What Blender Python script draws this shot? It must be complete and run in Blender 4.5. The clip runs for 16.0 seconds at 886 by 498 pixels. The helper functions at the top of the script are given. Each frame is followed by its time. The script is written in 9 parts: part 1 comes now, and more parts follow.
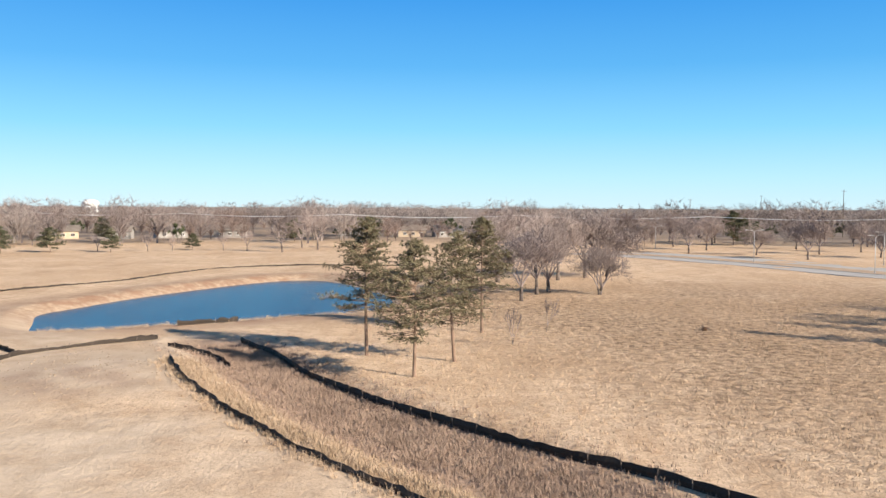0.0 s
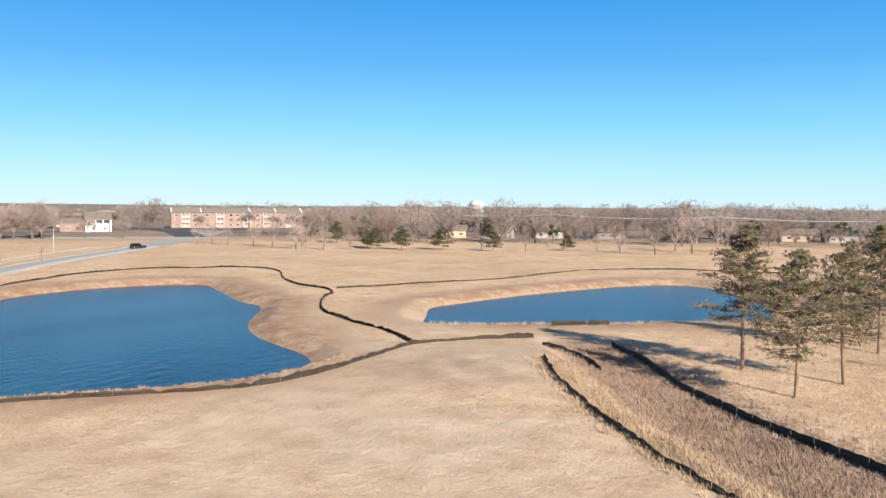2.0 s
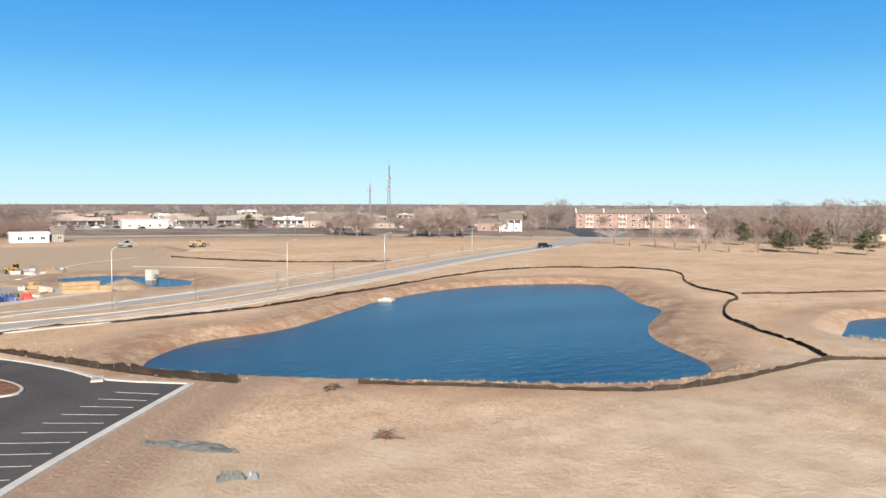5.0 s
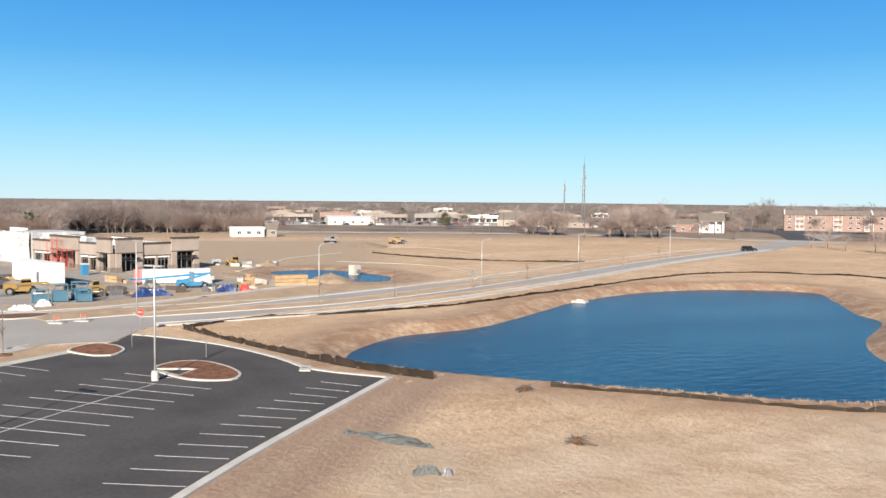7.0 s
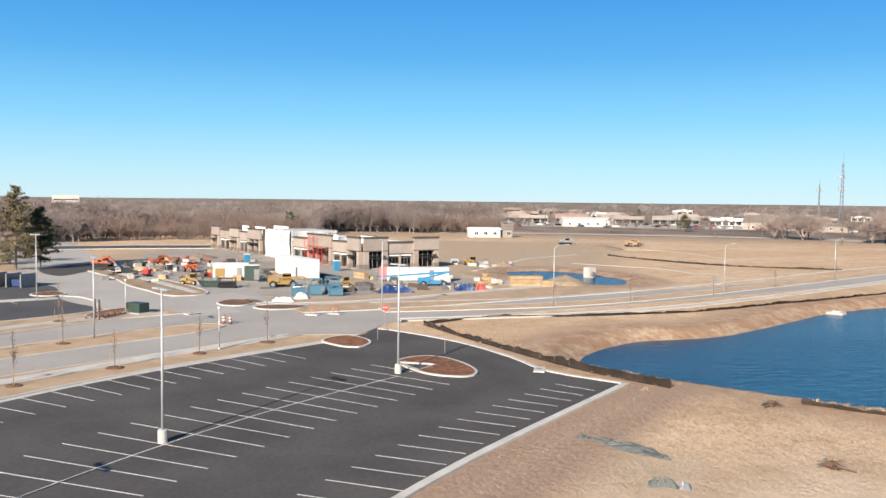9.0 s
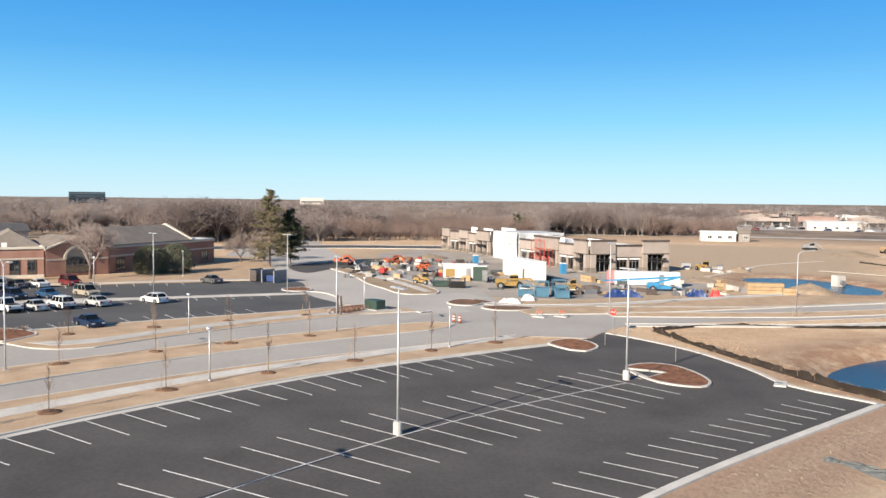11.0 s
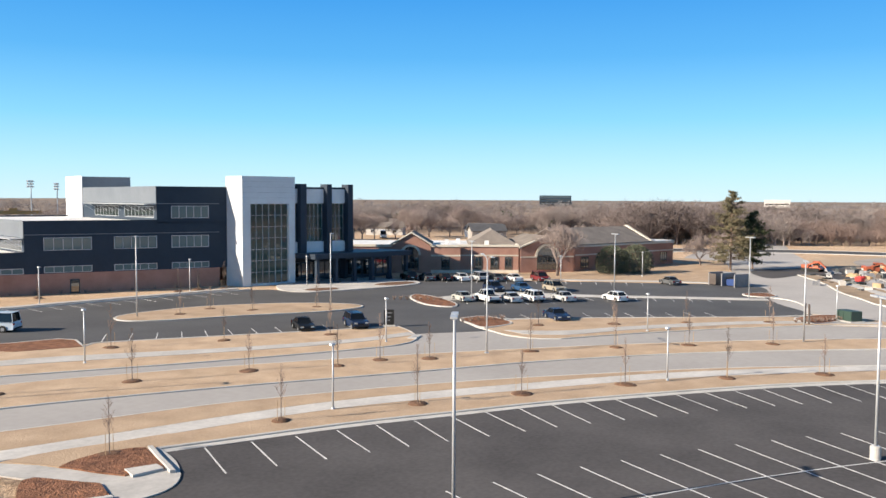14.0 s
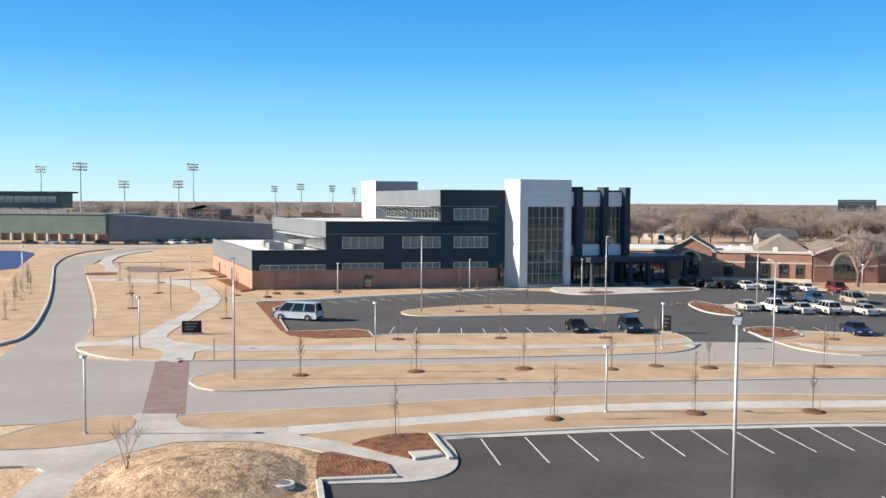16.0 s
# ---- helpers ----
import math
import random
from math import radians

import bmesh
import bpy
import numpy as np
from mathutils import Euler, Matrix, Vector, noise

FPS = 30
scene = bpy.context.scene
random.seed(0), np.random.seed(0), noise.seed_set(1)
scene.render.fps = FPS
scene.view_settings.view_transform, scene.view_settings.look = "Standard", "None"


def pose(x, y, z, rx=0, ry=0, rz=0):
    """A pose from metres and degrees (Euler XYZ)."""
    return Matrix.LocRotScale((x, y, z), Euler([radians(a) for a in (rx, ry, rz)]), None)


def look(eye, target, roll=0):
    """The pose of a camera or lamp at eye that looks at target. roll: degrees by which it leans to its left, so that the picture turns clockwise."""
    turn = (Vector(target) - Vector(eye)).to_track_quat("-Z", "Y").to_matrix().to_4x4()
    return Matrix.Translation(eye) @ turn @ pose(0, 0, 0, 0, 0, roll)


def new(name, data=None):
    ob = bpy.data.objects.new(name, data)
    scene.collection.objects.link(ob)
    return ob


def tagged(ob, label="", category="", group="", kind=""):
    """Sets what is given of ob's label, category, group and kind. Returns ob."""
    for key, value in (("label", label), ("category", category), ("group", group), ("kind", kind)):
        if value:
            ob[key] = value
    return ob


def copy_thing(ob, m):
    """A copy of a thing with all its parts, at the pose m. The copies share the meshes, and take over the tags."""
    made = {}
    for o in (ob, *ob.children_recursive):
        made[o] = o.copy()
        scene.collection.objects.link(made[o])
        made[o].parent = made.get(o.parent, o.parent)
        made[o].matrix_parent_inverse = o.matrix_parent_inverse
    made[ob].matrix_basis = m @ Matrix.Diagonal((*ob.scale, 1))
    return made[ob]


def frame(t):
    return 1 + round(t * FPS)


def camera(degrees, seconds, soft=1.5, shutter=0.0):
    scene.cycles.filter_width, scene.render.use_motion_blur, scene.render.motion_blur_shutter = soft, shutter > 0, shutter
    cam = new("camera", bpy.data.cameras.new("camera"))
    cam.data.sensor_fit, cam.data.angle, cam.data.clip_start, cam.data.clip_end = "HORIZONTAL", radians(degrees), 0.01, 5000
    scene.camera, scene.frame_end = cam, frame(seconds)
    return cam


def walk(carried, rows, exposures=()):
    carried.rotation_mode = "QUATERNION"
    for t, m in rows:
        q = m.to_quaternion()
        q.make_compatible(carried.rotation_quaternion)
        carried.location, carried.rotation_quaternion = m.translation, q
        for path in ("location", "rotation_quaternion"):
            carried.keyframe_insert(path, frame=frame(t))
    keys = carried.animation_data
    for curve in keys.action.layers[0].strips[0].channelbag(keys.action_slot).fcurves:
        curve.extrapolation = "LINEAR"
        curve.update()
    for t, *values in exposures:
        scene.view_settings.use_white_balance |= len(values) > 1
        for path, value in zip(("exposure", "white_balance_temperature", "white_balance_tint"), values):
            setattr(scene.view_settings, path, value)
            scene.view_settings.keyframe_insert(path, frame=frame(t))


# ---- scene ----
# camera: a drone that hovers about 15 m up and pans to its left
cam = camera(54.86, 16.0)
PATH = [
    (0.0, -0.133, 0.597, 14.306, -0.000, -2.836, -0.304),
    (0.5, -0.094, 0.513, 14.368, 7.287, -2.945, -0.335),
    (1.0, -0.063, 0.403, 14.442, 13.347, -2.975, -0.372),
    (1.5, -0.105, 0.322, 14.645, 19.107, -2.984, -0.478),
    (2.0, -0.103, 0.263, 14.802, 24.652, -2.943, -0.445),
    (2.5, -0.122, 0.175, 14.903, 30.152, -2.977, -0.410),
    (3.0, -0.161, 0.183, 14.996, 34.326, -3.037, -0.353),
    (3.5, -0.142, 0.271, 15.039, 38.383, -3.077, -0.316),
    (4.0, -0.092, 0.340, 15.042, 42.635, -3.039, -0.266),
    (4.5, -0.056, 0.386, 15.027, 47.441, -3.042, -0.229),
    (4.7, -0.070, 0.370, 15.060, 48.980, -3.050, -0.170),
    (6.8, -0.180, 0.190, 15.400, 62.910, -3.260, -0.500),
    (7.0, -0.193, 0.171, 15.436, 64.088, -3.248, -0.544),
    (7.5, -0.228, 0.123, 15.504, 67.744, -3.286, -0.577),
    (8.0, -0.213, 0.105, 15.520, 71.476, -3.286, -0.612),
    (8.5, -0.205, 0.065, 15.522, 75.301, -3.297, -0.644),
    (9.0, -0.159, -0.043, 15.541, 79.740, -3.328, -0.691),
    (9.2, -0.160, -0.070, 15.550, 81.480, -3.340, -0.680),
    (11.3, -0.140, -0.340, 15.620, 97.050, -3.420, -0.540),
    (11.5, -0.141, -0.367, 15.631, 98.572, -3.469, -0.476),
    (12.0, -0.126, -0.424, 15.657, 102.337, -3.446, -0.393),
    (12.5, -0.013, -0.486, 15.670, 107.425, -3.496, -0.413),
    (13.0, 0.060, -0.438, 15.616, 113.600, -3.482, -0.386),
    (13.5, 0.180, -0.398, 15.613, 119.257, -3.485, -0.277),
    (14.0, 0.285, -0.388, 15.442, 124.889, -3.407, -0.265),
    (14.5, 0.361, -0.369, 15.363, 131.848, -3.414, -0.244),
    (15.0, 0.366, -0.350, 15.313, 139.051, -3.375, -0.184),
    (15.5, 0.360, -0.323, 15.266, 143.188, -3.326, -0.195),
    (16.0, 0.427, -0.315, 15.206, 143.243, -3.215, -0.323),
]
walk(cam, [(t, pose(x, y, z, 90 + pitch, roll, yaw)) for t, x, y, z, yaw, pitch, roll in PATH],
     exposures=[(0.0, 0.98), (2.0, 0.96), (4.5, 0.90), (8.0, 0.86), (9.2, 0.88), (12.5, 0.95), (14.5, 1.01), (16.0, 0.98)])

# winter afternoon sun, low and behind the camera for most of the turn
SUN_AZ, SUN_EL = radians(-34.2), radians(24.4)
sun_dir = Vector((math.cos(SUN_AZ) * math.cos(SUN_EL), math.sin(SUN_AZ) * math.cos(SUN_EL), math.sin(SUN_EL)))
sun = new("sun", bpy.data.lights.new("sun", "SUN"))
sun.data.energy, sun.data.angle, sun.data.color = 5.0, radians(0.55), (1.0, 0.88, 0.725)
sun.matrix_world = look(tuple(sun_dir * 300), (0, 0, 0))

world = bpy.data.worlds.new("sky")
scene.world = world
world.use_nodes = True
wn, wl = world.node_tree.nodes, world.node_tree.links
sky = wn.new("ShaderNodeTexSky")
sky.sky_type, sky.sun_disc = "NISHITA", False
sky.sun_elevation, sky.sun_rotation = SUN_EL, radians(124.2)
sky.altitude, sky.air_density, sky.dust_density, sky.ozone_density = 300, 0.9, 0.1, 3.0
wn["Background"].inputs["Strength"].default_value = 1.0
dim = wn.new("ShaderNodeVectorMath")
dim.operation = "SCALE"
dim.inputs["Scale"].default_value = 0.05
wl.new(sky.outputs["Color"], dim.inputs[0])
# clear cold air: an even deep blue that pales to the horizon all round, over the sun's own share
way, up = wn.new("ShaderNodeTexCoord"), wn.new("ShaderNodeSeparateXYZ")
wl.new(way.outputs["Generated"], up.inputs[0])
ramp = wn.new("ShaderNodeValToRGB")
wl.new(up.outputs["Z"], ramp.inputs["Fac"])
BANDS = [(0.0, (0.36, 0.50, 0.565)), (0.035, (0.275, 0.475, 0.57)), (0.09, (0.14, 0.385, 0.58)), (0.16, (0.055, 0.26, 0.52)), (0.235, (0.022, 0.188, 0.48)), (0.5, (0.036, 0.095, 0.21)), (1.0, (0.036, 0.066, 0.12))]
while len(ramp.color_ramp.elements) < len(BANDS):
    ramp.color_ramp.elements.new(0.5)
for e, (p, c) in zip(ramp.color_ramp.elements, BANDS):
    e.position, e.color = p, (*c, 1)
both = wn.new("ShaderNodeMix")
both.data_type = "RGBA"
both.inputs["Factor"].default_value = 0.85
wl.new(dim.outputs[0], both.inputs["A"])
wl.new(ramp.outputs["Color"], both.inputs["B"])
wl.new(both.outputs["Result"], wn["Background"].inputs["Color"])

# ---------------------------------------------------------------- helpers
rng = random.Random(7)


def surface(name, dark, light, rough=0.85, big=0.12, fine=2.5, bump=0.2, metal=0.0, spec=0.3, vary=0.08, contrast=0.5, depth=0.05):
    """A node material: two noises mix two colours, a third gives relief, and each object varies a little."""
    m = bpy.data.materials.new(name)
    m.use_nodes = True
    n, l = m.node_tree.nodes, m.node_tree.links
    p = n["Principled BSDF"]
    geo = n.new("ShaderNodeNewGeometry")

    def tex(scale, detail):
        t = n.new("ShaderNodeTexNoise")
        t.inputs["Scale"].default_value, t.inputs["Detail"].default_value = scale, detail
        l.new(geo.outputs["Position"], t.inputs["Vector"])
        return t.outputs["Fac"]

    a, b = tex(big, 4), tex(fine, 6)
    add = n.new("ShaderNodeMath")
    add.operation = "MULTIPLY_ADD"
    l.new(b, add.inputs[0])
    add.inputs[1].default_value = 0.6
    l.new(a, add.inputs[2])
    fit = n.new("ShaderNodeMapRange")
    fit.inputs["From Min"].default_value, fit.inputs["From Max"].default_value = 0.8 - 0.5 * contrast, 0.8 + 0.5 * contrast
    l.new(add.outputs[0], fit.inputs["Value"])
    mix = n.new("ShaderNodeMix")
    mix.data_type = "RGBA"
    mix.inputs["A"].default_value, mix.inputs["B"].default_value = (*dark, 1), (*light, 1)
    l.new(fit.outputs["Result"], mix.inputs["Factor"])
    info = n.new("ShaderNodeObjectInfo")
    val = n.new("ShaderNodeMapRange")
    val.inputs["To Min"].default_value, val.inputs["To Max"].default_value = 1 - vary, 1 + vary
    l.new(info.outputs["Random"], val.inputs["Value"])
    hsv = n.new("ShaderNodeHueSaturation")
    l.new(val.outputs["Result"], hsv.inputs["Value"])
    l.new(mix.outputs["Result"], hsv.inputs["Color"])
    l.new(hsv.outputs["Color"], p.inputs["Base Color"])
    p.inputs["Roughness"].default_value, p.inputs["Metallic"].default_value = rough, metal
    p.inputs["Specular IOR Level"].default_value = spec
    if bump:
        bp = n.new("ShaderNodeBump")
        bp.inputs["Strength"].default_value, bp.inputs["Distance"].default_value = bump, depth
        l.new(b, bp.inputs["Height"])
        l.new(bp.outputs["Normal"], p.inputs["Normal"])
    return m


def mesh(name, verts, faces, mats=(), smooth=False):
    me = bpy.data.meshes.new(name)
    me.from_pydata([tuple(v) for v in verts], [], [tuple(f) for f in faces])
    for m in (mats if isinstance(mats, (list, tuple)) else [mats]):
        me.materials.append(m)
    if smooth:
        me.polygons.foreach_set("use_smooth", [True] * len(me.polygons))
    me.update()
    return me


class Build:
    """Collects vertices and faces of one mesh."""

    def __init__(self):
        self.v, self.f = [], []

    def add(self, verts, faces):
        k = len(self.v)
        self.v += [tuple(p) for p in verts]
        self.f += [tuple(i + k for i in f) for f in faces]
        return self

    def box(self, x0, y0, z0, x1, y1, z1, m=None):
        c = [(x, y, z) for z in (z0, z1) for y in (y0, y1) for x in (x0, x1)]
        if m is not None:
            c = [m @ Vector(p) for p in c]
        return self.add(c, [(0, 2, 3, 1), (4, 5, 7, 6), (0, 1, 5, 4), (1, 3, 7, 5), (3, 2, 6, 7), (2, 0, 4, 6)])

    def slab(self, x0, y0, z0, x1, y1, z1, e=0.03):
        """A box with bevelled upper and lower edges."""
        rings = [(z0, e), (z0 + e, 0), (z1 - e, 0), (z1, e)]
        k = len(self.v)
        for z, d in rings:
            self.v += [(x0 + d, y0 + d, z), (x1 - d, y0 + d, z), (x1 - d, y1 - d, z), (x0 + d, y1 - d, z)]
        for r in range(3):
            self.f += [tuple(k + r * 4 + q for q in (i, (i + 1) % 4, (i + 1) % 4 + 4, i + 4)) for i in range(4)]
        self.f += [(k + 3, k + 2, k + 1, k), (k + 12, k + 13, k + 14, k + 15)]
        return self

    def tube(self, p, q, r0, r1, n=6, caps=True):
        p, q = Vector(p), Vector(q)
        d = (q - p).normalized()
        a = d.orthogonal().normalized()
        b = d.cross(a)
        k = len(self.v)
        for c, r in ((p, r0), (q, r1)):
            self.v += [tuple(c + (a * math.cos(t) + b * math.sin(t)) * r) for t in (2 * math.pi * i / n for i in range(n))]
        self.f += [(k + i, k + (i + 1) % n, k + n + (i + 1) % n, k + n + i) for i in range(n)]
        if caps:
            self.f += [tuple(k + n - 1 - i for i in range(n)), tuple(k + n + i for i in range(n))]
        return self

    def prism(self, outline, z0, z1):
        """An outline (x, y), counter-clockwise, raised from z0 to z1."""
        n, k = len(outline), len(self.v)
        self.v += [(x, y, z) for z in (z0, z1) for x, y in outline]
        self.f += [(k + i, k + (i + 1) % n, k + n + (i + 1) % n, k + n + i) for i in range(n)]
        self.f += [(k + n + a, k + n + b, k + n + c) for a, b, c in triangles(outline)]
        return self

    def side(self, profile, y0, y1):
        """A profile (x, z) carried across from y0 to y1."""
        n, k = len(profile), len(self.v)
        self.v += [(x, y, z) for y in (y0, y1) for x, z in profile]
        self.f += [(k + i, k + (i + 1) % n, k + n + (i + 1) % n, k + n + i) for i in range(n)]
        for a, b, c in triangles(profile):
            self.f += [(k + n + a, k + n + b, k + n + c), (k + c, k + b, k + a)]
        return self


def triangles(outline):
    from mathutils.geometry import tessellate_polygon
    return tessellate_polygon([[Vector((x, y, 0)) for x, y in outline]])


def tidy(me):
    bm = bmesh.new()
    bm.from_mesh(me)
    bmesh.ops.recalc_face_normals(bm, faces=bm.faces)
    bm.to_mesh(me)
    bm.free()
    return me


def part(name, build, material, parent=None, label="", m=None, smooth=False, fix=True):
    """One mesh object, under a thing or a part where one is given."""
    me = mesh(name, build.v, build.f, material, smooth)
    if fix:
        tidy(me)
    ob = new(name, me)
    if parent:
        ob.parent = parent
    if m is not None:
        ob.matrix_local = m
    if label:
        ob["label"] = label
    return ob


def thing(name, label, category, m, group=""):
    """An Empty at the base of a thing."""
    ob = new(name)
    ob.empty_display_size = 0.3
    ob.matrix_world = m
    return tagged(ob, label, category, group)


def solid(name, build, material, label, category, m=None, group="", kind="", smooth=False):
    """A thing that is one mesh."""
    ob = part(name, build, material, None, "", m, smooth)
    return tagged(ob, label, category, group, kind)


def spline(pts, step=2.0, closed=False):
    """Points along a smooth line through pts."""
    p = [Vector((*q, 0)) if len(q) == 2 else Vector(q) for q in pts]
    n, out = len(p), []
    for i in range(n if closed else n - 1):
        a, b = (p[i - 1] if closed or i else 2 * p[0] - p[1]), p[i]
        c = p[(i + 1) % n]
        d = p[(i + 2) % n] if closed or i + 2 < n else 2 * c - b
        k = max(1, int((c - b).length / step))
        for j in range(k):
            t = j / k
            out.append(0.5 * (2 * b + (c - a) * t + (2 * a - 5 * b + 4 * c - d) * t * t + (3 * b - a - 3 * c + d) * t ** 3))
    if not closed:
        out.append(p[-1])
    return [(q.x, q.y) for q in out]


def offset(line, d, closed=False):
    """The line moved d metres to its left."""
    out, n = [], len(line)
    for i in range(n):
        a = line[i - 1] if closed or i else line[i]
        b = line[(i + 1) % n] if closed or i + 1 < n else line[i]
        t = Vector((b[0] - a[0], b[1] - a[1])).normalized()
        out.append((line[i][0] - t.y * d, line[i][1] + t.x * d))
    return out


def along(line, n):
    """n points at even steps along a line."""
    p = np.array(line)
    s = np.r_[0, np.cumsum(np.hypot(*(p[1:] - p[:-1]).T))]
    q = np.linspace(0, s[-1], n)
    return list(zip(np.interp(q, s, p[:, 0]), np.interp(q, s, p[:, 1])))


def area(outline):
    return sum(a[0] * b[1] - a[1] * b[0] for a, b in zip(outline, outline[1:] + outline[:1])) / 2


def patch(name, outline, z, material, label="", category="", base=-0.15, kind="structure"):
    """A raised sheet of ground with that outline and its top at z."""
    if area(outline) < 0:
        outline = outline[::-1]
    return solid(name, Build().prism(outline, base, z), material, label, category, kind=kind)


def ribbon(name, left, right, z, material, label="", category="", base=-0.15, kind="structure", n=60):
    return patch(name, along(left, n) + along(right, n)[::-1], z, material, label, category, base, kind)


def kerb(name, line, material, parent=None, width=0.18, top=0.15, base=-0.1, closed=False, label="", category="kerb"):
    """A kerb of concrete with a rounded upper edge along a line."""
    sec = [(-width / 2, base), (-width / 2, top - 0.03), (-width / 2 + 0.03, top), (width / 2 - 0.03, top), (width / 2, top - 0.03), (width / 2, base)]
    rows = [offset(line, d, closed) for d, _ in sec]
    b, n, k = Build(), len(line), len(sec)
    for i in range(n):
        b.v += [(rows[j][i][0], rows[j][i][1], sec[j][1]) for j in range(k)]
    for i in range(n if closed else n - 1):
        e = (i + 1) % n
        b.f += [(i * k + j, i * k + j + 1, e * k + j + 1, e * k + j) for j in range(k - 1)]
    if not closed:
        b.f += [tuple(range(k)), tuple((n - 1) * k + j for j in range(k))[::-1]]
    ob = part(name, b, material, parent)
    return ob if parent else tagged(ob, label, category, kind="structure")


def spot(x, y, z=0.0, turn=0.0):
    return pose(x, y, z, 0, 0, turn)

# ---------------------------------------------------------------- materials
CONCRETE = surface("road concrete", (0.35, 0.328, 0.31), (0.445, 0.42, 0.395), 0.92, 0.09, 1.4, 0.1, spec=0.06, contrast=0.7)
WALKWAY = surface("sidewalk concrete", (0.39, 0.368, 0.342), (0.565, 0.535, 0.495), 0.9, 0.3, 3.0, 0.1)
KERB = surface("kerb concrete", (0.43, 0.41, 0.38), (0.57, 0.545, 0.505), 0.9, 0.5, 5.0, 0.15)
ASPHALT = surface("new asphalt", (0.055, 0.051, 0.051), (0.112, 0.104, 0.102), 0.9, 0.14, 3.5, 0.35, spec=0.15, contrast=0.7, depth=0.02)
ASPHALT_OLD = surface("grey asphalt", (0.062, 0.061, 0.062), (0.098, 0.096, 0.097), 0.88, 0.1, 3.0, 0.3)
PAINT = surface("white road paint", (0.48, 0.47, 0.45), (0.70, 0.69, 0.67), 0.7, 1.5, 9.0, 0.1)
BRICKPAVE = surface("red paver", (0.21, 0.145, 0.13), (0.29, 0.205, 0.19), 0.9, 0.7, 8.0, 0.3)
YARD = surface("trodden grey gravel yard", (0.25, 0.22, 0.195), (0.40, 0.36, 0.32), 0.95, 0.12, 2.5, 0.4, contrast=0.7)
LAWN = surface("dormant lawn", (0.33, 0.23, 0.148), (0.56, 0.412, 0.282), 0.95, 0.35, 6.0, 0.9, contrast=0.75, depth=0.06)
MULCH = surface("red bark mulch", (0.085, 0.038, 0.022), (0.33, 0.15, 0.08), 0.95, 1.6, 7.0, 1.0, contrast=0.6, depth=0.15)
MULCH_DARK = surface("dark bark mulch", (0.085, 0.046, 0.029), (0.23, 0.13, 0.08), 0.95, 1.2, 14.0, 1.0, contrast=0.7, depth=0.06)
SOIL = surface("bare soil", (0.24, 0.17, 0.11), (0.36, 0.27, 0.18), 0.95, 0.4, 5.0, 0.5)
SILT = surface("black silt fabric", (0.014, 0.011, 0.009), (0.062, 0.046, 0.035), 0.75, 0.4, 6.0, 0.6, contrast=0.8, depth=0.1)
GALV = surface("galvanised pole", (0.44, 0.45, 0.46), (0.56, 0.57, 0.58), 0.45, 0.6, 6.0, 0.0, metal=0.35, spec=0.5)
BARK = surface("grey bark", (0.085, 0.065, 0.055), (0.20, 0.16, 0.135), 0.95, 1.2, 12.0, 0.5)
TWIG = surface("bare twigs", (0.19, 0.148, 0.136), (0.36, 0.295, 0.27), 0.95, 0.5, 6.0, 0.0, vary=0.16)
TWIG_RED = surface("reddish sapling twigs", (0.16, 0.112, 0.092), (0.27, 0.20, 0.165), 0.95, 0.8, 6.0, 0.0)
TWIG_FAR = surface("far winter woods", (0.105, 0.085, 0.080), (0.265, 0.215, 0.20), 1.0, 0.02, 0.16, 0.0, contrast=0.6)
TWIG_FAR_PALE = surface("pale far twigs", (0.17, 0.142, 0.132), (0.37, 0.315, 0.29), 1.0, 0.02, 0.16, 0.0, contrast=0.6)
TWIG_FAR_RED = surface("reddish far twigs", (0.13, 0.094, 0.082), (0.28, 0.208, 0.18), 1.0, 0.02, 0.16, 0.0, contrast=0.6)
# paler, greyer twigs: distance haze is put into the colour
TWIG_HAZE = surface("winter woods paled by haze", (0.19, 0.175, 0.175), (0.32, 0.29, 0.285), 1.0, 0.008, 0.05, 0.0, contrast=0.7)
NEEDLE = surface("pine needles", (0.088, 0.080, 0.046), (0.245, 0.208, 0.125), 0.8, 0.5, 3.0, 0.0, contrast=0.8)
NEEDLE_DARK = surface("dark evergreen needles", (0.030, 0.042, 0.020), (0.085, 0.095, 0.045), 0.85, 0.5, 3.0, 0.0, contrast=0.8)
PINEBARK = surface("reddish pine bark", (0.13, 0.085, 0.06), (0.30, 0.21, 0.155), 0.95, 1.0, 9.0, 0.6)
WEED = surface("dry weeds", (0.29, 0.205, 0.135), (0.54, 0.41, 0.29), 0.95, 0.4, 5.0, 0.0, contrast=0.8)
WEED_DARK = surface("matted brown weeds", (0.16, 0.11, 0.085), (0.46, 0.34, 0.26), 0.95, 0.4, 5.0, 0.0, contrast=0.8)
BRICK = surface("red brick wall", (0.31, 0.165, 0.122), (0.43, 0.245, 0.19), 0.9, 0.4, 9.0, 0.3)
STONE = surface("pale stone trim", (0.55, 0.49, 0.40), (0.68, 0.62, 0.52), 0.85, 0.6, 6.0, 0.1)
NAVY = surface("dark blue-grey metal panel", (0.021, 0.034, 0.053), (0.028, 0.043, 0.066), 0.5, 0.3, 2.0, 0.03, spec=0.3)
SILVER = surface("silver metal panel", (0.155, 0.17, 0.19), (0.195, 0.21, 0.23), 0.42, 0.3, 2.0, 0.03, metal=0.25, spec=0.5)
WHITE = surface("white painted metal", (0.70, 0.70, 0.70), (0.80, 0.80, 0.79), 0.5, 0.5, 3.0, 0.02)
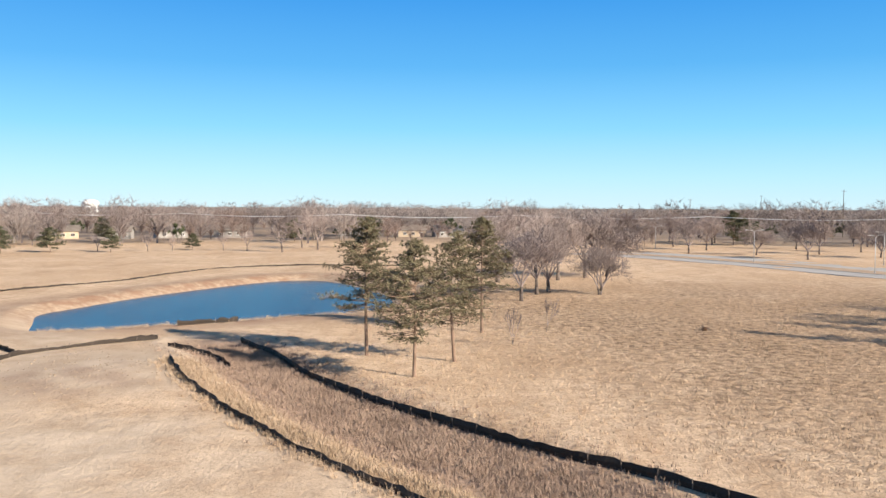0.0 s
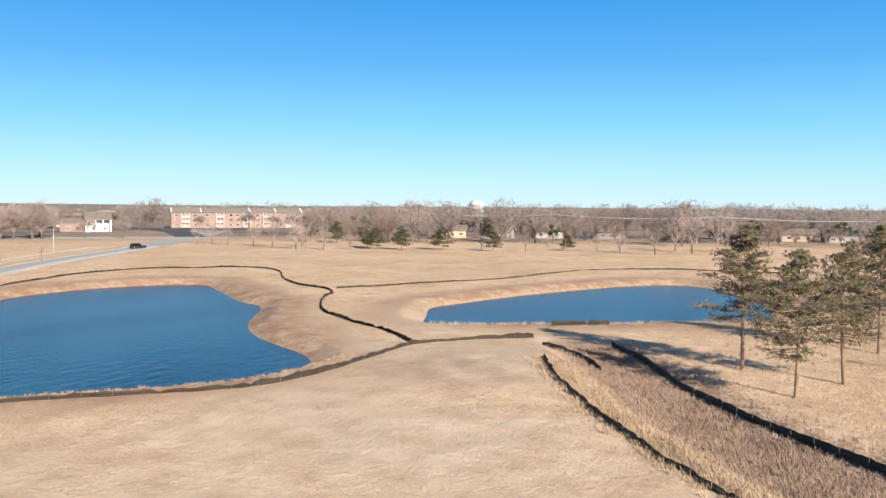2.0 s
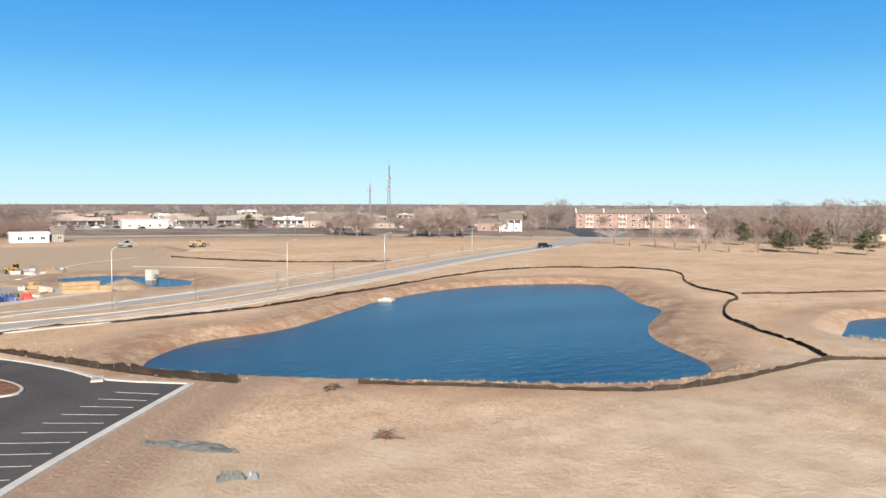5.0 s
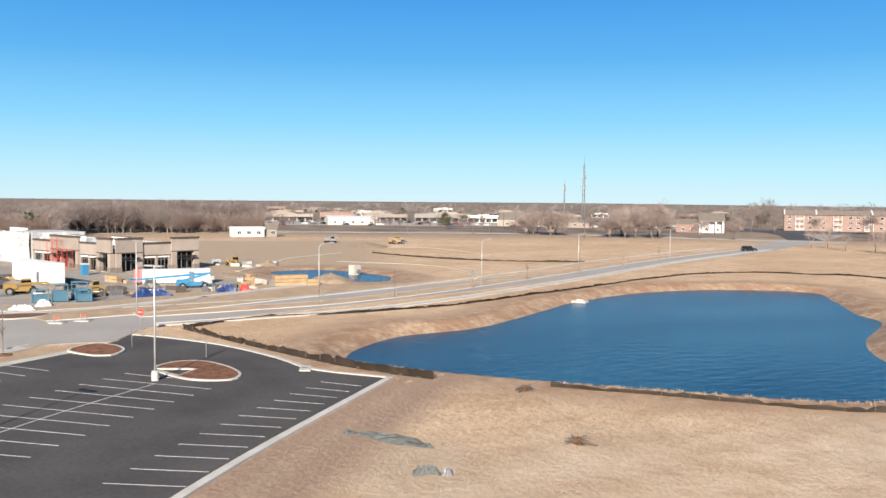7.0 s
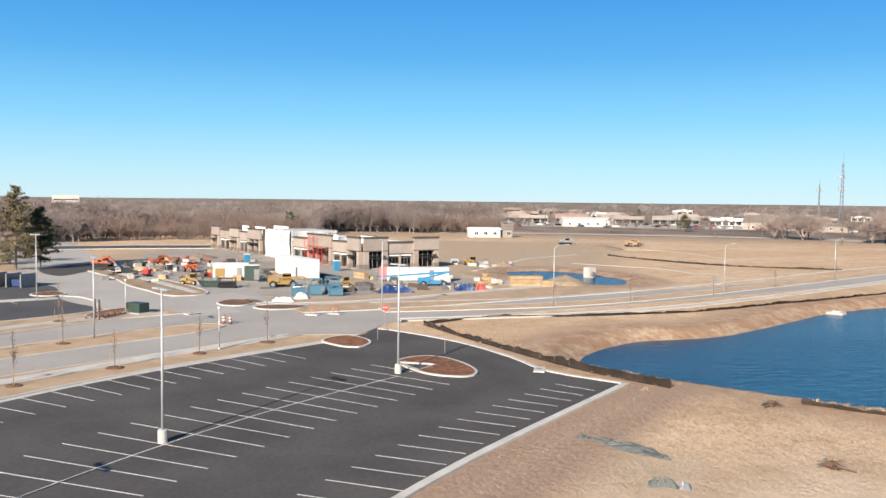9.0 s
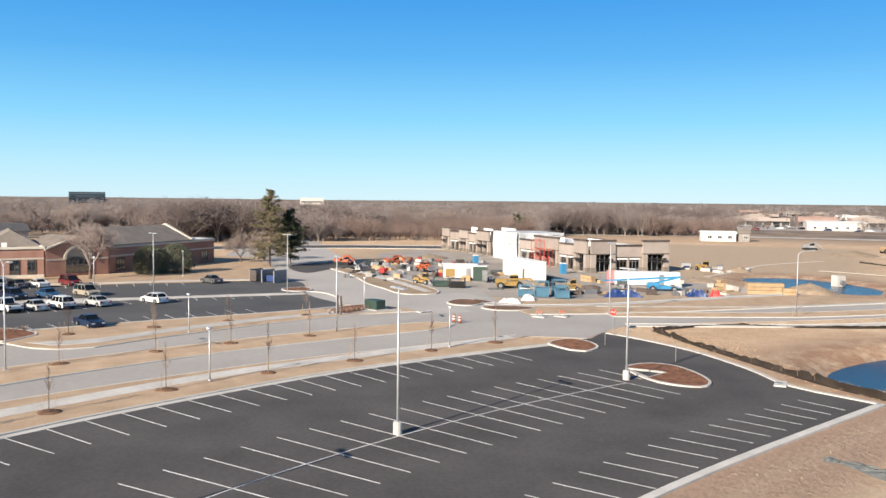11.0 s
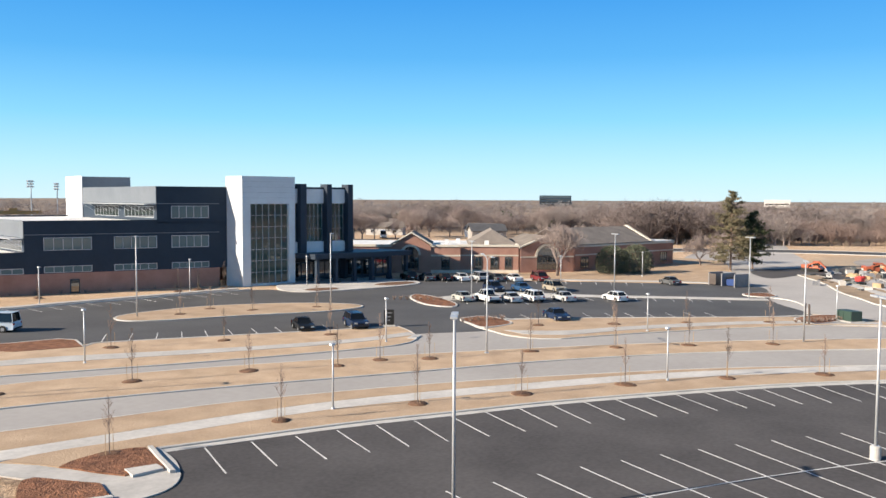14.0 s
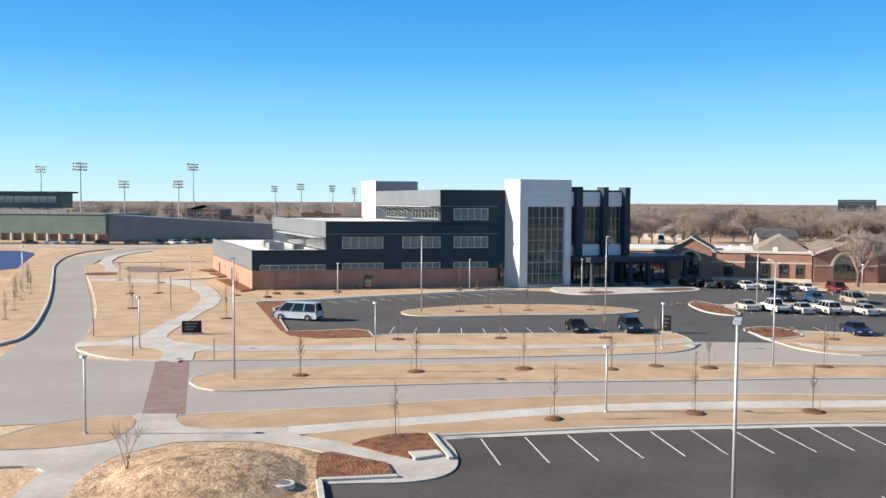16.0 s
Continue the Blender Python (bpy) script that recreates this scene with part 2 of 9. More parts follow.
TOWER = surface("pale tower panel", (0.62, 0.64, 0.66), (0.72, 0.74, 0.76), 0.4, 0.3, 2.0, 0.03, metal=0.1, spec=0.5)
ROOF_WHITE = surface("white roof membrane", (0.62, 0.62, 0.61), (0.78, 0.77, 0.75), 0.8, 0.3, 2.0, 0.1)
# on interior walls this dark tone stands for rooms without light
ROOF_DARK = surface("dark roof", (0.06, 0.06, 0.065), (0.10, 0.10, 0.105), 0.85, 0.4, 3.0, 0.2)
SHINGLE = surface("brown-grey shingles", (0.17, 0.145, 0.125), (0.25, 0.215, 0.185), 0.95, 0.5, 6.0, 0.4)
STUCCO = surface("taupe stucco", (0.29, 0.245, 0.215), (0.37, 0.315, 0.28), 0.92, 0.4, 4.0, 0.1)
STUCCO_DARK = surface("dark brown coping", (0.075, 0.06, 0.052), (0.11, 0.09, 0.08), 0.85, 0.4, 4.0, 0.1)
PALE = surface("pale siding", (0.50, 0.47, 0.43), (0.62, 0.59, 0.55), 0.85, 0.4, 4.0, 0.1)
TAN = surface("tan wall", (0.42, 0.33, 0.24), (0.52, 0.42, 0.31), 0.9, 0.4, 4.0, 0.1)
GREEN = surface("grey-green metal wall", (0.10, 0.15, 0.135), (0.145, 0.20, 0.175), 0.6, 0.2, 2.0, 0.05)
STEEL = surface("weathered steel", (0.20, 0.20, 0.21), (0.33, 0.33, 0.34), 0.55, 0.6, 4.0, 0.0, metal=0.5)
BLACK = surface("black rubber", (0.012, 0.012, 0.012), (0.028, 0.028, 0.028), 0.8, 1.0, 8.0, 0.0)
LUMBER = surface("sawn lumber", (0.33, 0.225, 0.13), (0.47, 0.34, 0.205), 0.8, 1.0, 6.0, 0.1)
GREYCLOTH = surface("weathered grey geotextile", (0.055, 0.06, 0.06), (0.17, 0.18, 0.175), 0.8, 0.8, 5.0, 0.6, contrast=0.8)
WRAP = surface("crumpled white sheeting", (0.38, 0.39, 0.40), (0.66, 0.66, 0.65), 0.5, 0.35, 1.2, 1.0, contrast=0.6, depth=0.5)
GRAVELPILE = surface("piled earth", (0.23, 0.17, 0.12), (0.37, 0.29, 0.21), 0.95, 0.7, 5.0, 0.7)


def paint(name, c, rough=0.35):
    return surface(name, tuple(v * 0.85 for v in c), c, rough, 0.8, 4.0, 0.0, spec=0.5, vary=0.03)


ORANGE = paint("orange machine paint", (0.42, 0.115, 0.055))
YELLOW = paint("yellow machine paint", (0.34, 0.22, 0.075))
BLUE = paint("bright blue paint", (0.05, 0.24, 0.44))
NAVYTARP = paint("blue tarpaulin", (0.02, 0.05, 0.17), 0.5)
REDPAINT = paint("red paint", (0.52, 0.05, 0.045))
PINK = paint("pink-red banner cloth", (0.62, 0.20, 0.20), 0.8)
GREENPAINT = paint("green paint", (0.035, 0.065, 0.05), 0.5)
TEAL = paint("faded blue steel", (0.07, 0.18, 0.265), 0.6)


def glass(name, tint, rough=0.04, ior=1.52):
    m = bpy.data.materials.new(name)
    m.use_nodes = True
    p = m.node_tree.nodes["Principled BSDF"]
    p.inputs["Base Color"].default_value = (*tint, 1)
    p.inputs["Roughness"].default_value, p.inputs["IOR"].default_value = rough, ior
    p.inputs["Specular IOR Level"].default_value = 0.6
    return m


# even teal-grey panes for the clinic front, lighter than GLASS
TEAL_GLASS = glass("teal-grey window glass", (0.12, 0.18, 0.185), 0.05, 1.6)
GLASS = glass("dark window glass", (0.022, 0.030, 0.032), 0.04, 2.3)
CURTAIN = glass("green-grey curtain wall glass", (0.010, 0.046, 0.047), 0.03, 1.55)
CARGLASS = glass("car glass", (0.008, 0.009, 0.010))
LENS = glass("clear lamp lens", (0.55, 0.55, 0.52), 0.15)
REDLENS = glass("red lamp lens", (0.30, 0.012, 0.01), 0.2)


def water_material():
    m = bpy.data.materials.new("wind-rippled pond water with sky blue in its colour")
    m.use_nodes = True
    n, l = m.node_tree.nodes, m.node_tree.links
    p = n["Principled BSDF"]
    # the reflected sky's blue is put into the base colour
    p.inputs["Base Color"].default_value = (0.006, 0.040, 0.070, 1)
    p.inputs["Roughness"].default_value, p.inputs["IOR"].default_value = 0.22, 1.28
    geo = n.new("ShaderNodeNewGeometry")
    flow = n.new("ShaderNodeMapping")
    flow.inputs["Rotation"].default_value, flow.inputs["Scale"].default_value = (0, 0, radians(50)), (1.0, 0.35, 1.0)
    l.new(geo.outputs["Position"], flow.inputs["Vector"])
    a, b, gust = (n.new("ShaderNodeTexNoise") for _ in range(3))
    for t, s, d in ((a, 1.1, 3), (b, 4.0, 4), (gust, 0.06, 3)):
        t.inputs["Scale"].default_value, t.inputs["Detail"].default_value = s, d
        l.new(flow.outputs["Vector"], t.inputs["Vector"])
    # gusts shift that reflected blue as darker and lighter colour bands
    deep = n.new("ShaderNodeMix")
    deep.data_type = "RGBA"
    deep.inputs["A"].default_value, deep.inputs["B"].default_value = (0.002, 0.020, 0.044, 1), (0.010, 0.060, 0.105, 1)
    gap = n.new("ShaderNodeMapRange")
    gap.inputs["From Min"].default_value, gap.inputs["From Max"].default_value = 0.38, 0.62
    l.new(gust.outputs["Fac"], gap.inputs["Value"])
    l.new(gap.outputs["Result"], deep.inputs["Factor"])
    l.new(deep.outputs["Result"], p.inputs["Base Color"])
    mix = n.new("ShaderNodeMath")
    mix.operation = "MULTIPLY_ADD"
    mix.inputs[1].default_value = 0.35
    l.new(b.outputs["Fac"], mix.inputs[0])
    l.new(a.outputs["Fac"], mix.inputs[2])
    push = n.new("ShaderNodeMapRange")
    push.inputs["From Min"].default_value, push.inputs["From Max"].default_value = 0.35, 0.65
    push.inputs["To Min"].default_value, push.inputs["To Max"].default_value = 0.65, 1.0
    l.new(gust.outputs["Fac"], push.inputs["Value"])
    bp = n.new("ShaderNodeBump")
    bp.inputs["Distance"].default_value = 0.10
    l.new(push.outputs["Result"], bp.inputs["Strength"])
    l.new(mix.outputs[0], bp.inputs["Height"])
    l.new(bp.outputs["Normal"], p.inputs["Normal"])
    return m


WATER = water_material()


def ground_material():
    """Dead winter grass, with bare soil, weeds, rusty banks and far woodland floor where the zones say so."""
    m = bpy.data.materials.new("winter grassland")
    m.use_nodes = True
    n, l = m.node_tree.nodes, m.node_tree.links
    p = n["Principled BSDF"]
    p.inputs["Roughness"].default_value, p.inputs["Specular IOR Level"].default_value = 0.95, 0.15
    geo = n.new("ShaderNodeNewGeometry")

    def noise_at(scale, detail, stretch=None, rough=0.55):
        t = n.new("ShaderNodeTexNoise")
        t.inputs["Scale"].default_value, t.inputs["Detail"].default_value, t.inputs["Roughness"].default_value = scale, detail, rough
        if stretch:
            mp = n.new("ShaderNodeMapping")
            mp.inputs["Rotation"].default_value, mp.inputs["Scale"].default_value = (0, 0, stretch[0]), (1, stretch[1], 1)
            l.new(geo.outputs["Position"], mp.inputs["Vector"])
            l.new(mp.outputs["Vector"], t.inputs["Vector"])
        else:
            l.new(geo.outputs["Position"], t.inputs["Vector"])
        return t.outputs["Fac"]

    def spread(v, lo, hi, a=0.0, b=1.0):
        r = n.new("ShaderNodeMapRange")
        for k, q in (("From Min", lo), ("From Max", hi), ("To Min", a), ("To Max", b)):
            r.inputs[k].default_value = q
        l.new(v, r.inputs["Value"])
        return r.outputs["Result"]

    def blend(f, a, b):
        x = n.new("ShaderNodeMix")
        x.data_type = "RGBA"
        l.new(f, x.inputs["Factor"])
        for k, c in (("A", a), ("B", b)):
            if isinstance(c, tuple):
                x.inputs[k].default_value = (*c, 1)
            else:
                l.new(c, x.inputs[k])
        return x.outputs["Result"]

    def times(a, b):
        x = n.new("ShaderNodeMath")
        x.operation = "MULTIPLY"
        for i, c in enumerate((a, b)):
            if isinstance(c, float):
                x.inputs[i].default_value = c
            else:
                l.new(c, x.inputs[i])
        return x.outputs[0]

    grit = noise_at(7.5, 5, (0.35, 0.5), 0.75)
    big, mid, fine = noise_at(0.035, 4), noise_at(0.28, 5), noise_at(2.6, 6, None, 0.7)
    mown = noise_at(0.5, 3, (0.35, 0.18))
    grass = blend(spread(mid, 0.35, 0.65), (0.53, 0.37, 0.243), (0.74, 0.56, 0.395))
    grass = blend(spread(big, 0.44, 0.58, 0.0, 0.7), grass, (0.53, 0.36, 0.225))
    grass = blend(spread(noise_at(0.11, 5, (0.6, 0.45), 0.65), 0.5, 0.64, 0.0, 0.6), grass, (0.43, 0.29, 0.18))
    grass = blend(spread(mown, 0.45, 0.7, 0.0, 0.35), grass, (0.72, 0.53, 0.36))
    tuft = noise_at(1.05, 5, None, 0.65)
    grass = blend(spread(tuft, 0.50, 0.68, 0.0, 0.6), grass, (0.36, 0.24, 0.15))
    grass = blend(spread(fine, 0.52, 0.72, 0.0, 0.6), grass, (0.27, 0.175, 0.10))
    grass = blend(spread(fine, 0.30, 0.44, 0.5, 0.0), grass, (0.76, 0.58, 0.41))
    grass = blend(spread(grit, 0.53, 0.64, 0.0, 0.85), grass, (0.25, 0.165, 0.10))
    grass = blend(spread(grit, 0.30, 0.44, 0.45, 0.0), grass, (0.80, 0.62, 0.44))
    zone = n.new("ShaderNodeVertexColor")
    zone.layer_name = "zone"
    split = n.new("ShaderNodeSeparateColor")
    l.new(zone.outputs["Color"], split.inputs["Color"])
    tex = spread(mid, 0.3, 0.6, 0.55, 1.2)
    soil = blend(spread(fine, 0.35, 0.65), (0.33, 0.25, 0.175), (0.50, 0.39, 0.285))
    weeds = blend(spread(fine, 0.35, 0.65), (0.15, 0.10, 0.075), (0.41, 0.295, 0.22))
    bank = blend(spread(tuft, 0.38, 0.62), (0.27, 0.178, 0.118), (0.50, 0.37, 0.262))
    bank = blend(spread(mid, 0.44, 0.58, 0.0, 0.8), bank, (0.25, 0.13, 0.08))
    c = blend(times(split.outputs["Red"], tex), grass, soil)
    c = blend(times(split.outputs["Green"], tex), c, weeds)
    c = blend(split.outputs["Blue"], c, bank)
    floor = blend(spread(big, 0.4, 0.6), (0.13, 0.105, 0.09), (0.25, 0.20, 0.16))
    c = blend(zone.outputs["Alpha"], c, floor)
    zone = n.new("ShaderNodeVertexColor")
    zone.layer_name = "bare"
    split = n.new("ShaderNodeSeparateColor")
    l.new(zone.outputs["Color"], split.inputs["Color"])
    pale = blend(spread(mid, 0.35, 0.65), (0.47, 0.36, 0.26), (0.62, 0.49, 0.365))
    pale = blend(spread(fine, 0.5, 0.75, 0.0, 0.45), pale, (0.42, 0.31, 0.21))
    strip = blend(spread(fine, 0.35, 0.65), (0.30, 0.205, 0.145), (0.40, 0.285, 0.21))
    tall = blend(spread(tuft, 0.42, 0.60), (0.44, 0.30, 0.19), (0.18, 0.12, 0.075))
    c = blend(times(split.outputs["Red"], spread(mid, 0.3, 0.55, 0.6, 1.0)), c, pale)
    c = blend(split.outputs["Green"], c, strip)
    c = blend(times(split.outputs["Blue"], spread(tuft, 0.38, 0.56, 0.3, 0.95)), c, tall)
    l.new(c, p.inputs["Base Color"])
    bp = n.new("ShaderNodeBump")
    bp.inputs["Distance"].default_value = 0.24
    l.new(spread(split.outputs["Blue"], 0.0, 0.9, 0.42, 1.0), bp.inputs["Strength"])
    swell = n.new("ShaderNodeMath")
    swell.operation = "MULTIPLY_ADD"
    swell.inputs[1].default_value = 1.6
    l.new(tuft, swell.inputs[0])
    l.new(fine, swell.inputs[2])
    l.new(swell.outputs[0], bp.inputs["Height"])
    l.new(bp.outputs["Normal"], p.inputs["Normal"])
    return m


GROUND = ground_material()

# ---------------------------------------------------------------- ground, ponds, ditch
POND_A = spline([(-83.2, 29.5), (-94.0, 39.6), (-97.0, 52.5), (-108.4, 69.7), (-116.2, 81.3), (-123.5, 101), (-122, 119), (-112.2, 130.5),
                 (-101, 123.1), (-87.2, 111.4), (-79.5, 106.8), (-70.0, 91.3), (-61.9, 82.5), (-49.2, 74.0), (-46.6, 68.0), (-48.2, 59),
                 (-54.8, 51.4), (-61.5, 44.4), (-73.3, 34.0)], 2.0, True)
POND_B = spline([(-49.4, 102.2), (-52.4, 108.8), (-56.0, 118.2), (-54.4, 125.4), (-49.6, 142.5), (-37.8, 167.6), (-28.6, 175.6), (-20.3, 169), (-11.0, 150),
                 (-8.0, 132.3), (-11.5, 120.5), (-21.6, 113.4), (-28.1, 108.2), (-38.0, 102.9), (-44.6, 99.9)], 2.0, True)
POND_C = spline([(-184, 48), (-186, 59), (-176, 65), (-164, 67.5), (-153.5, 61.5), (-157.4, 53), (-170.7, 48)], 2.0, True)
DITCH = spline([(-24, 90), (-17.5, 79), (-12.2, 69.5), (-7.0, 61), (-1.0, 53), (5, 46), (12, 36), (20, 22)], 2.0)
SITE = [(-118, -12), (-124, 24), (-150, 70), (-200, 80), (-300, 118), (-330, 20), (-250, -45), (-190, -52), (-150, -26)]


def signed(px, py, outline, closed=True):
    """Distance to an outline, below zero inside it."""
    q = np.array(outline)
    a, b = q, np.roll(q, -1, 0)
    if not closed:
        a, b = q[:-1], q[1:]
    best, inside = np.full(px.shape, 1e9), np.zeros(px.shape, bool)
    for (ax, ay), (bx, by) in zip(a, b):
        dx, dy = bx - ax, by - ay
        t = np.clip(((px - ax) * dx + (py - ay) * dy) / (dx * dx + dy * dy + 1e-9), 0, 1)
        best = np.minimum(best, np.hypot(px - ax - t * dx, py - ay - t * dy))
        if closed:
            hit = (ay > py) != (by > py)
            inside ^= hit & (px < dx * (py - ay) / (dy if abs(dy) > 1e-9 else 1e-9) + ax)
    return np.where(inside, -best, best)


def soft(d, width):
    return np.clip(0.5 - d / width, 0, 1)


def waves(x, y, size, seed):
    """Smooth uneven relief of about one metre swing, from crossed waves."""
    r = np.random.RandomState(seed)
    z = np.zeros_like(x)
    for k in range(9):
        a, s, ph = r.uniform(0, 6.28), size * r.uniform(0.5, 1.8), r.uniform(0, 6.28)
        z += np.sin((x * math.cos(a) + y * math.sin(a)) * 6.28 / s + ph + 1.3 * np.sin((x * math.sin(a) - y * math.cos(a)) * 3.1 / s)) / 9
    return z


MOUND = [(-6.5, -41), (-9.4, -45.9), (-10.6, -48.4), (-11.9, -50.1), (-13.8, -51.7), (-17.5, -52.4), (-18.9, -51.6), (-20.9, -50.3), (-22.5, -48.7), (-23.5, -46.9), (-24.0, -44.9), (-21.8, -41), (-19.9, -37.4), (-12, -29), (-3, -34)]


def relief(x, y):
    """Height of the ground and its zones: bare soil, weeds, rusty bank, woodland floor."""
    x, y = np.asarray(x, float), np.asarray(y, float)
    r = np.hypot(x, y)
    z, soil, weed, bank = np.zeros_like(x), np.zeros_like(x), np.zeros_like(x), np.zeros_like(x)
    field = np.clip((y - 36 - 0.0 * x) / 12, 0, 1) * np.clip((x + 150 + (y - 100) * 0.4) / 15, 0, 1) * np.clip((330 - r) / 80, 0, 1)
    near = np.clip((y - 14 - 0.95 * (x + 62)) / 10, 0, 1) * np.clip((x + 70) / 10, 0, 1)
    z += np.maximum(field, near * (y > 5)) * (0.16 * waves(x, y, 26, 3) + 0.07 * waves(x, y, 6, 4))
    for outline, level, slope, box in ((POND_A, -1.0, 0.34, (-140, -35, 20, 145)), (POND_B, -1.0, 0.30, (-65, 5, 85, 190)), (POND_C, -0.5, 0.2, (-200, -140, 40, 75))):
        m = (x > box[0]) & (x < box[1]) & (y > box[2]) & (y < box[3])
        if m.any():
            d = signed(x[m], y[m], outline)
            wob = d + 0.5 * waves(x[m], y[m], 7, 9)
            z[m] = np.minimum(z[m], np.where(d > 0, np.minimum(level + slope * np.maximum(d, 0), 0.0 + z[m]), np.maximum(level + 0.3 * d, level - 1.5)))
            bank[m] = np.maximum(bank[m], np.maximum(np.clip(1.0 - np.abs(wob - 0.6) / 1.6, 0, 1), 0.8 * np.clip(1.6 - np.maximum(wob, 0) / 6, 0, 1)))
            weed[m] = np.maximum(weed[m], 0.35 * np.clip(1.0 - np.abs(wob - 6) / 6, 0, 1))
    m = (x > -50) & (x < 40) & (y > 10) & (y < 120)
    if m.any():
        d = signed(x[m], y[m], DITCH, False)
        end = np.clip((96 - y[m]) / 10, 0, 1)
        z[m] -= 0.6 * np.clip(1 - (d / 5.6) ** 2, 0, 1) ** 0.7 * end
        weed[m] = np.maximum(weed[m], soft(d - 4.3, 1.8) * end)
        d = np.hypot((x[m] + 30) / 9.0, (y[m] - 73) / 8.0)
        soil[m] = np.maximum(soil[m], 0.9 * np.clip(1.4 - d, 0, 1))
        z[m] += 0.5 * np.clip(1.3 - np.hypot((x[m] + 27) / 13, (y[m] - 76) / 14), 0, 1)
    d = signed(x, y, [(-42, 8.3), (-53.6, 18.3), (-66.5, 30)], False)
    soil = np.maximum(soil, 0.95 * soft(d - 2.3, 2.4))
    d = np.hypot((x + 45) / 5, (y - 20) / 5)
    soil = np.maximum(soil, 0.8 * np.clip(1.3 - d, 0, 1))
    m = (x < -105) & (x > -360) & (y > -80) & (y < 150)
    soil[m] = np.maximum(soil[m], soft(signed(x[m], y[m], SITE), 12))
    z += 1.0 * np.clip(1 - np.hypot((x + 16.6) / 5.4, (y + 44.4) / 5.6) ** 2, 0, 1)
    m = (np.hypot(x + 16, y + 43) < 18)
    if m.any():
        z[m] += 0.15 * np.clip(0.4 - signed(x[m], y[m], MOUND) / 0.6, 0, 1)
    far = np.clip((r - 330) / 90, 0, 1) * np.clip(0.9 + 0.5 * waves(x, y, 160, 12), 0.25, 1)
    z += np.clip((r - 900) / 3000, 0, 1) * 10.0 * (0.6 + 0.6 * waves(x, y, 2600, 8))
    return z, soil, weed, bank, far


az = np.radians(np.r_[np.arange(56, 268, 0.25), np.arange(268, 416, 4.0)])
rad = np.r_[np.linspace(3, 38, 8), 40 * np.exp(np.arange(0, 236) * 0.009), 340 * np.exp(np.arange(0, 56) * 0.047), 4600]
A, R = np.meshgrid(az, rad)
gx, gy = (R * np.cos(A)).ravel(), (R * np.sin(A)).ravel()
gz, soil, weed, bank, far = relief(gx, gy)
na, nr = len(az), len(rad)
i, j = np.meshgrid(np.arange(na), np.arange(nr - 1))
quads = np.stack([j * na + i, (j + 1) * na + i, (j + 1) * na + (i + 1) % na, j * na + (i + 1) % na], -1).reshape(-1, 4)
gm = bpy.data.meshes.new("ground")
gm.vertices.add(len(gx) + 1)
gm.vertices.foreach_set("co", np.r_[np.stack([gx, gy, gz], 1).ravel(), 0, 0, 0])
hub = len(gx)
tri = np.stack([np.full(na, hub), np.arange(na), (np.arange(na) + 1) % na], 1)
gm.loops.add(quads.size + tri.size)
gm.loops.foreach_set("vertex_index", np.r_[quads.ravel(), tri.ravel()])
gm.polygons.add(len(quads) + na)
gm.polygons.foreach_set("loop_start", np.r_[np.arange(len(quads)) * 4, quads.size + np.arange(na) * 3])
gm.update(calc_edges=True)
gm.polygons.foreach_set("use_smooth", [True] * len(gm.polygons))
col = gm.color_attributes.new("zone", "FLOAT_COLOR", "POINT")
col.data.foreach_set("color", np.r_[np.stack([soil, weed, bank, far], 1).ravel(), 0, 0, 0, 0])
# bare pale earth beside the ditch fence, the brown strip behind the lot's kerb, and the rougher field to the east
side = signed(gx, gy, [(-60, 120), (-24.6, 76.5), (-15.7, 60.2), (-7.7, 49), (-2, 42), (14, 22), (-30, 10), (-48, 20), (-40, 60)])
bare = np.clip(0.5 - side / 9, 0, 1) * np.clip(0.75 + 0.9 * waves(gx, gy, 22, 41), 0.1, 1)
lane = np.clip(1.6 - np.abs(signed(gx, gy, DITCH, False) - 5.6), 0, 1) * (gx - gy * -0.75 < 44.5 - 0.0 * gx) * (gy > 20)
bare = np.maximum(bare, 0.8 * lane)
beach = signed(gx, gy, POND_B)
bare = np.maximum(bare, 0.8 * np.clip(1.0 - np.abs(beach - 0.4) / 0.6, 0, 1))
smudge = 0.75 * np.clip(1.5 - np.hypot((gx + 31) / 7.5, (gy - 68.5) / 6.5), 0, 1) * np.clip(0.6 + 0.9 * waves(gx, gy, 5, 51), 0, 1)
strip = np.clip(1.25 - np.abs(signed(gx, gy, [(-36, 2.2), (-42, 8.3), (-53.6, 18.3), (-67, 30.4)], False) - 1.8) / 3.0, 0, 1)
rough = np.clip((gx + 0.3 * (gy - 60) - 10) / 16, 0, 1) * np.clip((180 - gy) / 40, 0, 1) * np.clip(0.8 + 0.7 * waves(gx, gy, 34, 43), 0.4, 1)
strip = np.maximum(strip, smudge)
rough = np.maximum(rough, np.clip(1.6 - np.hypot((gx + 18) / 8, (gy + 43) / 7), 0, 1) * 0.6)
col = gm.color_attributes.new("bare", "FLOAT_COLOR", "POINT")
col.data.foreach_set("color", np.r_[np.stack([bare, strip, rough, bare * 0 + 1], 1).ravel(), 0, 0, 0, 1])
gm.materials.append(GROUND)
tagged(new("ground", gm), "dry tan winter grassland with bare earth and weedy banks", "ground", kind="structure")


def ground_z(x, y):
    return float(relief([x], [y])[0][0])


for nm, outline, level in (("large", POND_A, -1.0), ("far", POND_B, -1.0), ("small", POND_C, -0.5)):
    big = offset(outline, -2.0 if area(outline) > 0 else 2.0, True)
    patch("water", big, level, WATER, "deep blue wind-rippled water of a " + nm + " retention pond", "pond", base=level - 0.02)

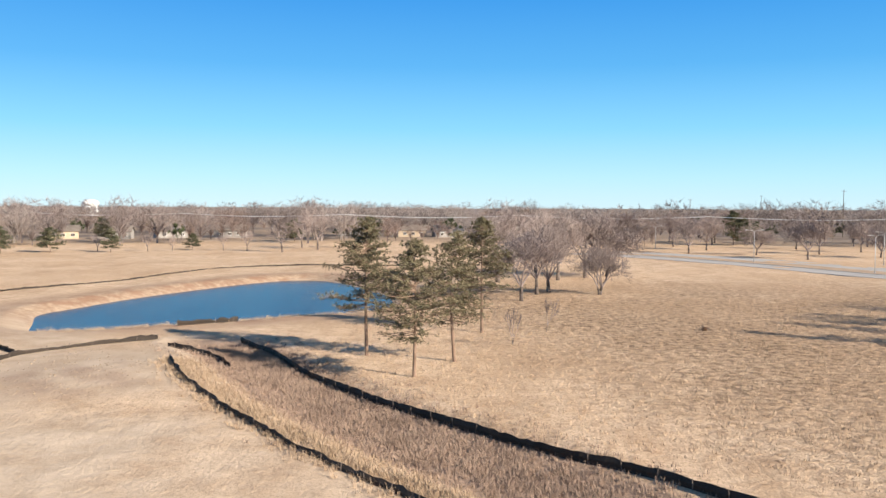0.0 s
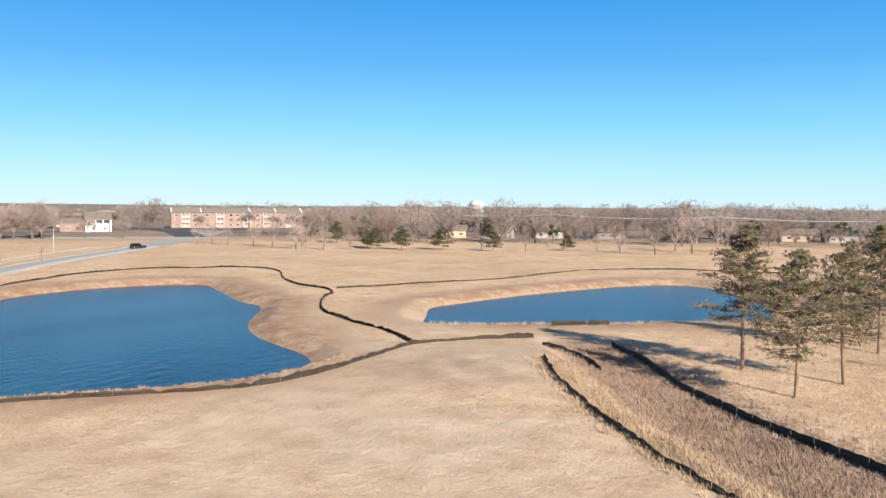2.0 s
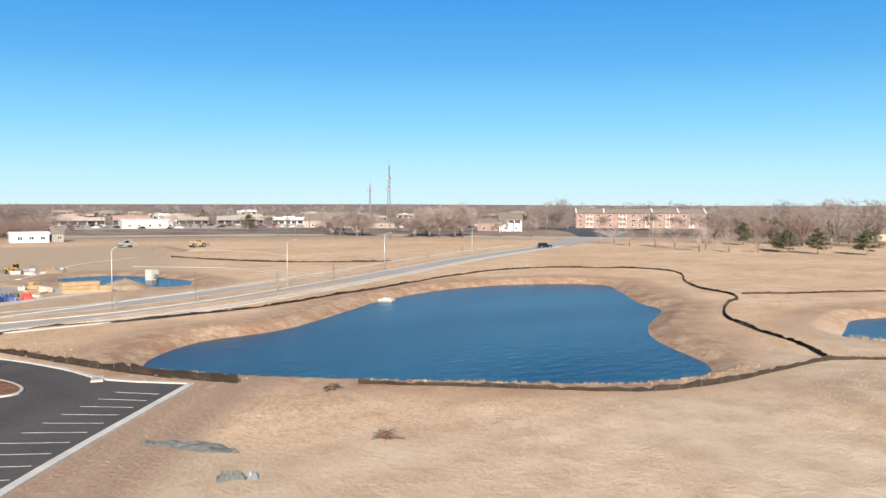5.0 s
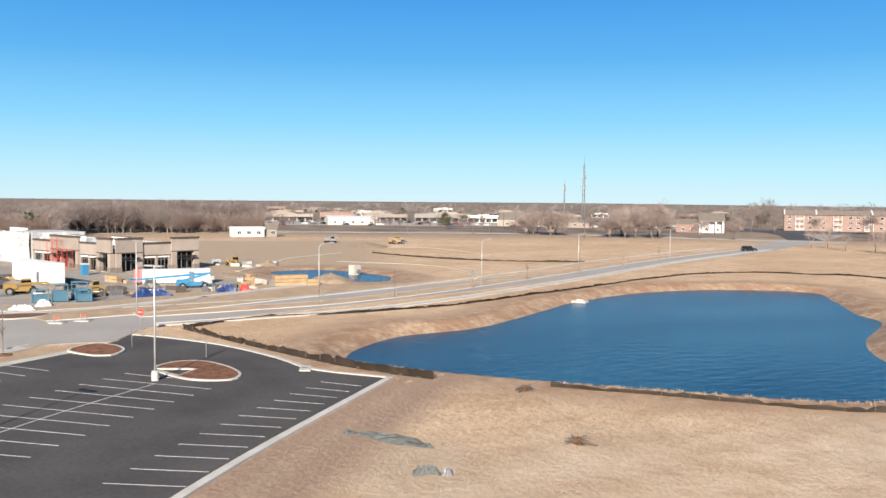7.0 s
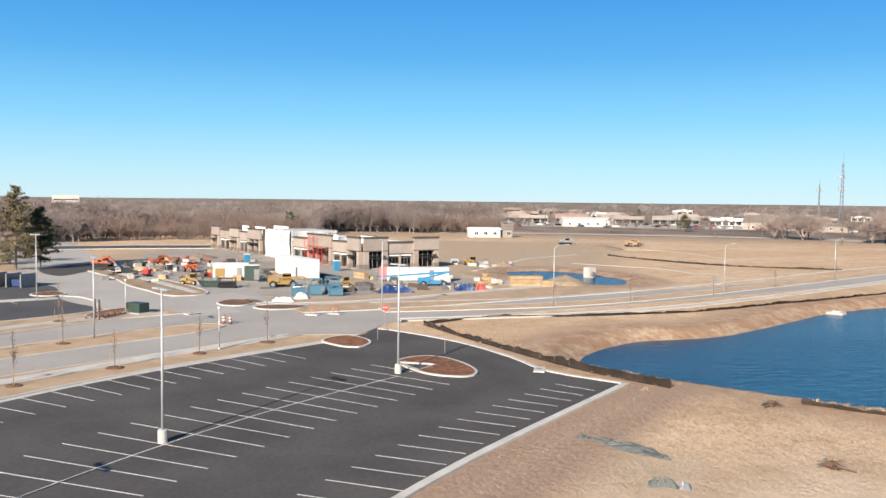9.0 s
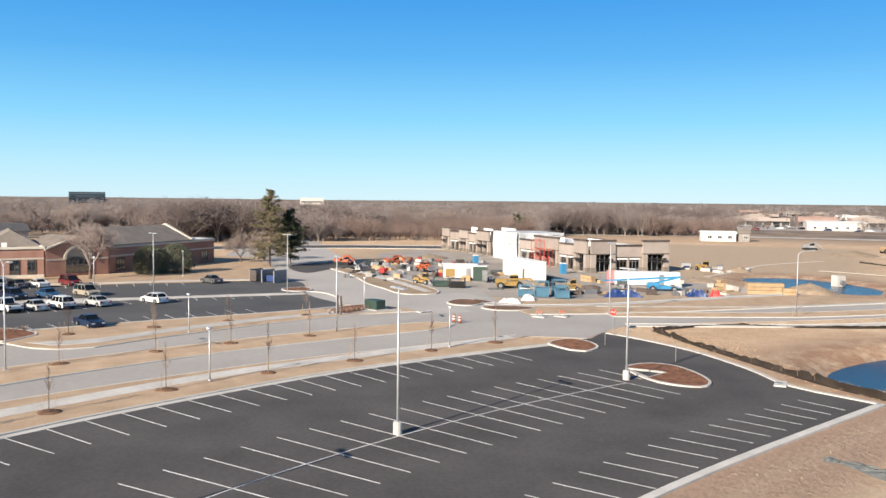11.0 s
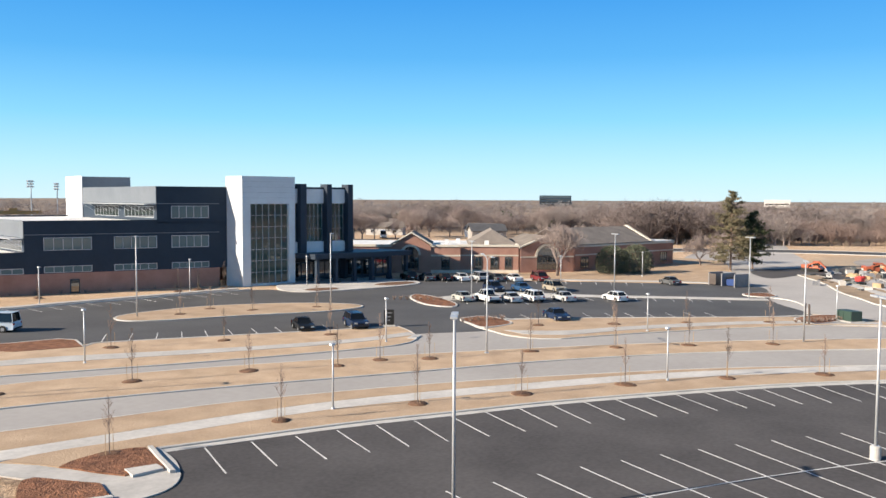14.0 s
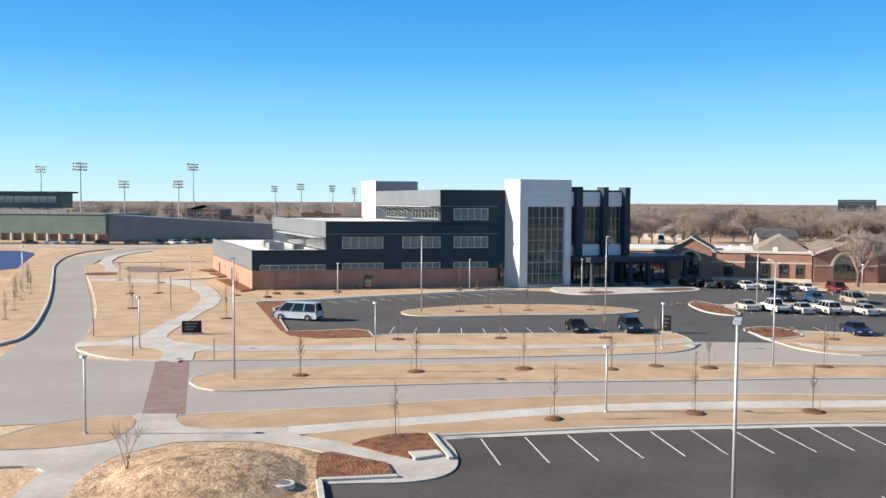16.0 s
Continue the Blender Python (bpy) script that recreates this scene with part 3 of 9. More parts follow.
# ---------------------------------------------------------------- roads, lots, walks
ROAD_Z, WALK_Z, LAWN_Z = 0.04, 0.12, 0.13
# lines that run together along the bend, from the crossroads by the crosswalk to the far junction
LOT_W = spline([(-31.8, -44.0), (-42.6, -38.7), (-50.1, -34.2), (-58.4, -29.0), (-72.5, -18.2), (-82.6, -8.0), (-92.3, 3.6)])
WALK_N = spline([(-12.0, -47.8), (-15.7, -51.2), (-19.0, -51.9), (-24.0, -49.6), (-31.8, -46.9), (-40.6, -43.9), (-47.4, -40.9), (-58.9, -33.8), (-71.5, -24.7), (-84.4, -12.0), (-95.5, 0.2)])
WALK_F = offset(WALK_N, 2.2)
ROAD_N = spline([(-19.6, -57.7), (-20.2, -58.5), (-21.2, -58.5), (-23.6, -57.4), (-31.3, -54.0), (-43, -49.2), (-56.5, -41.0), (-67.5, -32.4), (-78.5, -22.4), (-90.5, -8.2), (-98, 0)])
MED_N = spline([(-24.7, -68.8), (-24.5, -66.6), (-25.2, -64.8), (-26.8, -63.6), (-29.8, -62.1), (-34.5, -60.1), (-45.9, -53.8), (-58.7, -45.8), (-69.4, -39.3), (-77.6, -33.2), (-82.6, -29.0), (-87.2, -24.5), (-91.6, -19.8), (-95.8, -14.9), (-99.8, -10.4), (-102.6, -8.2), (-105.0, -7.5), (-106.2, -8.2)])
MED_F = spline([(-24.7, -68.8), (-25.4, -70.3), (-26.9, -71.2), (-29.8, -71.0), (-34.4, -69.3), (-39.4, -67.4), (-52.7, -59.6), (-66.0, -50.4), (-79.5, -39.8), (-90.5, -29.8), (-99.5, -20.2), (-104.4, -14.2), (-106.6, -10.4), (-106.2, -8.2)])
FAR_L = spline([(-28.4, -78.0), (-34.5, -74.3), (-38.9, -71.5), (-44.8, -67.9), (-50.2, -64.6), (-57.5, -60.6), (-65.7, -56.4), (-69.1, -54.9), (-71.6, -54.8)])
FAR_R = spline([(-83.4, -42.9), (-90.6, -38.6), (-100.0, -31.8), (-109.3, -23.8), (-113.5, -19.4), (-116.5, -13.4)])

# the paved bed under the two carriageways and both junctions
patch("road", spline([(-10, -63), (-20.2, -58.6), (-31.5, -54.4), (-43, -49.2), (-56.5, -41.0), (-67.5, -32.4), (-78.5, -22.4), (-90.5, -8.2),
                      (-97.6, 1.5), (-97, 8), (-101.7, 10.4), (-107.5, 14.0), (-112.5, 26), (-118.5, 44), (-139, 90), (-175, 160), (-216, 240), (-330, 420), (-345, 410),
                      (-232, 240), (-190, 160), (-152, 90), (-132, 44), (-126, 24), (-120.5, 8), (-130, -2), (-160, -12), (-200, -46), (-240, -64), (-246, -58), (-300, -70), (-302, -84), (-236, -80), (-190, -64),
                      (-160, -36), (-140, -22), (-124, -12.5), (-116.5, -13.6), (-109.5, -24.4), (-100, -32.5), (-90.6, -39.2), (-83.6, -44), (-82.4, -49), (-84.0, -53.2), (-76.1, -59), (-71.6, -55.4), (-65.7, -57), (-57.5, -61.2), (-44.8, -68.5),
                      (-34.5, -75), (-26, -79.8), (-21.2, -84), (-20.9, -90), (-29.2, -116), (-47.1, -189), (-67, -240), (-90, -270), (-88, -277), (-57, -237), (-39.5, -189), (-17.5, -99.5), (-8, -92), (12, -104), (8, -72)], 3.0, True),
      ROAD_Z, CONCRETE, "pale grey concrete divided road with two junctions", "road")
median = patch("median", MED_N + MED_F[-2:0:-1], LAWN_Z, LAWN, "dormant tan grass median between kerbs", "median")
kerb("kerb", MED_N + MED_F[-2:0:-1], KERB, median, closed=True)
verge = patch("verge", ROAD_N + [p for p in WALK_F[::-1] if p[0] < -25] + [(-22.9, -52.3), (-20.4, -53.9), (-19.5, -55.6)], LAWN_Z, LAWN, "narrow dormant grass verge beside the road", "verge")
kerb("kerb", ROAD_N, KERB, verge)
ribbon("sidewalk", [p for p in WALK_N if p[0] < -23], [p for p in WALK_F if p[0] < -23.6], WALK_Z, WALKWAY, "pale concrete sidewalk along the road", "sidewalk")
strip = patch("verge", offset(WALK_N, 0.0)[8:] + LOT_W[::-1], LAWN_Z - 0.02, LAWN, "dormant grass strip beside the parking lot with young trees", "verge")

# main parking lot
LOT = LOT_W + spline([(-92.3, 3.6), (-97.2, 8.6), (-101.4, 10.4), (-97.8, 13.4), (-90.1, 18.4), (-81, 21.7), (-73.9, 23.3), (-68.0, 28.2)]) + \
    spline([(-68, 28.2), (-53.8, 14.8), (-46.6, 8.4), (-40, 3.0), (-26, -9), (-12, -21), (-14, -30), (-20.3, -37.9), (-21.5, -40.2), (-24.6, -38.4), (-26.5, -37.4), (-28.2, -38.2), (-29.6, -39.6), (-30.8, -41.6)])
lot = patch("parking_lot", LOT, 0.06, ASPHALT, "new black asphalt parking lot with white stall lines", "parking lot")
kerb("kerb", LOT_W + [(-92.3, 3.6)], KERB, lot, width=0.3, top=0.17)
ribbon("gutter", offset(LOT_W, -0.14), offset(LOT_W, -0.85), 0.071, KERB, "pale concrete gutter along the lot kerb", "gutter", base=-0.05)
kerb("kerb", spline([(-100.8, 10.6), (-97.8, 13.4), (-90.1, 18.4), (-81, 21.7), (-73.9, 23.3), (-68.0, 28.2)]), KERB, lot, width=0.5, top=0.17)
kerb("kerb", spline([(-68, 28.2), (-53.8, 14.8), (-46.6, 8.4), (-40, 3.0), (-26, -9)]), KERB, lot, width=0.6, top=0.17)
kerb("kerb", [(-17.6, -33.6), (-20.1, -37.9), (-21.3, -40.4)], KERB, lot, width=0.35, top=0.27)


def line(a, b, parent, width=0.1, z=0.066):
    a, b = Vector((*a, 0)), Vector((*b, 0))
    d = (b - a).normalized()
    s = Vector((-d.y, d.x, 0)) * width / 2
    bl = Build().add([(p.x, p.y, h) for h in (z - 0.03, z) for p in (a - s, b - s, b + s, a + s)],
                     [(4, 5, 6, 7), (0, 1, 5, 4), (1, 2, 6, 5), (2, 3, 7, 6), (3, 0, 4, 7)])
    return part("stall_line", bl, PAINT, parent)


def stalls(base, first, pitch, count, length, side, parent, z=0.066, gap=0.0, ease=0.0):
    """Stall lines square to a line, every pitch metres from its start, a little closer each time."""
    p = np.array(base)
    s = np.r_[0, np.cumsum(np.hypot(*(p[1:] - p[:-1]).T))]
    for k in range(count):
        q = first + k * pitch - ease * k * k
        if q > s[-1] - 0.6:
            break
        a = np.array([np.interp(q, s, p[:, 0]), np.interp(q, s, p[:, 1])])
        b = np.array([np.interp(q + 0.5, s, p[:, 0]), np.interp(q + 0.5, s, p[:, 1])])
        t = (b - a) / np.linalg.norm(b - a)
        nrm = np.array([-t[1], t[0]]) * side
        line(a + nrm * gap, a + nrm * (gap + length), parent, z=z)


def run(keys, order, first, last):
    """Evenly counted points on a smooth curve through keys (index, x, y)."""
    k = np.array(keys, float)
    fx, fy, n = np.polyfit(k[:, 0], k[:, 1], order), np.polyfit(k[:, 0], k[:, 2], order), np.arange(first, last + 1)
    return list(zip(np.polyval(fx, n), np.polyval(fy, n)))


ROW_FAR = run([(0, -36.0, -25.4), (3, -43.8, -21.5), (7, -53.7, -15.4), (11, -62.45, -8.9), (15, -70.5, -1.75), (19, -77.3, 5.6)], 3, 0, 19)
ROW_NEAR = run([(0, -32.1, -14.9), (5, -43.2, -8.7), (9, -51.8, -3.15), (13, -59.15, 3.35), (16, -64.45, 8.2), (19, -69.7, 13.25)], 3, 0, 19)
SPINE = [((p[0] + q[0]) / 2, (p[1] + q[1]) / 2) for p, q in zip(ROW_FAR, ROW_NEAR)]
STALL_W = spline([(-33.7, -41.9), (-38.9, -39.2), (-44.1, -36.6), (-48.9, -33.8), (-53.7, -31.1), (-58.4, -28.0), (-62.8, -25.0), (-67.2, -21.8), (-72.0, -17.7), (-82.0, -7.6), (-90.4, 2.2)])
stalls(STALL_W, 0.05, 2.905, 26, 5.5, -1, lot, ease=0.0088)
for p, q in zip(ROW_FAR, ROW_NEAR):
    line(p, q, lot)
for p, q in zip(SPINE, SPINE[1:]):
    line(p, q, lot, z=0.067)
line((-78.9, 7.6), (-75.3, 11.0), lot)
for p, q in zip(run([(0, -46.7, 2.0), (6, -58.5, 11.75), (12, -68.75, 22.2)], 2, -6, 12), run([(0, -44.3, 6.0), (6, -56.0, 15.3), (12, -65.9, 24.7)], 2, -6, 12)):
    line(p, q, lot)

# planted islands of the main lot
def island(name, outline, fill, label, z=0.19):
    ob = patch(name, outline, z, fill, label, "planting bed")
    kerb("kerb", outline, KERB, ob, width=0.3, top=0.2, closed=True)
    return ob


island("planting_bed", spline([(-79.6, 10.2), (-81.6, 11.4), (-82.3, 13.2), (-81.2, 15.0), (-77.6, 16.4), (-74.2, 16.6), (-72.4, 15.4), (-73.2, 13.0), (-75.4, 11.4)], 0.6, True) + [(-75.6, 11.6), (-77.9, 13.5), (-78.4, 13.0)], MULCH, "kerbed island of red bark mulch in the lot")
island("planting_bed", spline([(-92.2, 3.6), (-94.6, 4.6), (-95.8, 6.4), (-93.6, 8.2), (-90.6, 8.6), (-88.2, 7.2), (-88.6, 5.8)], 0.8, True), MULCH, "kerbed island of red bark mulch at the lot entrance")
bed_a = patch("planting_bed", spline([(-26.2, -45.2), (-27.2, -45.6), (-28.9, -45.7), (-30.7, -45.1), (-31.4, -44.5)], 0.8) + [(-30.2, -41.6), (-29.6, -40.3), (-28.6, -41.0), (-27.5, -40.9), (-26.9, -42.6), (-26.5, -44.4)], 0.22, MULCH, "red bark mulch bed beside the lot entrance walk", "planting bed")
kerb("kerb", [(-31.6, -44.3), (-30.6, -42.1), (-29.9, -40.4), (-29.4, -39.3)], KERB, bed_a, width=0.32, top=0.3)
solid("concrete_slab", Build().add([(x, y, z) for z in (0.1, 0.29) for x, y in ((-28.0, -41.7), (-29.6, -41.0), (-29.4, -40.1), (-27.6, -40.4))], [(3, 2, 1, 0), (4, 5, 6, 7), (0, 1, 5, 4), (1, 2, 6, 5), (2, 3, 7, 6), (3, 0, 4, 7)]), WALKWAY, "pale concrete slab set in the mulch bed", "slab")
bed_b = patch("planting_bed", spline([(-21.4, -40.9), (-22.1, -42.2), (-23.2, -44.0), (-23.8, -44.6), (-24.4, -44.5), (-24.8, -43.5), (-25.4, -41.9), (-25.9, -40.8)], 0.8) + [(-25.1, -38.8), (-23.5, -39.6), (-21.8, -40.4)], 0.24, MULCH, "red bark mulch bed against the kerb end", "planting bed")
kerb("kerb", [(-21.3, -40.5), (-22.3, -39.95), (-25.1, -38.5)], KERB, bed_b, width=0.32, top=0.27)
patch("sidewalk", spline([(-18.9, -51.5), (-20.9, -50.2), (-22.5, -48.6), (-23.5, -46.8), (-24.2, -44.6)], 0.8) + [(-24.8, -43.5), (-25.4, -41.9), (-25.9, -40.8), (-25.2, -38.6), (-21.5, -40.4)] + spline([(-21.6, -39.7), (-23.1, -38.8), (-24.6, -37.8), (-25.5, -37.4), (-26.8, -37.2), (-28.0, -37.5), (-29.1, -38.3), (-30.1, -39.6), (-31.1, -41.4), (-32.0, -43.9)], 0.6) +
      [(-31.4, -44.3), (-30.2, -41.6), (-29.6, -40.2), (-28.6, -41.0), (-27.5, -40.9), (-26.9, -42.6), (-26.5, -44.4), (-26.2, -45.2), (-25.8, -46.7), (-24.7, -48.8), (-24.5, -50.6), (-22.9, -51.4)], 0.13, WALKWAY, "pale concrete walk leading from the road to the lot", "sidewalk")
patch("verge", [(-24.8, -48.9), (-26.5, -48.7), (-28.5, -48.2), (-31.0, -47.2), (-34.3, -46.1), (-34.3, -42.9), (-31.9, -44.2), (-31.2, -45.1), (-29.1, -45.9), (-27.3, -45.8), (-26.3, -45.4), (-25.8, -46.7)], 0.16, LAWN, "wedge of dormant grass between two walks", "verge")
patch("sidewalk", [(-6, -42), (-8, -42), (-9.8, -45.6), (-11, -48.2), (-12.2, -49.9), (-14, -51.5), (-17.5, -52.2), (-18.9, -51.5), (-22.9, -51.2), (-24.4, -50.5), (-24.9, -51.4), (-22.9, -52.5), (-20.4, -53.9), (-19.4, -55.6), (-19.6, -57.7), (-20.2, -59.1), (-18, -60.7),
                   (-17.3, -60.2), (-17.3, -59), (-16.6, -57.3), (-15.5, -55.9), (-14.1, -54.7), (-11.1, -55.2), (-8.5, -56.5), (-3, -58.5), (-2.5, -55.5), (-8, -53.1), (-9, -52.5), (-9.6, -51.8), (-9.8, -50.9), (-9, -49.6), (-7.5, -47.2)],
      0.14, WALKWAY, "pale concrete walk by the crosswalk", "sidewalk")
cornerlawn = patch("verge", spline([(-5.0, -58.2), (-9.0, -59.9), (-11.3, -61.1), (-14.5, -61.5), (-16.3, -60.9), (-17.3, -60.2), (-17.3, -59.0), (-16.6, -57.3), (-15.5, -55.9), (-14.1, -54.8), (-11.1, -55.3), (-8.5, -56.6)], 0.8, True), LAWN_Z + 0.03, LAWN, "rounded tan lawn corner at the crossroads", "lawn")
kerb("kerb", spline([(-5, -58.2), (-9, -59.9), (-11.3, -61.1), (-14.5, -61.5), (-16.3, -60.9), (-17.3, -60.2)], 0.8), KERB, cornerlawn, top=0.18)
patch("crosswalk", [(-18.2, -60.6), (-20.7, -59.0), (-28.0, -77.9), (-25.4, -79.6)], 0.05, BRICKPAVE, "dark red paver crosswalk over the road", "crosswalk")

# ground between the clinic lot and the road
lawn2 = patch("verge", FAR_L + spline([(-71.6, -54.8), (-74.3, -55.8), (-77.4, -58.9), (-80.0, -62.9)], 0.8)[1:] + spline([(-80.0, -62.9), (-71.0, -68.6), (-61, -75.2), (-51.5, -80.8), (-45.6, -83.6), (-43.2, -86.6), (-43.5, -90.0), (-47.9, -101.8), (-52.6, -115), (-56, -128), (-52, -140), (-60, -180), (-64, -196), (-52.5, -208), (-48.4, -195.4), (-40.6, -161.8), (-34.2, -134.0), (-30.0, -117.3), (-26.1, -104.7), (-23.7, -97.8), (-21.9, -94.0), (-21.1, -90.4), (-21.5, -87.1), (-22.3, -84.3), (-23.7, -81.9), (-25.8, -79.6)])[1:],
              LAWN_Z, LAWN, "broad dormant lawn between the clinic lot and the road", "lawn")
kerb("kerb", spline([(-68, -240), (-59, -223), (-48.4, -195.4), (-40.6, -161.8), (-34.2, -134.0), (-30.0, -117.3), (-26.1, -104.7), (-23.7, -97.8), (-21.9, -94.0), (-21.1, -90.4), (-21.5, -87.1), (-22.3, -84.3), (-23.7, -81.9), (-25.8, -79.6)]) + FAR_L + spline([(-71.6, -54.8), (-74.3, -55.8), (-77.4, -58.9), (-80.0, -62.9)], 0.6)[1:], KERB, lawn2)
lawn3 = patch("verge", FAR_R + spline([(-116.5, -13.4), (-121, -18), (-118, -25), (-113, -31.4), (-101, -46.2), (-92.5, -54.6), (-89.9, -52.6), (-85.0, -53.2), (-84.0, -52.4), (-82.2, -48.7), (-82.0, -45.6), (-83.4, -42.9)])[1:-1],
              LAWN_Z, LAWN, "dormant grass strip between the road and the clinic lot", "verge")
kerb("kerb", spline([(-88.9, -59.7), (-84.6, -54.2), (-83.9, -52.4), (-82.0, -48.7), (-81.9, -45.6), (-83.4, -42.9)], 1.0) + FAR_R[1:], KERB, lawn3)
island("planting_bed", spline([(-88.9, -59.7), (-90.5, -60.2), (-92.6, -59.6), (-93.3, -58.1), (-92.0, -55.1), (-89.6, -52.9), (-85.2, -53.9), (-86.6, -56.6)], 0.8, True), MULCH, "kerbed island of red bark mulch at the clinic lot entrance")
ribbon("sidewalk", spline([(-28.2, -86.3), (-32, -81.6), (-37.5, -77.8), (-43.4, -74.3), (-57, -65.4), (-68, -59.4), (-75.9, -57.3)]), spline([(-30.3, -89), (-33.2, -84.8), (-38.7, -80.2), (-45.1, -76.8), (-58, -67.4), (-69, -61.2), (-77, -58.9)]), 0.16, WALKWAY, "pale sidewalk between lawn and road", "sidewalk")
ribbon("sidewalk", spline([(-83.6, -47.6), (-86.1, -43.4), (-93.7, -39.2), (-103.2, -32.2), (-109.4, -26.4), (-114.6, -19.4), (-116.4, -15.6)]), spline([(-84.8, -51.0), (-88.4, -45.2), (-95.6, -40.8), (-105.0, -33.8), (-111.2, -27.6), (-116.4, -20.2), (-118.3, -16.0)]), 0.16, WALKWAY, "pale sidewalk between lawn and road", "sidewalk")
patch("sidewalk", spline([(-25.6, -79.8), (-26.6, -81.3), (-27.6, -83.9), (-27.7, -85.8), (-25.9, -89.1), (-23.1, -91.1), (-21.3, -91.2)], 0.8) + spline([(-22.0, -94.4), (-22.9, -94.7), (-25.4, -93.4), (-27.5, -94.2), (-29.5, -96.1), (-34.1, -103.1), (-39.2, -110.3), (-44.1, -118.8), (-48.6, -128.9), (-51.7, -139.7), (-52.4, -147.0), (-51.0, -152.5), (-48.2, -156.9), (-41.3, -163.8)]) +
      spline([(-42.4, -168.7), (-50.3, -163.6), (-54.7, -159.5), (-56.4, -151.0), (-55.6, -143.3), (-53.0, -132.9), (-50.3, -125.0), (-46.6, -117.2), (-42.9, -112.0), (-38.4, -105.0), (-33.0, -96.8), (-30.8, -92.5), (-30.8, -89.6), (-32.1, -86.5)]) + [(-32.5, -83.0), (-30.0, -81.9), (-29.4, -80.4), (-28.3, -78.0)],
      0.172, WALKWAY, "curving pale concrete path across the lawn", "sidewalk")
ribbon("sidewalk", spline([(-49.5, -186), (-53.0, -198.2), (-57.3, -216.8), (-65.7, -237.1), (-79, -255)]), spline([(-52.5, -182), (-55.4, -199), (-60.4, -218), (-69.4, -238), (-81, -252)]), 0.165, WALKWAY, "pale path bending round behind the lawn", "sidewalk")
ribbon("sidewalk", spline([(-59.5, -213), (-66, -209.5), (-78, -205)]), spline([(-58.8, -210.6), (-65.4, -207.4), (-78, -202.6)]), 0.168, WALKWAY, "pale path crossing the back lawn", "sidewalk")
patch("planting_bed", spline([(-56.0, -193), (-60.6, -193.6), (-64.8, -183.6), (-63.6, -179.8), (-57.0, -177.4), (-53.6, -181.0)], 1.5, True), 0.17, BRICKPAVE, "reddish paved oval in the back lawn", "paving")
ribbon("sidewalk", spline([(-54.4, -162.6), (-60.8, -161.6), (-64.4, -163.2)]), spline([(-54.2, -159.8), (-60.9, -158.6), (-65.0, -160.0)]), 0.168, WALKWAY, "pale path to the clinic side door", "sidewalk")
patch("planting_bed", spline([(-45.6, -183), (-50.2, -180.4), (-48.6, -175.8), (-44.2, -177.2)], 1.0, True), 0.18, MULCH_DARK, "dark bark bed beside the road", "planting bed")
patch("planting_bed", [(-61.6, -154.6), (-64.4, -155.9), (-60.3, -134.4), (-57.0, -132.6)], 0.18, MULCH, "red bark mulch bed along the clinic side", "planting bed")
patch("planting_bed", [(-65.6, -168.7), (-68.0, -169.1), (-66.3, -160.9), (-63.8, -158.9)], 0.18, MULCH, "red bark mulch bed along the clinic side", "planting bed")
patch("planting_bed", [(-66.8, -178), (-70.8, -179.4), (-69.4, -172.5), (-67.0, -172)], 0.18, MULCH, "red bark mulch bed along the clinic side", "planting bed")
ribbon("sidewalk", spline([(-49, -119.6), (-58, -116.2), (-66, -115.3), (-77, -113.6), (-86, -112), (-97, -110)]), spline([(-49.6, -121.2), (-58.4, -117.7), (-66.4, -116.8), (-77.4, -115.1), (-86.4, -113.5), (-97.4, -111.5)]), 0.17, WALKWAY, "pale sidewalk along the clinic front", "sidewalk")

# clinic parking lot
LOT2_N = spline([(-49.6, -79.9), (-51.5, -81.0), (-61, -75.0), (-71.0, -68.4), (-80.0, -62.7)])
BAY = [(-56.9, -114.8), (-51.4, -109.0), (-43.7, -89.2), (-46.7, -87.7), (-50.8, -86.4), (-51.5, -84.2), (-50.4, -81.6)]
LOT2 = BAY + LOT2_N[1:] + [(-77.6, -59.2), (-76.3, -58.4), (-83.6, -52.4), (-84.7, -54.2), (-88.9, -59.7), (-92.6, -59.6)] + \
    spline([(-92.6, -56.0), (-101, -46.5), (-113, -31.8), (-120.5, -24.5), (-134, -33), (-155, -40.5), (-152.2, -54.6), (-142.3, -73.3), (-129, -98), (-122, -93.5), (-110, -95.5),
            (-101, -97.5), (-99.8, -105.3), (-95.1, -108.4), (-84.0, -110.6), (-75.7, -112.1), (-64.7, -113.9), (-58, -114.7)])
lot2 = patch("parking_lot", LOT2, 0.05, ASPHALT_OLD, "dark grey asphalt clinic parking lot with parked cars", "parking lot")
kerb("kerb", BAY + LOT2_N, KERB, lot2, width=0.3, top=0.18)
kerb("kerb", spline([(-97.6, -107.6), (-95.1, -108.4), (-84.0, -110.6), (-75.7, -112.1), (-64.7, -113.9), (-57, -114.8)]), KERB, lot2, width=0.3, top=0.18)
kerb("kerb", spline([(-92.6, -56.0), (-101, -46.5), (-113, -31.8), (-120.5, -24.5)]), KERB, lot2, width=0.3, top=0.16)
stalls(spline([(-52, -82.2), (-61, -75), (-71, -68.4), (-77, -64)]), 1.0, 2.75, 11, 5.0, 1, lot2, z=0.056)
stalls(spline([(-92, -55.2), (-101, -46.5), (-113, -31.8)]), 1.0, 2.75, 11, 5.0, 1, lot2, z=0.056)
stalls(spline([(-107, -71.5), (-113, -63.8), (-123.6, -56.4), (-136.5, -33.6)]), 0.5, 2.75, 16, 5.0, -1, lot2, z=0.056)
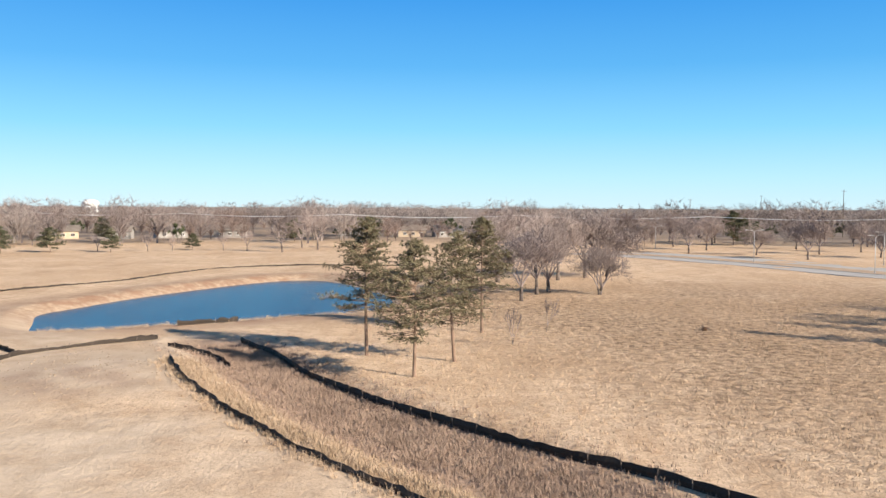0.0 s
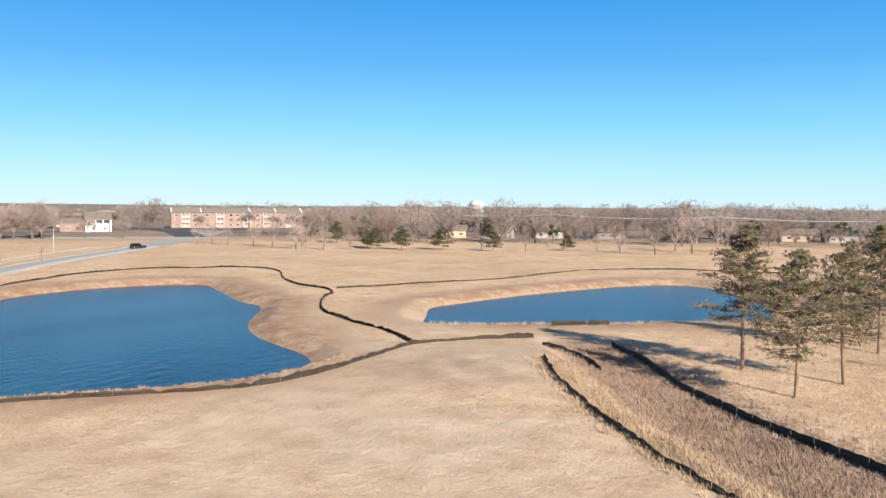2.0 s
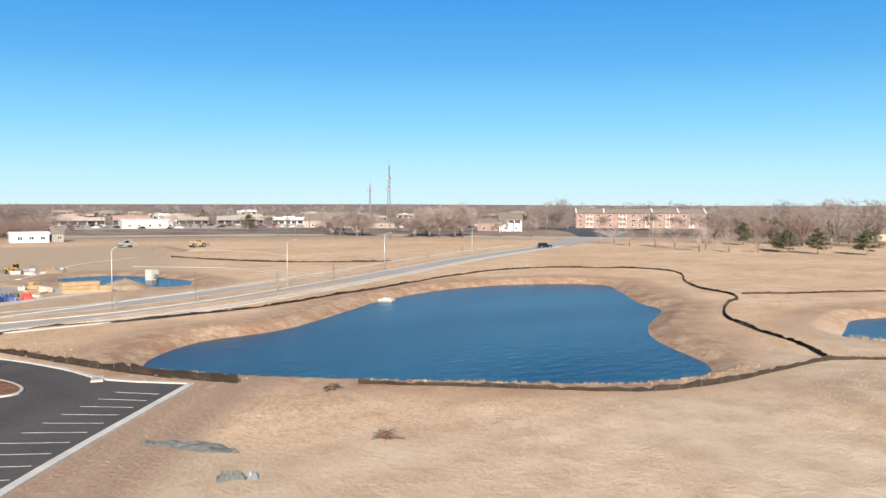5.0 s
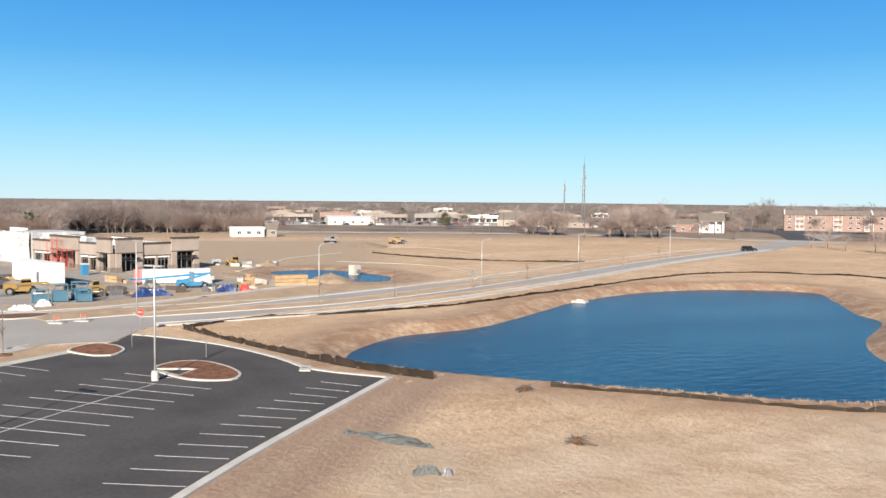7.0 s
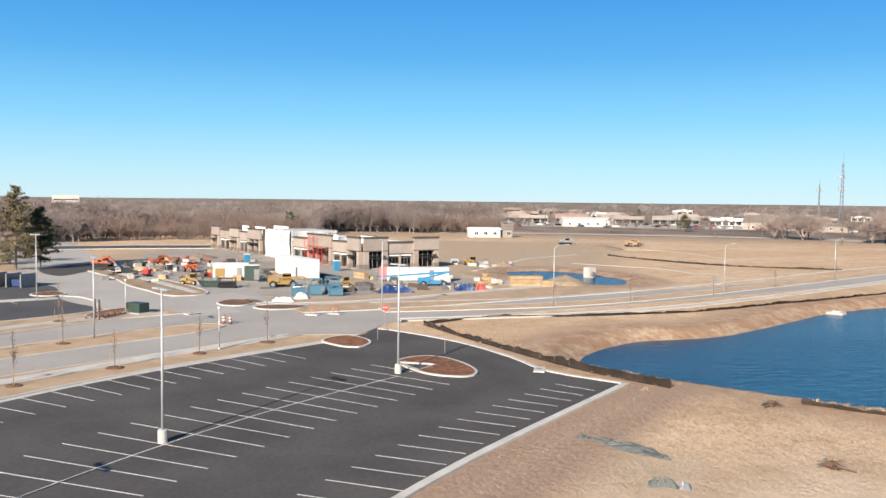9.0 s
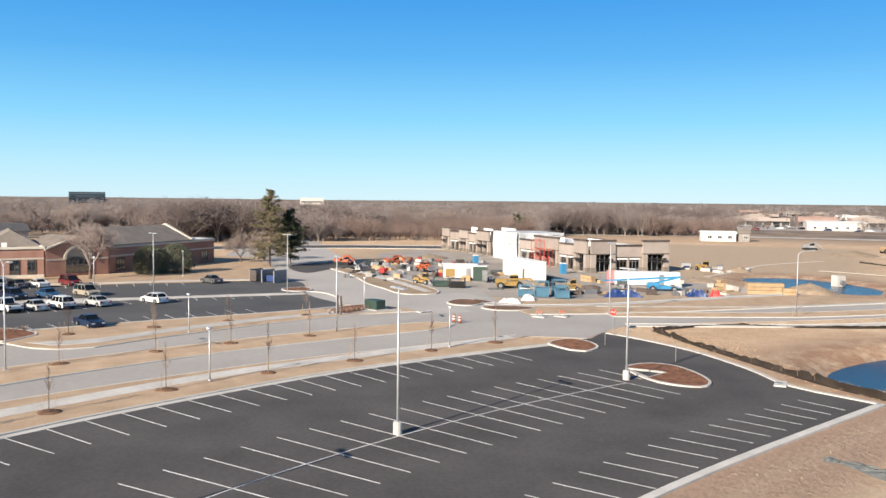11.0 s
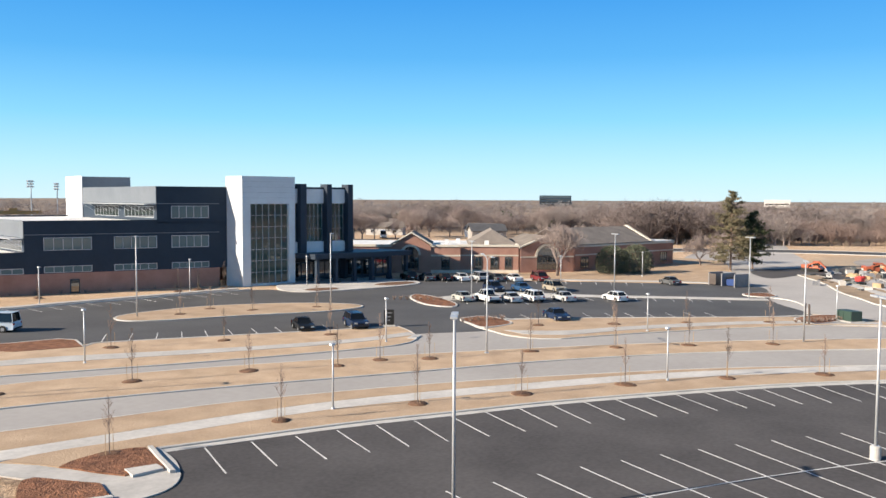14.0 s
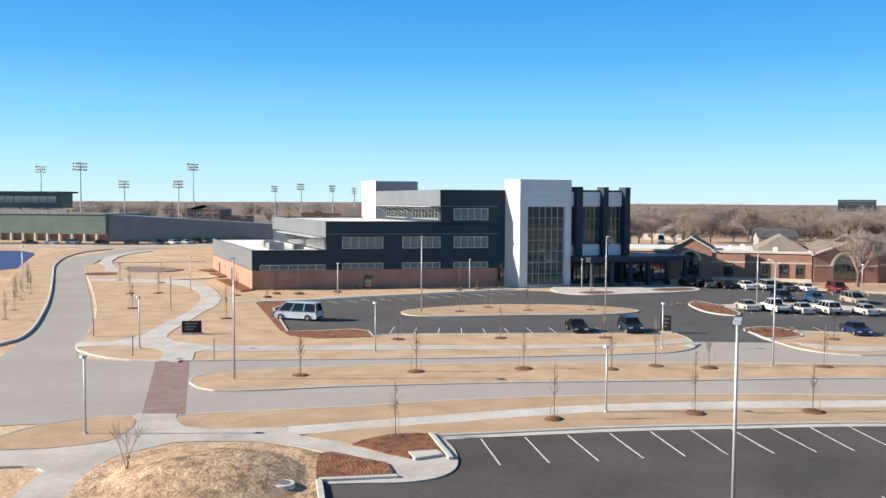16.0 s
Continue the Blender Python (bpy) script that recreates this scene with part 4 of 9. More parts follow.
stalls(spline([(-131, -92), (-142, -73.8), (-151.8, -54.8)]), 1.0, 2.75, 14, 5.0, -1, lot2, z=0.056)
stalls(spline([(-59, -114.4), (-75.7, -112.0), (-95, -108.3)]), 1.0, 2.75, 14, 5.0, -1, lot2, z=0.056)
oval = patch("lawn_island", spline([(-63.2, -93.6), (-66.5, -97.2), (-78.0, -96.0), (-88.5, -88.6), (-92.6, -81.0), (-90.6, -77.8), (-84.1, -79.2), (-76.0, -84.2), (-66.0, -89.5)], 1.2, True), 0.17, LAWN, "long oval island of dormant grass with kerb", "lawn island")
kerb("kerb", spline([(-63.2, -93.6), (-66.5, -97.2), (-78.0, -96.0), (-88.5, -88.6), (-92.6, -81.0), (-90.6, -77.8), (-84.1, -79.2), (-76.0, -84.2), (-66.0, -89.5)], 1.2, True), KERB, oval, closed=True, width=0.3, top=0.18)
island("planting_bed", spline([(-104.8, -79.7), (-108.2, -81.1), (-107.4, -77.3), (-104.8, -72.9), (-101.6, -69.0), (-98.9, -67.9), (-98.6, -71.5), (-101.2, -75.9)], 0.8, True), MULCH, "kerbed end island of red bark mulch among parked cars")
patch("sidewalk", spline([(-104, -75), (-108, -76.2), (-119.2, -71.6), (-124.6, -58.6), (-136.5, -34.6), (-134.6, -33.6), (-122.4, -57.0), (-113, -65.0)], 1.5, True), 0.15, WALKWAY, "raised concrete strip dividing two rows of stalls", "sidewalk")
patch("planting_bed", [(-52.4, -117.1), (-47.1, -101.4), (-43.7, -91.6), (-42.4, -86.2), (-43.9, -82.7), (-49.6, -79.9), (-50.5, -81.6), (-51.6, -84.2), (-50.9, -86.5), (-46.8, -87.9), (-43.9, -89.2), (-51.6, -109.0), (-57.0, -114.9)], 0.17, MULCH, "red bark mulch bed round the end bay of the lot", "planting bed")
patch("plaza", spline([(-100.5, -104.0), (-100.0, -98.0), (-104.5, -95.2), (-117.0, -91.4), (-124.0, -92.0), (-127.0, -99.0), (-124, -108), (-110, -112)], 1.2, True), 0.16, WALKWAY, "pale concrete entrance plaza under the clinic canopy", "plaza")
island("planting_bed", spline([(-101.8, -99.5), (-102.4, -96.8), (-106.5, -96.2), (-107.8, -98.0), (-105, -100.0)], 0.8, True), MULCH_DARK, "mulched bed in the clinic drop-off", 0.21)
island("planting_bed", spline([(-115, -95.2), (-117.6, -92.4), (-122.8, -92.2), (-123.4, -94.8), (-119, -96.6)], 0.8, True), MULCH_DARK, "mulched bed in the clinic drop-off", 0.21)
patch("verge", spline([(-143.5, -74.5), (-156.5, -46.5), (-168, -48.5), (-192, -56.5), (-214, -66), (-216, -84), (-172, -76), (-150, -86)], 2.0, True), 0.06, LAWN, "dormant lawn round the brick office", "lawn")
ribbon("sidewalk", spline([(-130.5, -98.5), (-143.6, -74), (-153.4, -55), (-156, -42)]), spline([(-132.3, -99.3), (-145.4, -74.8), (-155.2, -55.6), (-157.6, -42.4)]), 0.15, WALKWAY, "pale sidewalk along the head of the stalls", "sidewalk")

# divided road along the pond
PR_N = spline([(-107.5, 14.0), (-109.4, 29.6), (-112.3, 44.2), (-121.9, 66.2), (-142.8, 103), (-174.1, 155.6), (-208, 223)])
ribbon("sidewalk", offset(PR_N, -0.6), offset(PR_N, 1.0), 0.14, WALKWAY, "pale sidewalk along the pond road", "sidewalk")
med2 = patch("median", along(offset(PR_N, 8.0), 50) + along(offset(PR_N, 12.5), 50)[::-1], LAWN_Z, LAWN, "tan grass median of the pond road", "median")
kerb("kerb", along(offset(PR_N, 8.0), 50) + along(offset(PR_N, 12.5), 50)[::-1], KERB, med2, closed=True)
kerb("kerb", offset(PR_N, 1.6), KERB, med2)
kerb("kerb", offset(PR_N, 19.0), WALKWAY, med2, width=1.0)
# street beyond the field
FS = spline([(38, 262), (55.7, 243.3), (73.1, 214.2), (83.5, 188.5), (91.5, 174), (118, 140)])
ribbon("road", FS, offset(FS, 28), 0.05, CONCRETE, "pale divided street beyond the field", "road")
med3 = ribbon("median", offset(FS, 9), offset(FS, 17), 0.14, LAWN, "tan grass median of the street", "median")
kerb("kerb", offset(FS, 9), KERB, med3)
kerb("kerb", offset(FS, 17), KERB, med3)

GRAVEL = surface("pale gravel", (0.40, 0.345, 0.28), (0.60, 0.53, 0.44), 0.95, 0.4, 4.0, 0.3)
for line_pts, w in (([(-261, 107), (-255, 116.6), (-242.5, 119.6), (-230.4, 120.4), (-214, 118.6)], 2.4), ([(-203, 70), (-193.3, 79.3), (-184.1, 86.2), (-170.4, 87.4), (-160.4, 85.4), (-150, 80)], 2.6), ([(-182, 40), (-200, 52), (-218, 62), (-236, 82)], 2.0)):
    ln = spline(line_pts)
    ribbon("gravel_track", offset(ln, -w * 0.3), offset(ln, w * 0.3), 0.07, GRAVEL, "pale gravel strip across the graded field", "track")
WEST = spline([(-9, -93.4), (-15.4, -98.1), (-17.4, -100.2), (-20.7, -108.8), (-26.4, -129.5), (-31.5, -150.4), (-37.7, -177.6), (-44.6, -207.5), (-52.9, -234.3), (-63.3, -256.5), (-74, -266.8)])
west = patch("verge", WEST + offset(WEST, 7.0)[::-1], 0.24, LAWN, "dormant grass verge along the side road", "verge")
kerb("kerb", WEST, KERB, west, width=0.3, top=0.27)

# ---------------------------------------------------------------- trees
TIP = 0.022


def grow(b, p, d, length, r, level, rnd, fork=(2, 3), shrink=0.72, lift=0.12, sides=(6, 5, 4, 3, 3, 3), angle=0.55):
    """A limb that bends, tapers and forks, down to thin twigs."""
    n = 3 if level < 2 else 2
    pts = [p]
    for k in range(n):
        d = (d + Vector((rnd.uniform(-1, 1), rnd.uniform(-1, 1), rnd.uniform(-0.6, 1) + lift)) * 0.16).normalized()
        q = pts[-1] + d * (length / n)
        b.tube(pts[-1], q, max(TIP, r * (1 - 0.45 * k / n)), max(TIP, r * (1 - 0.45 * (k + 1) / n)), sides[min(level, 5)], False)
        pts.append(q)
    if level >= len(sides) - 1:
        return
    kids = rnd.randint(*fork)
    turn = rnd.uniform(0, 6.28)
    for k in range(kids + (2 if level > 1 else 1 if level else 0)):
        a = turn + k * 6.28 / (kids + 0.3) + rnd.uniform(-0.5, 0.5)
        side = d.orthogonal().normalized()
        side.rotate(Matrix.Rotation(a, 3, d))
        e = (d * math.cos(angle) + side * math.sin(angle) * rnd.uniform(0.7, 1.3) + Vector((0, 0, lift))).normalized()
        at = pts[-1] if k < kids else pts[-2]
        grow(b, at, e, length * shrink * rnd.uniform(0.75, 1.15), r * 0.55 * rnd.uniform(0.8, 1.1), level + 1, rnd, fork, shrink, lift, sides, angle)


def bare_tree_meshes(seed, height, stems=1, trunk=0.22, levels=6, angle=0.6, fork=(2, 3), lift=0.12, r=0.028):
    """Trunk and leafless crown of a deciduous tree, as two meshes."""
    rnd = random.Random(seed)
    t, c = Build(), Build()
    base = height * trunk
    for s in range(stems):
        lean = Vector((rnd.uniform(-1, 1), rnd.uniform(-1, 1), 0)) * (0.12 if stems == 1 else 0.42)
        top = Vector((0, 0, 0)) + (Vector((0, 0, 1)) + lean) * base
        t.tube((lean.x * 0.3, lean.y * 0.3, -0.1), top * 0.5, height * r, height * r * 0.82, 7)
        t.tube(top * 0.5, top, height * r * 0.82, height * r * 0.7, 7)
        n = rnd.randint(3, 5) if stems == 1 else 2
        for k in range(n):
            a = k * 6.28 / n + rnd.uniform(-0.4, 0.4)
            d = Vector((math.cos(a) * angle + lean.x, math.sin(a) * angle + lean.y, 1)).normalized()
            grow(c, top, d, height * 0.26 * rnd.uniform(0.85, 1.15), height * r * 0.5, 1, rnd, fork, 0.74, lift, (6, 5, 4, 3, 3, 3)[:levels], angle)
    z = max(v[2] for v in c.v)
    c.v = [(x, y, q * height / z) if q > base else (x, y, q) for x, y, q in c.v]
    return mesh("trunk", t.v, t.f, BARK, True), mesh("crown", c.v, c.f, TWIG)


def tree_thing(meshes, x, y, size, turn, label, name="bare_tree", category="tree", group="", z=None):
    ob = thing(name, label, category, spot(x, y, ground_z(x, y) if z is None else z, turn), group)
    ob.scale = (size, size, size)
    for nm, me in zip(("trunk", "crown"), meshes):
        o = new(nm, me)
        o.parent = ob
    return ob


OSIER = bare_tree_meshes(33, 9, 3, 0.16, 4, 0.35, r=0.010)
OAKS = [bare_tree_meshes(11, 12, 1, 0.18, 6, 0.78, (3, 3)), bare_tree_meshes(12, 12, 1, 0.2, 6, 0.68, (3, 3)), bare_tree_meshes(15, 12, 1, 0.16, 6, 0.85, (3, 3))]
SHRUB = [bare_tree_meshes(21, 9, 4, 0.14, 6, 0.7)]
ORCHARD = [bare_tree_meshes(31 + k, 7, 1, 0.22, 5, 0.75, (2, 3)) for k in range(3)]
for k, (x, y, h) in enumerate([(11.9, 130.3, 12.2), (15.3, 139.7, 12.4), (17.8, 144.5, 13.3), (28.8, 173.9, 15.2), (22.5, 168, 14.6), (34, 178, 14.2), (10.3, 162.4, 16.2), (20, 186, 14)]):
    tree_thing(OAKS[k % 3], x, y, h / 12, 77 * k, "large leafless tree with a broad grey-brown crown in the field", group="bare trees by the pines")
tree_thing(OSIER, -13.3, -47.4, 0.34, 20, "low leafless many-stemmed shrub on the mound", "bare_shrub", "shrub")
tree_thing(SHRUB[0], 25.7, 140.2, 1.0, 40, "leafless many-stemmed tree forking from the ground", group="bare trees by the pines")
for k, (x, y, h) in enumerate([(-49.9, 265.5, 9.2), (-41.3, 281.1, 11), (-48.5, 293.3, 8.8), (-30, 290, 9), (-172.9, 238.5, 7.8), (-159.8, 233.3, 7.4), (-208.8, 251, 6.6), (-212.3, 247, 5.6), (-196, 244, 5.6),
                              (-151, 236, 6.4), (-166, 246, 7.0), (-185, 244, 6.2), (-145, 243, 5), (-106, 262, 4.5), (-92, 266, 4.6), (-85, 268, 4.4), (-70, 272, 4.6), (-62, 270, 5.2)]):
    tree_thing(ORCHARD[k % 3], x, y, h / 5.6, 61 * k, "small leafless tree on the far side of the field", group="bare trees past the field")
for k, (x, y, h) in enumerate([(102.3, 239.5, 12), (96, 262, 11), (77, 268, 12.5), (90, 292, 13), (66, 290, 12), (84, 312, 14), (118, 268, 11.5), (128, 250, 11), (58, 318, 13.5), (72, 335, 14), (104, 330, 13), (124, 300, 12), (50, 300, 12.5), (40, 330, 14), (112, 352, 14), (138, 282, 11)]):
    tree_thing(OAKS[(k + 1) % 3], x, y, h / 12, 53 * k, "leafless park tree beyond the street", group="bare trees across the street")
for k, (x, y, h) in enumerate([(-298, 238.5, 15.6), (-312, 241.5, 15), (-302.6, 254.5, 17.8), (-331, 215.7, 13), (-336, 222, 12), (-341, 213, 13.4), (-326, 221, 12.4), (-289, 244, 12), (-347, 219, 12.5), (-284, 262, 9), (-270, 268, 8)]):
    tree_thing(OAKS[k % 3], x, y, h / 12, 91 * k, "tall leafless roadside tree", group="bare trees by the far junction")
for k, (x, y, h) in enumerate([(80, 112, 14), (66, 99, 12)]):
    tree_thing(ORCHARD[k % 3], x, y, h / 7, 31 * k, "leafless tree that throws a long shadow over the field", group="bare trees east of the field")
for k, (x, y) in enumerate([(-300, 234), (-308, 240), (-293, 243), (-316, 246), (-304, 229), (-310, 234), (-328, 214), (-334, 218), (-341, 209), (-346, 214)]):
    tree_thing(SHRUB[0], x, y, 1.1 + 0.08 * (k % 4), 70 * k, "dense leafless thicket tree beside the far road", group="bare trees by the far junction")
for k, (x, y, h) in enumerate([(-318, 372, 10), (-300, 392, 11), (-283, 410, 12), (-330, 356, 9), (-262, 420, 12), (-345, 345, 9), (-274, 380, 10), (-250, 396, 11), (-240, 372, 10)]):
    tree_thing(OAKS[k % 3], x, y, h / 12, 43 * k, "leafless tree before the brick apartments", group="bare trees by the apartments")
for x, y, s in ((7.1, 88.2, 4.2), (11.7, 98.0, 4.1)):
    tree_thing(bare_tree_meshes(int(x * 9), s, 2, 0.2, 4, 0.4, (2, 2), 0.25, 0.012), x, y, 1, 0, "slender leafless sapling in dry grass", "sapling", "sapling")
tree_thing(OAKS[1], -152.5, -79.0, 1.0, 20, "pale leafless ornamental tree before the brick office", "bare_tree")
for k in range(26):
    a, r = radians(205.5 + 25 * ((k * 0.618) % 1.0)), 262 + 150 * ((k * 0.377) % 1.0)
    tree_thing(OAKS[k % 3], r * math.cos(a), r * math.sin(a), 0.65 + 0.5 * ((k * 0.71) % 1.0), 67 * k, "leafless tree along the street behind the office", group="bare trees behind the office")
tree_thing(OAKS[0], -207, -62, 0.75, 140, "leafless tree on the office lawn", "bare_tree")
tree_thing(OAKS[2], -198, -65, 0.7, 10, "leafless tree on the office lawn", "bare_tree")


def clump(b, c, size, rnd, n=12, droop=0.1):
    """A tuft of needles."""
    for _ in range(n):
        d = Vector((rnd.gauss(0, 1), rnd.gauss(0, 1), rnd.gauss(0.15, 0.75))).normalized()
        q = c + d * size * rnd.uniform(0.5, 1.1) - Vector((0, 0, droop * size))
        w = d.orthogonal().normalized() * size * rnd.uniform(0.07, 0.15)
        w.rotate(Matrix.Rotation(rnd.uniform(0, 6.28), 3, d))
        k = len(b.v)
        b.v += [tuple(c - w), tuple(c + w), tuple(q)]
        b.f.append((k, k + 1, k + 2))


def pine(x, y, h, seed, clear=0.33, wide=0.27, label="", needles=None, limbs=84, tufts=38, name="pine_tree", size=0.31, conic=False, group=""):
    """A pine: bent trunk, bare lower limbs, and layered boughs of needle tufts."""
    rnd = random.Random(seed)
    t, l, c = Build(), Build(), Build()
    bend = Vector((rnd.uniform(-1, 1), rnd.uniform(-1, 1), 0)) * 0.35

    def axis(f):
        return Vector((bend.x * math.sin(f * 3), bend.y * math.sin(f * 2.2), h * f))

    for k in range(8):
        t.tube(axis(k / 8) + Vector((0, 0, -0.15 if not k else 0)), axis((k + 1) / 8), h * 0.0145 * (1.02 - k / 8), h * 0.0145 * (1.02 - (k + 1) / 8), 8, False)
    for k in range(limbs):
        f = clear + (0.985 - clear) * (k + rnd.random()) / limbs
        g = (f - clear) / (1 - clear)
        full = (1 - g) ** 0.9 if conic else min(1, 0.68 + 1.7 * g) * (1 - g ** 1.7) * 0.95 + 0.10
        ln = h * wide * full * rnd.uniform(0.72, 1.15)
        a = rnd.uniform(0, 6.28)
        d = Vector((math.cos(a), math.sin(a), rnd.uniform(-0.16, 0.16) + 0.38 * g))
        p, q = axis(f), axis(f) + d * ln
        mid = (p + q) / 2 + Vector((0, 0, -0.05 * ln))
        l.tube(p, mid, h * 0.0045, h * 0.003, 3, False)
        l.tube(mid, q, h * 0.003, 0.012, 3, False)
        bare = g < 0.1 and rnd.random() < 0.6 and not conic
        for j in range(0 if bare else int(tufts * (0.5 + 0.7 * full))):
            u = 1 - 0.72 * rnd.random() ** 1.4
            s = p.lerp(q, u) + Vector((rnd.gauss(0, 1), rnd.gauss(0, 1), rnd.gauss(0.12, 0.32))) * (0.17 * ln * u + 0.1)
            clump(c, s, size * rnd.uniform(0.6, 1.25), rnd, 9)
            if rnd.random() < 0.4:
                l.tube(p.lerp(q, u * 0.9), s, 0.02, 0.008, 3, False)
    ob = thing(name, label, "pine" if not conic else "evergreen", spot(x, y, ground_z(x, y)), group)
    part("trunk", t, PINEBARK, ob, smooth=True, fix=False)
    part("limb_work", l, PINEBARK, ob, "brown bare limbs", fix=False)["kind"] = "stuff"
    part("crown", c, needles or NEEDLE, ob, fix=False)
    return ob


pine(-7.4, 82.1, 13.3, 41, 0.33, 0.28, "tall pine with green needles and a bare lower trunk", group="pines beside the ditch")
pine(-2.5, 72.1, 11.6, 42, 0.28, 0.30, "sparse pine with many bare lower branches", limbs=92, tufts=27, group="pines beside the ditch")
pine(1.0, 79.3, 12.1, 43, 0.28, 0.27, "slim open-crowned pine in dry grass", limbs=80, tufts=28, group="pines beside the ditch")
pine(4.4, 97.7, 13.2, 44, 0.33, 0.27, "tall dark pine behind the others", group="pines beside the ditch")
for k, (x, y, h) in enumerate(((57, 85, 12.5), (66, 91, 13.5), (75, 99, 14))):
    pine(x, y, h, 47 + k, 0.2, 0.28, "pine east of the field with a long shadow", limbs=56, tufts=24, group="pines east of the field")
pine(-187.6, -55, 17.2, 45, 0.12, 0.27, "tall broad pine beside the lot entrance", limbs=96, tufts=24, size=0.62)
pine(-194, -52, 12.8, 46, 0.14, 0.30, "dark dense evergreen behind the tall pine", NEEDLE_DARK, 80, 20, size=0.68)
OLIVE = surface("dull olive needles", (0.055, 0.058, 0.034), (0.15, 0.145, 0.085), 0.85, 0.5, 3.0, 0.0, contrast=0.8)
far_ev = [pine(-138.9, 248.7, 6.9, 51, 0.16, 0.50, "broad dark pine past the field", OLIVE, 46, 30, "evergreen_tree", 0.5, False, "evergreens past the field"),
          pine(-129.5, 249.7, 7.8, 52, 0.2, 0.44, "broad dark pine past the field", OLIVE, 46, 30, "evergreen_tree", 0.5, False, "evergreens past the field")]
for k, (x, y, h) in enumerate([(-117.7, 256.1, 7.5), (-100.3, 257.4, 7.0), (-80.9, 275.8, 5.3), (-174.1, 281.6, 8.2), (-146, 256, 6), (-131, 330, 9), (-60, 345, 9), (-420, 205, 9), (112, 330, 13)]):
    o = copy_thing(far_ev[k % 2], spot(x, y, 0, 70 * k))
    s = h / (6.9, 7.8)[k % 2]
    o.scale = (s, s, s)


GREYGREEN = surface("grey-green juniper needles", (0.085, 0.095, 0.062), (0.20, 0.205, 0.135), 0.85, 0.5, 3.0, 0.0, contrast=0.8)


def bush(x, y, h, w, seed, label):
    """A dense evergreen shrub of needle tufts over bare stems."""
    rnd = random.Random(seed)
    s, c = Build(), Build()
    for k in range(9):
        a = k * 0.7
        s.tube((math.cos(a) * 0.3, math.sin(a) * 0.3, -0.1), (math.cos(a) * w * 0.3, math.sin(a) * w * 0.3, h * 0.7), 0.07, 0.02, 4, False)
    for k in range(1500):
        a, e = rnd.uniform(0, 6.28), rnd.uniform(0.02, 1)
        rr = math.sqrt(max(0, 1 - (2 * e - 0.75) ** 2 / 1.6)) * rnd.uniform(0.6, 1.05)
        clump(c, Vector((math.cos(a) * rr * w / 2, math.sin(a) * rr * w / 2, e * h * 0.95)), 0.42, rnd, 10)
    ob = thing("evergreen_bush", label, "bush", spot(x, y, 0.05), "bushes by the brick office")
    part("stems", s, BARK, ob, fix=False)
    part("foliage", c, GREYGREEN, ob, fix=False)


bush(-164.5, -72.6, 6.0, 6.6, 61, "large rounded evergreen bush on the office lawn")
bush(-168.6, -69.0, 6.1, 7.2, 62, "large grey-green evergreen bush on the office lawn")


# young street trees, each in a ring of mulch and held by two stakes
def sapling_meshes(seed, h):
    rnd = random.Random(seed)
    t, c = Build(), Build()
    t.tube((0, 0, -0.05), (0, 0, h * 0.4), 0.035, 0.028, 6, False)
    t.tube((0, 0, h * 0.4), (0.03, 0.02, h * 0.97), 0.028, 0.008, 5, False)
    for k in range(26):
        z = h * rnd.uniform(0.3, 0.92)
        a, ln = rnd.uniform(0, 6.28), h * 0.26 * (1.15 - z / h) * rnd.uniform(0.7, 1.3)
        p = Vector((0, 0, z))
        q = p + Vector((math.cos(a) * 0.55, math.sin(a) * 0.55, 1)).normalized() * ln
        c.tube(p, q, 0.014, 0.006, 3, False)
        for j in range(4):
            s = p.lerp(q, rnd.uniform(0.3, 0.95))
            c.tube(s, s + Vector((rnd.uniform(-0.6, 0.6), rnd.uniform(-0.6, 0.6), 0.8)) * ln * 0.4, 0.007, 0.004, 3, False)
    k = Build().tube((0, 0, -0.05), (0, 0, 1.5), 0.02, 0.018, 5)
    return mesh("trunk", t.v, t.f, BARK, True), mesh("crown", c.v, c.f, TWIG_RED), mesh("stake", k.v, k.f, LUMBER)


def mulch_mesh(seed):
    rnd = random.Random(seed)
    b, n = Build(), 16
    for r, z in ((1.0, -0.02), (0.85, 0.10), (0.5, 0.17), (0.12, 0.14)):
        b.v += [(math.cos(i * 6.283 / n) * r * rnd.uniform(0.9, 1.1), math.sin(i * 6.283 / n) * r * rnd.uniform(0.9, 1.1), z) for i in range(n)]
    for q in range(3):
        b.f += [(q * n + i, q * n + (i + 1) % n, (q + 1) * n + (i + 1) % n, (q + 1) * n + i) for i in range(n)]
    b.f.append(tuple(3 * n + i for i in range(n)))
    return mesh("mulch_ring", b.v, b.f, MULCH_DARK, True)


SAPLINGS = [sapling_meshes(71 + k, (4.0, 4.6, 3.7)[k]) for k in range(3)]
RING = mulch_mesh(5)
WALK_TREES = [(-40.9, -42.6), (-50.3, -37.9), (-57.7, -33.2), (-65.6, -27.9), (-73.2, -21.8), (-79.8, -15.3), (-86.3, -8.6), (-92.2, -2.2), (-29.4, -45.2)]
MED_TREES = [(-33.4, -66), (-42.5, -61.6), (-51.2, -57.1), (-57.5, -52.3), (-62, -51), (-65.3, -47.6), (-74.4, -41.7), (-81.7, -35.7), (-87.5, -30.0), (-93.5, -23.0)]
STRIP_TREES = [(-51, -77.2), (-60.7, -71.4), (-70.4, -65.0), (-90.6, -49.6), (-97, -42.6), (-103.4, -35.8), (-110, -27.5), (-71, -91.9), (-79.4, -87.4), (-87.1, -82.8), (-76.9, -93.0)]
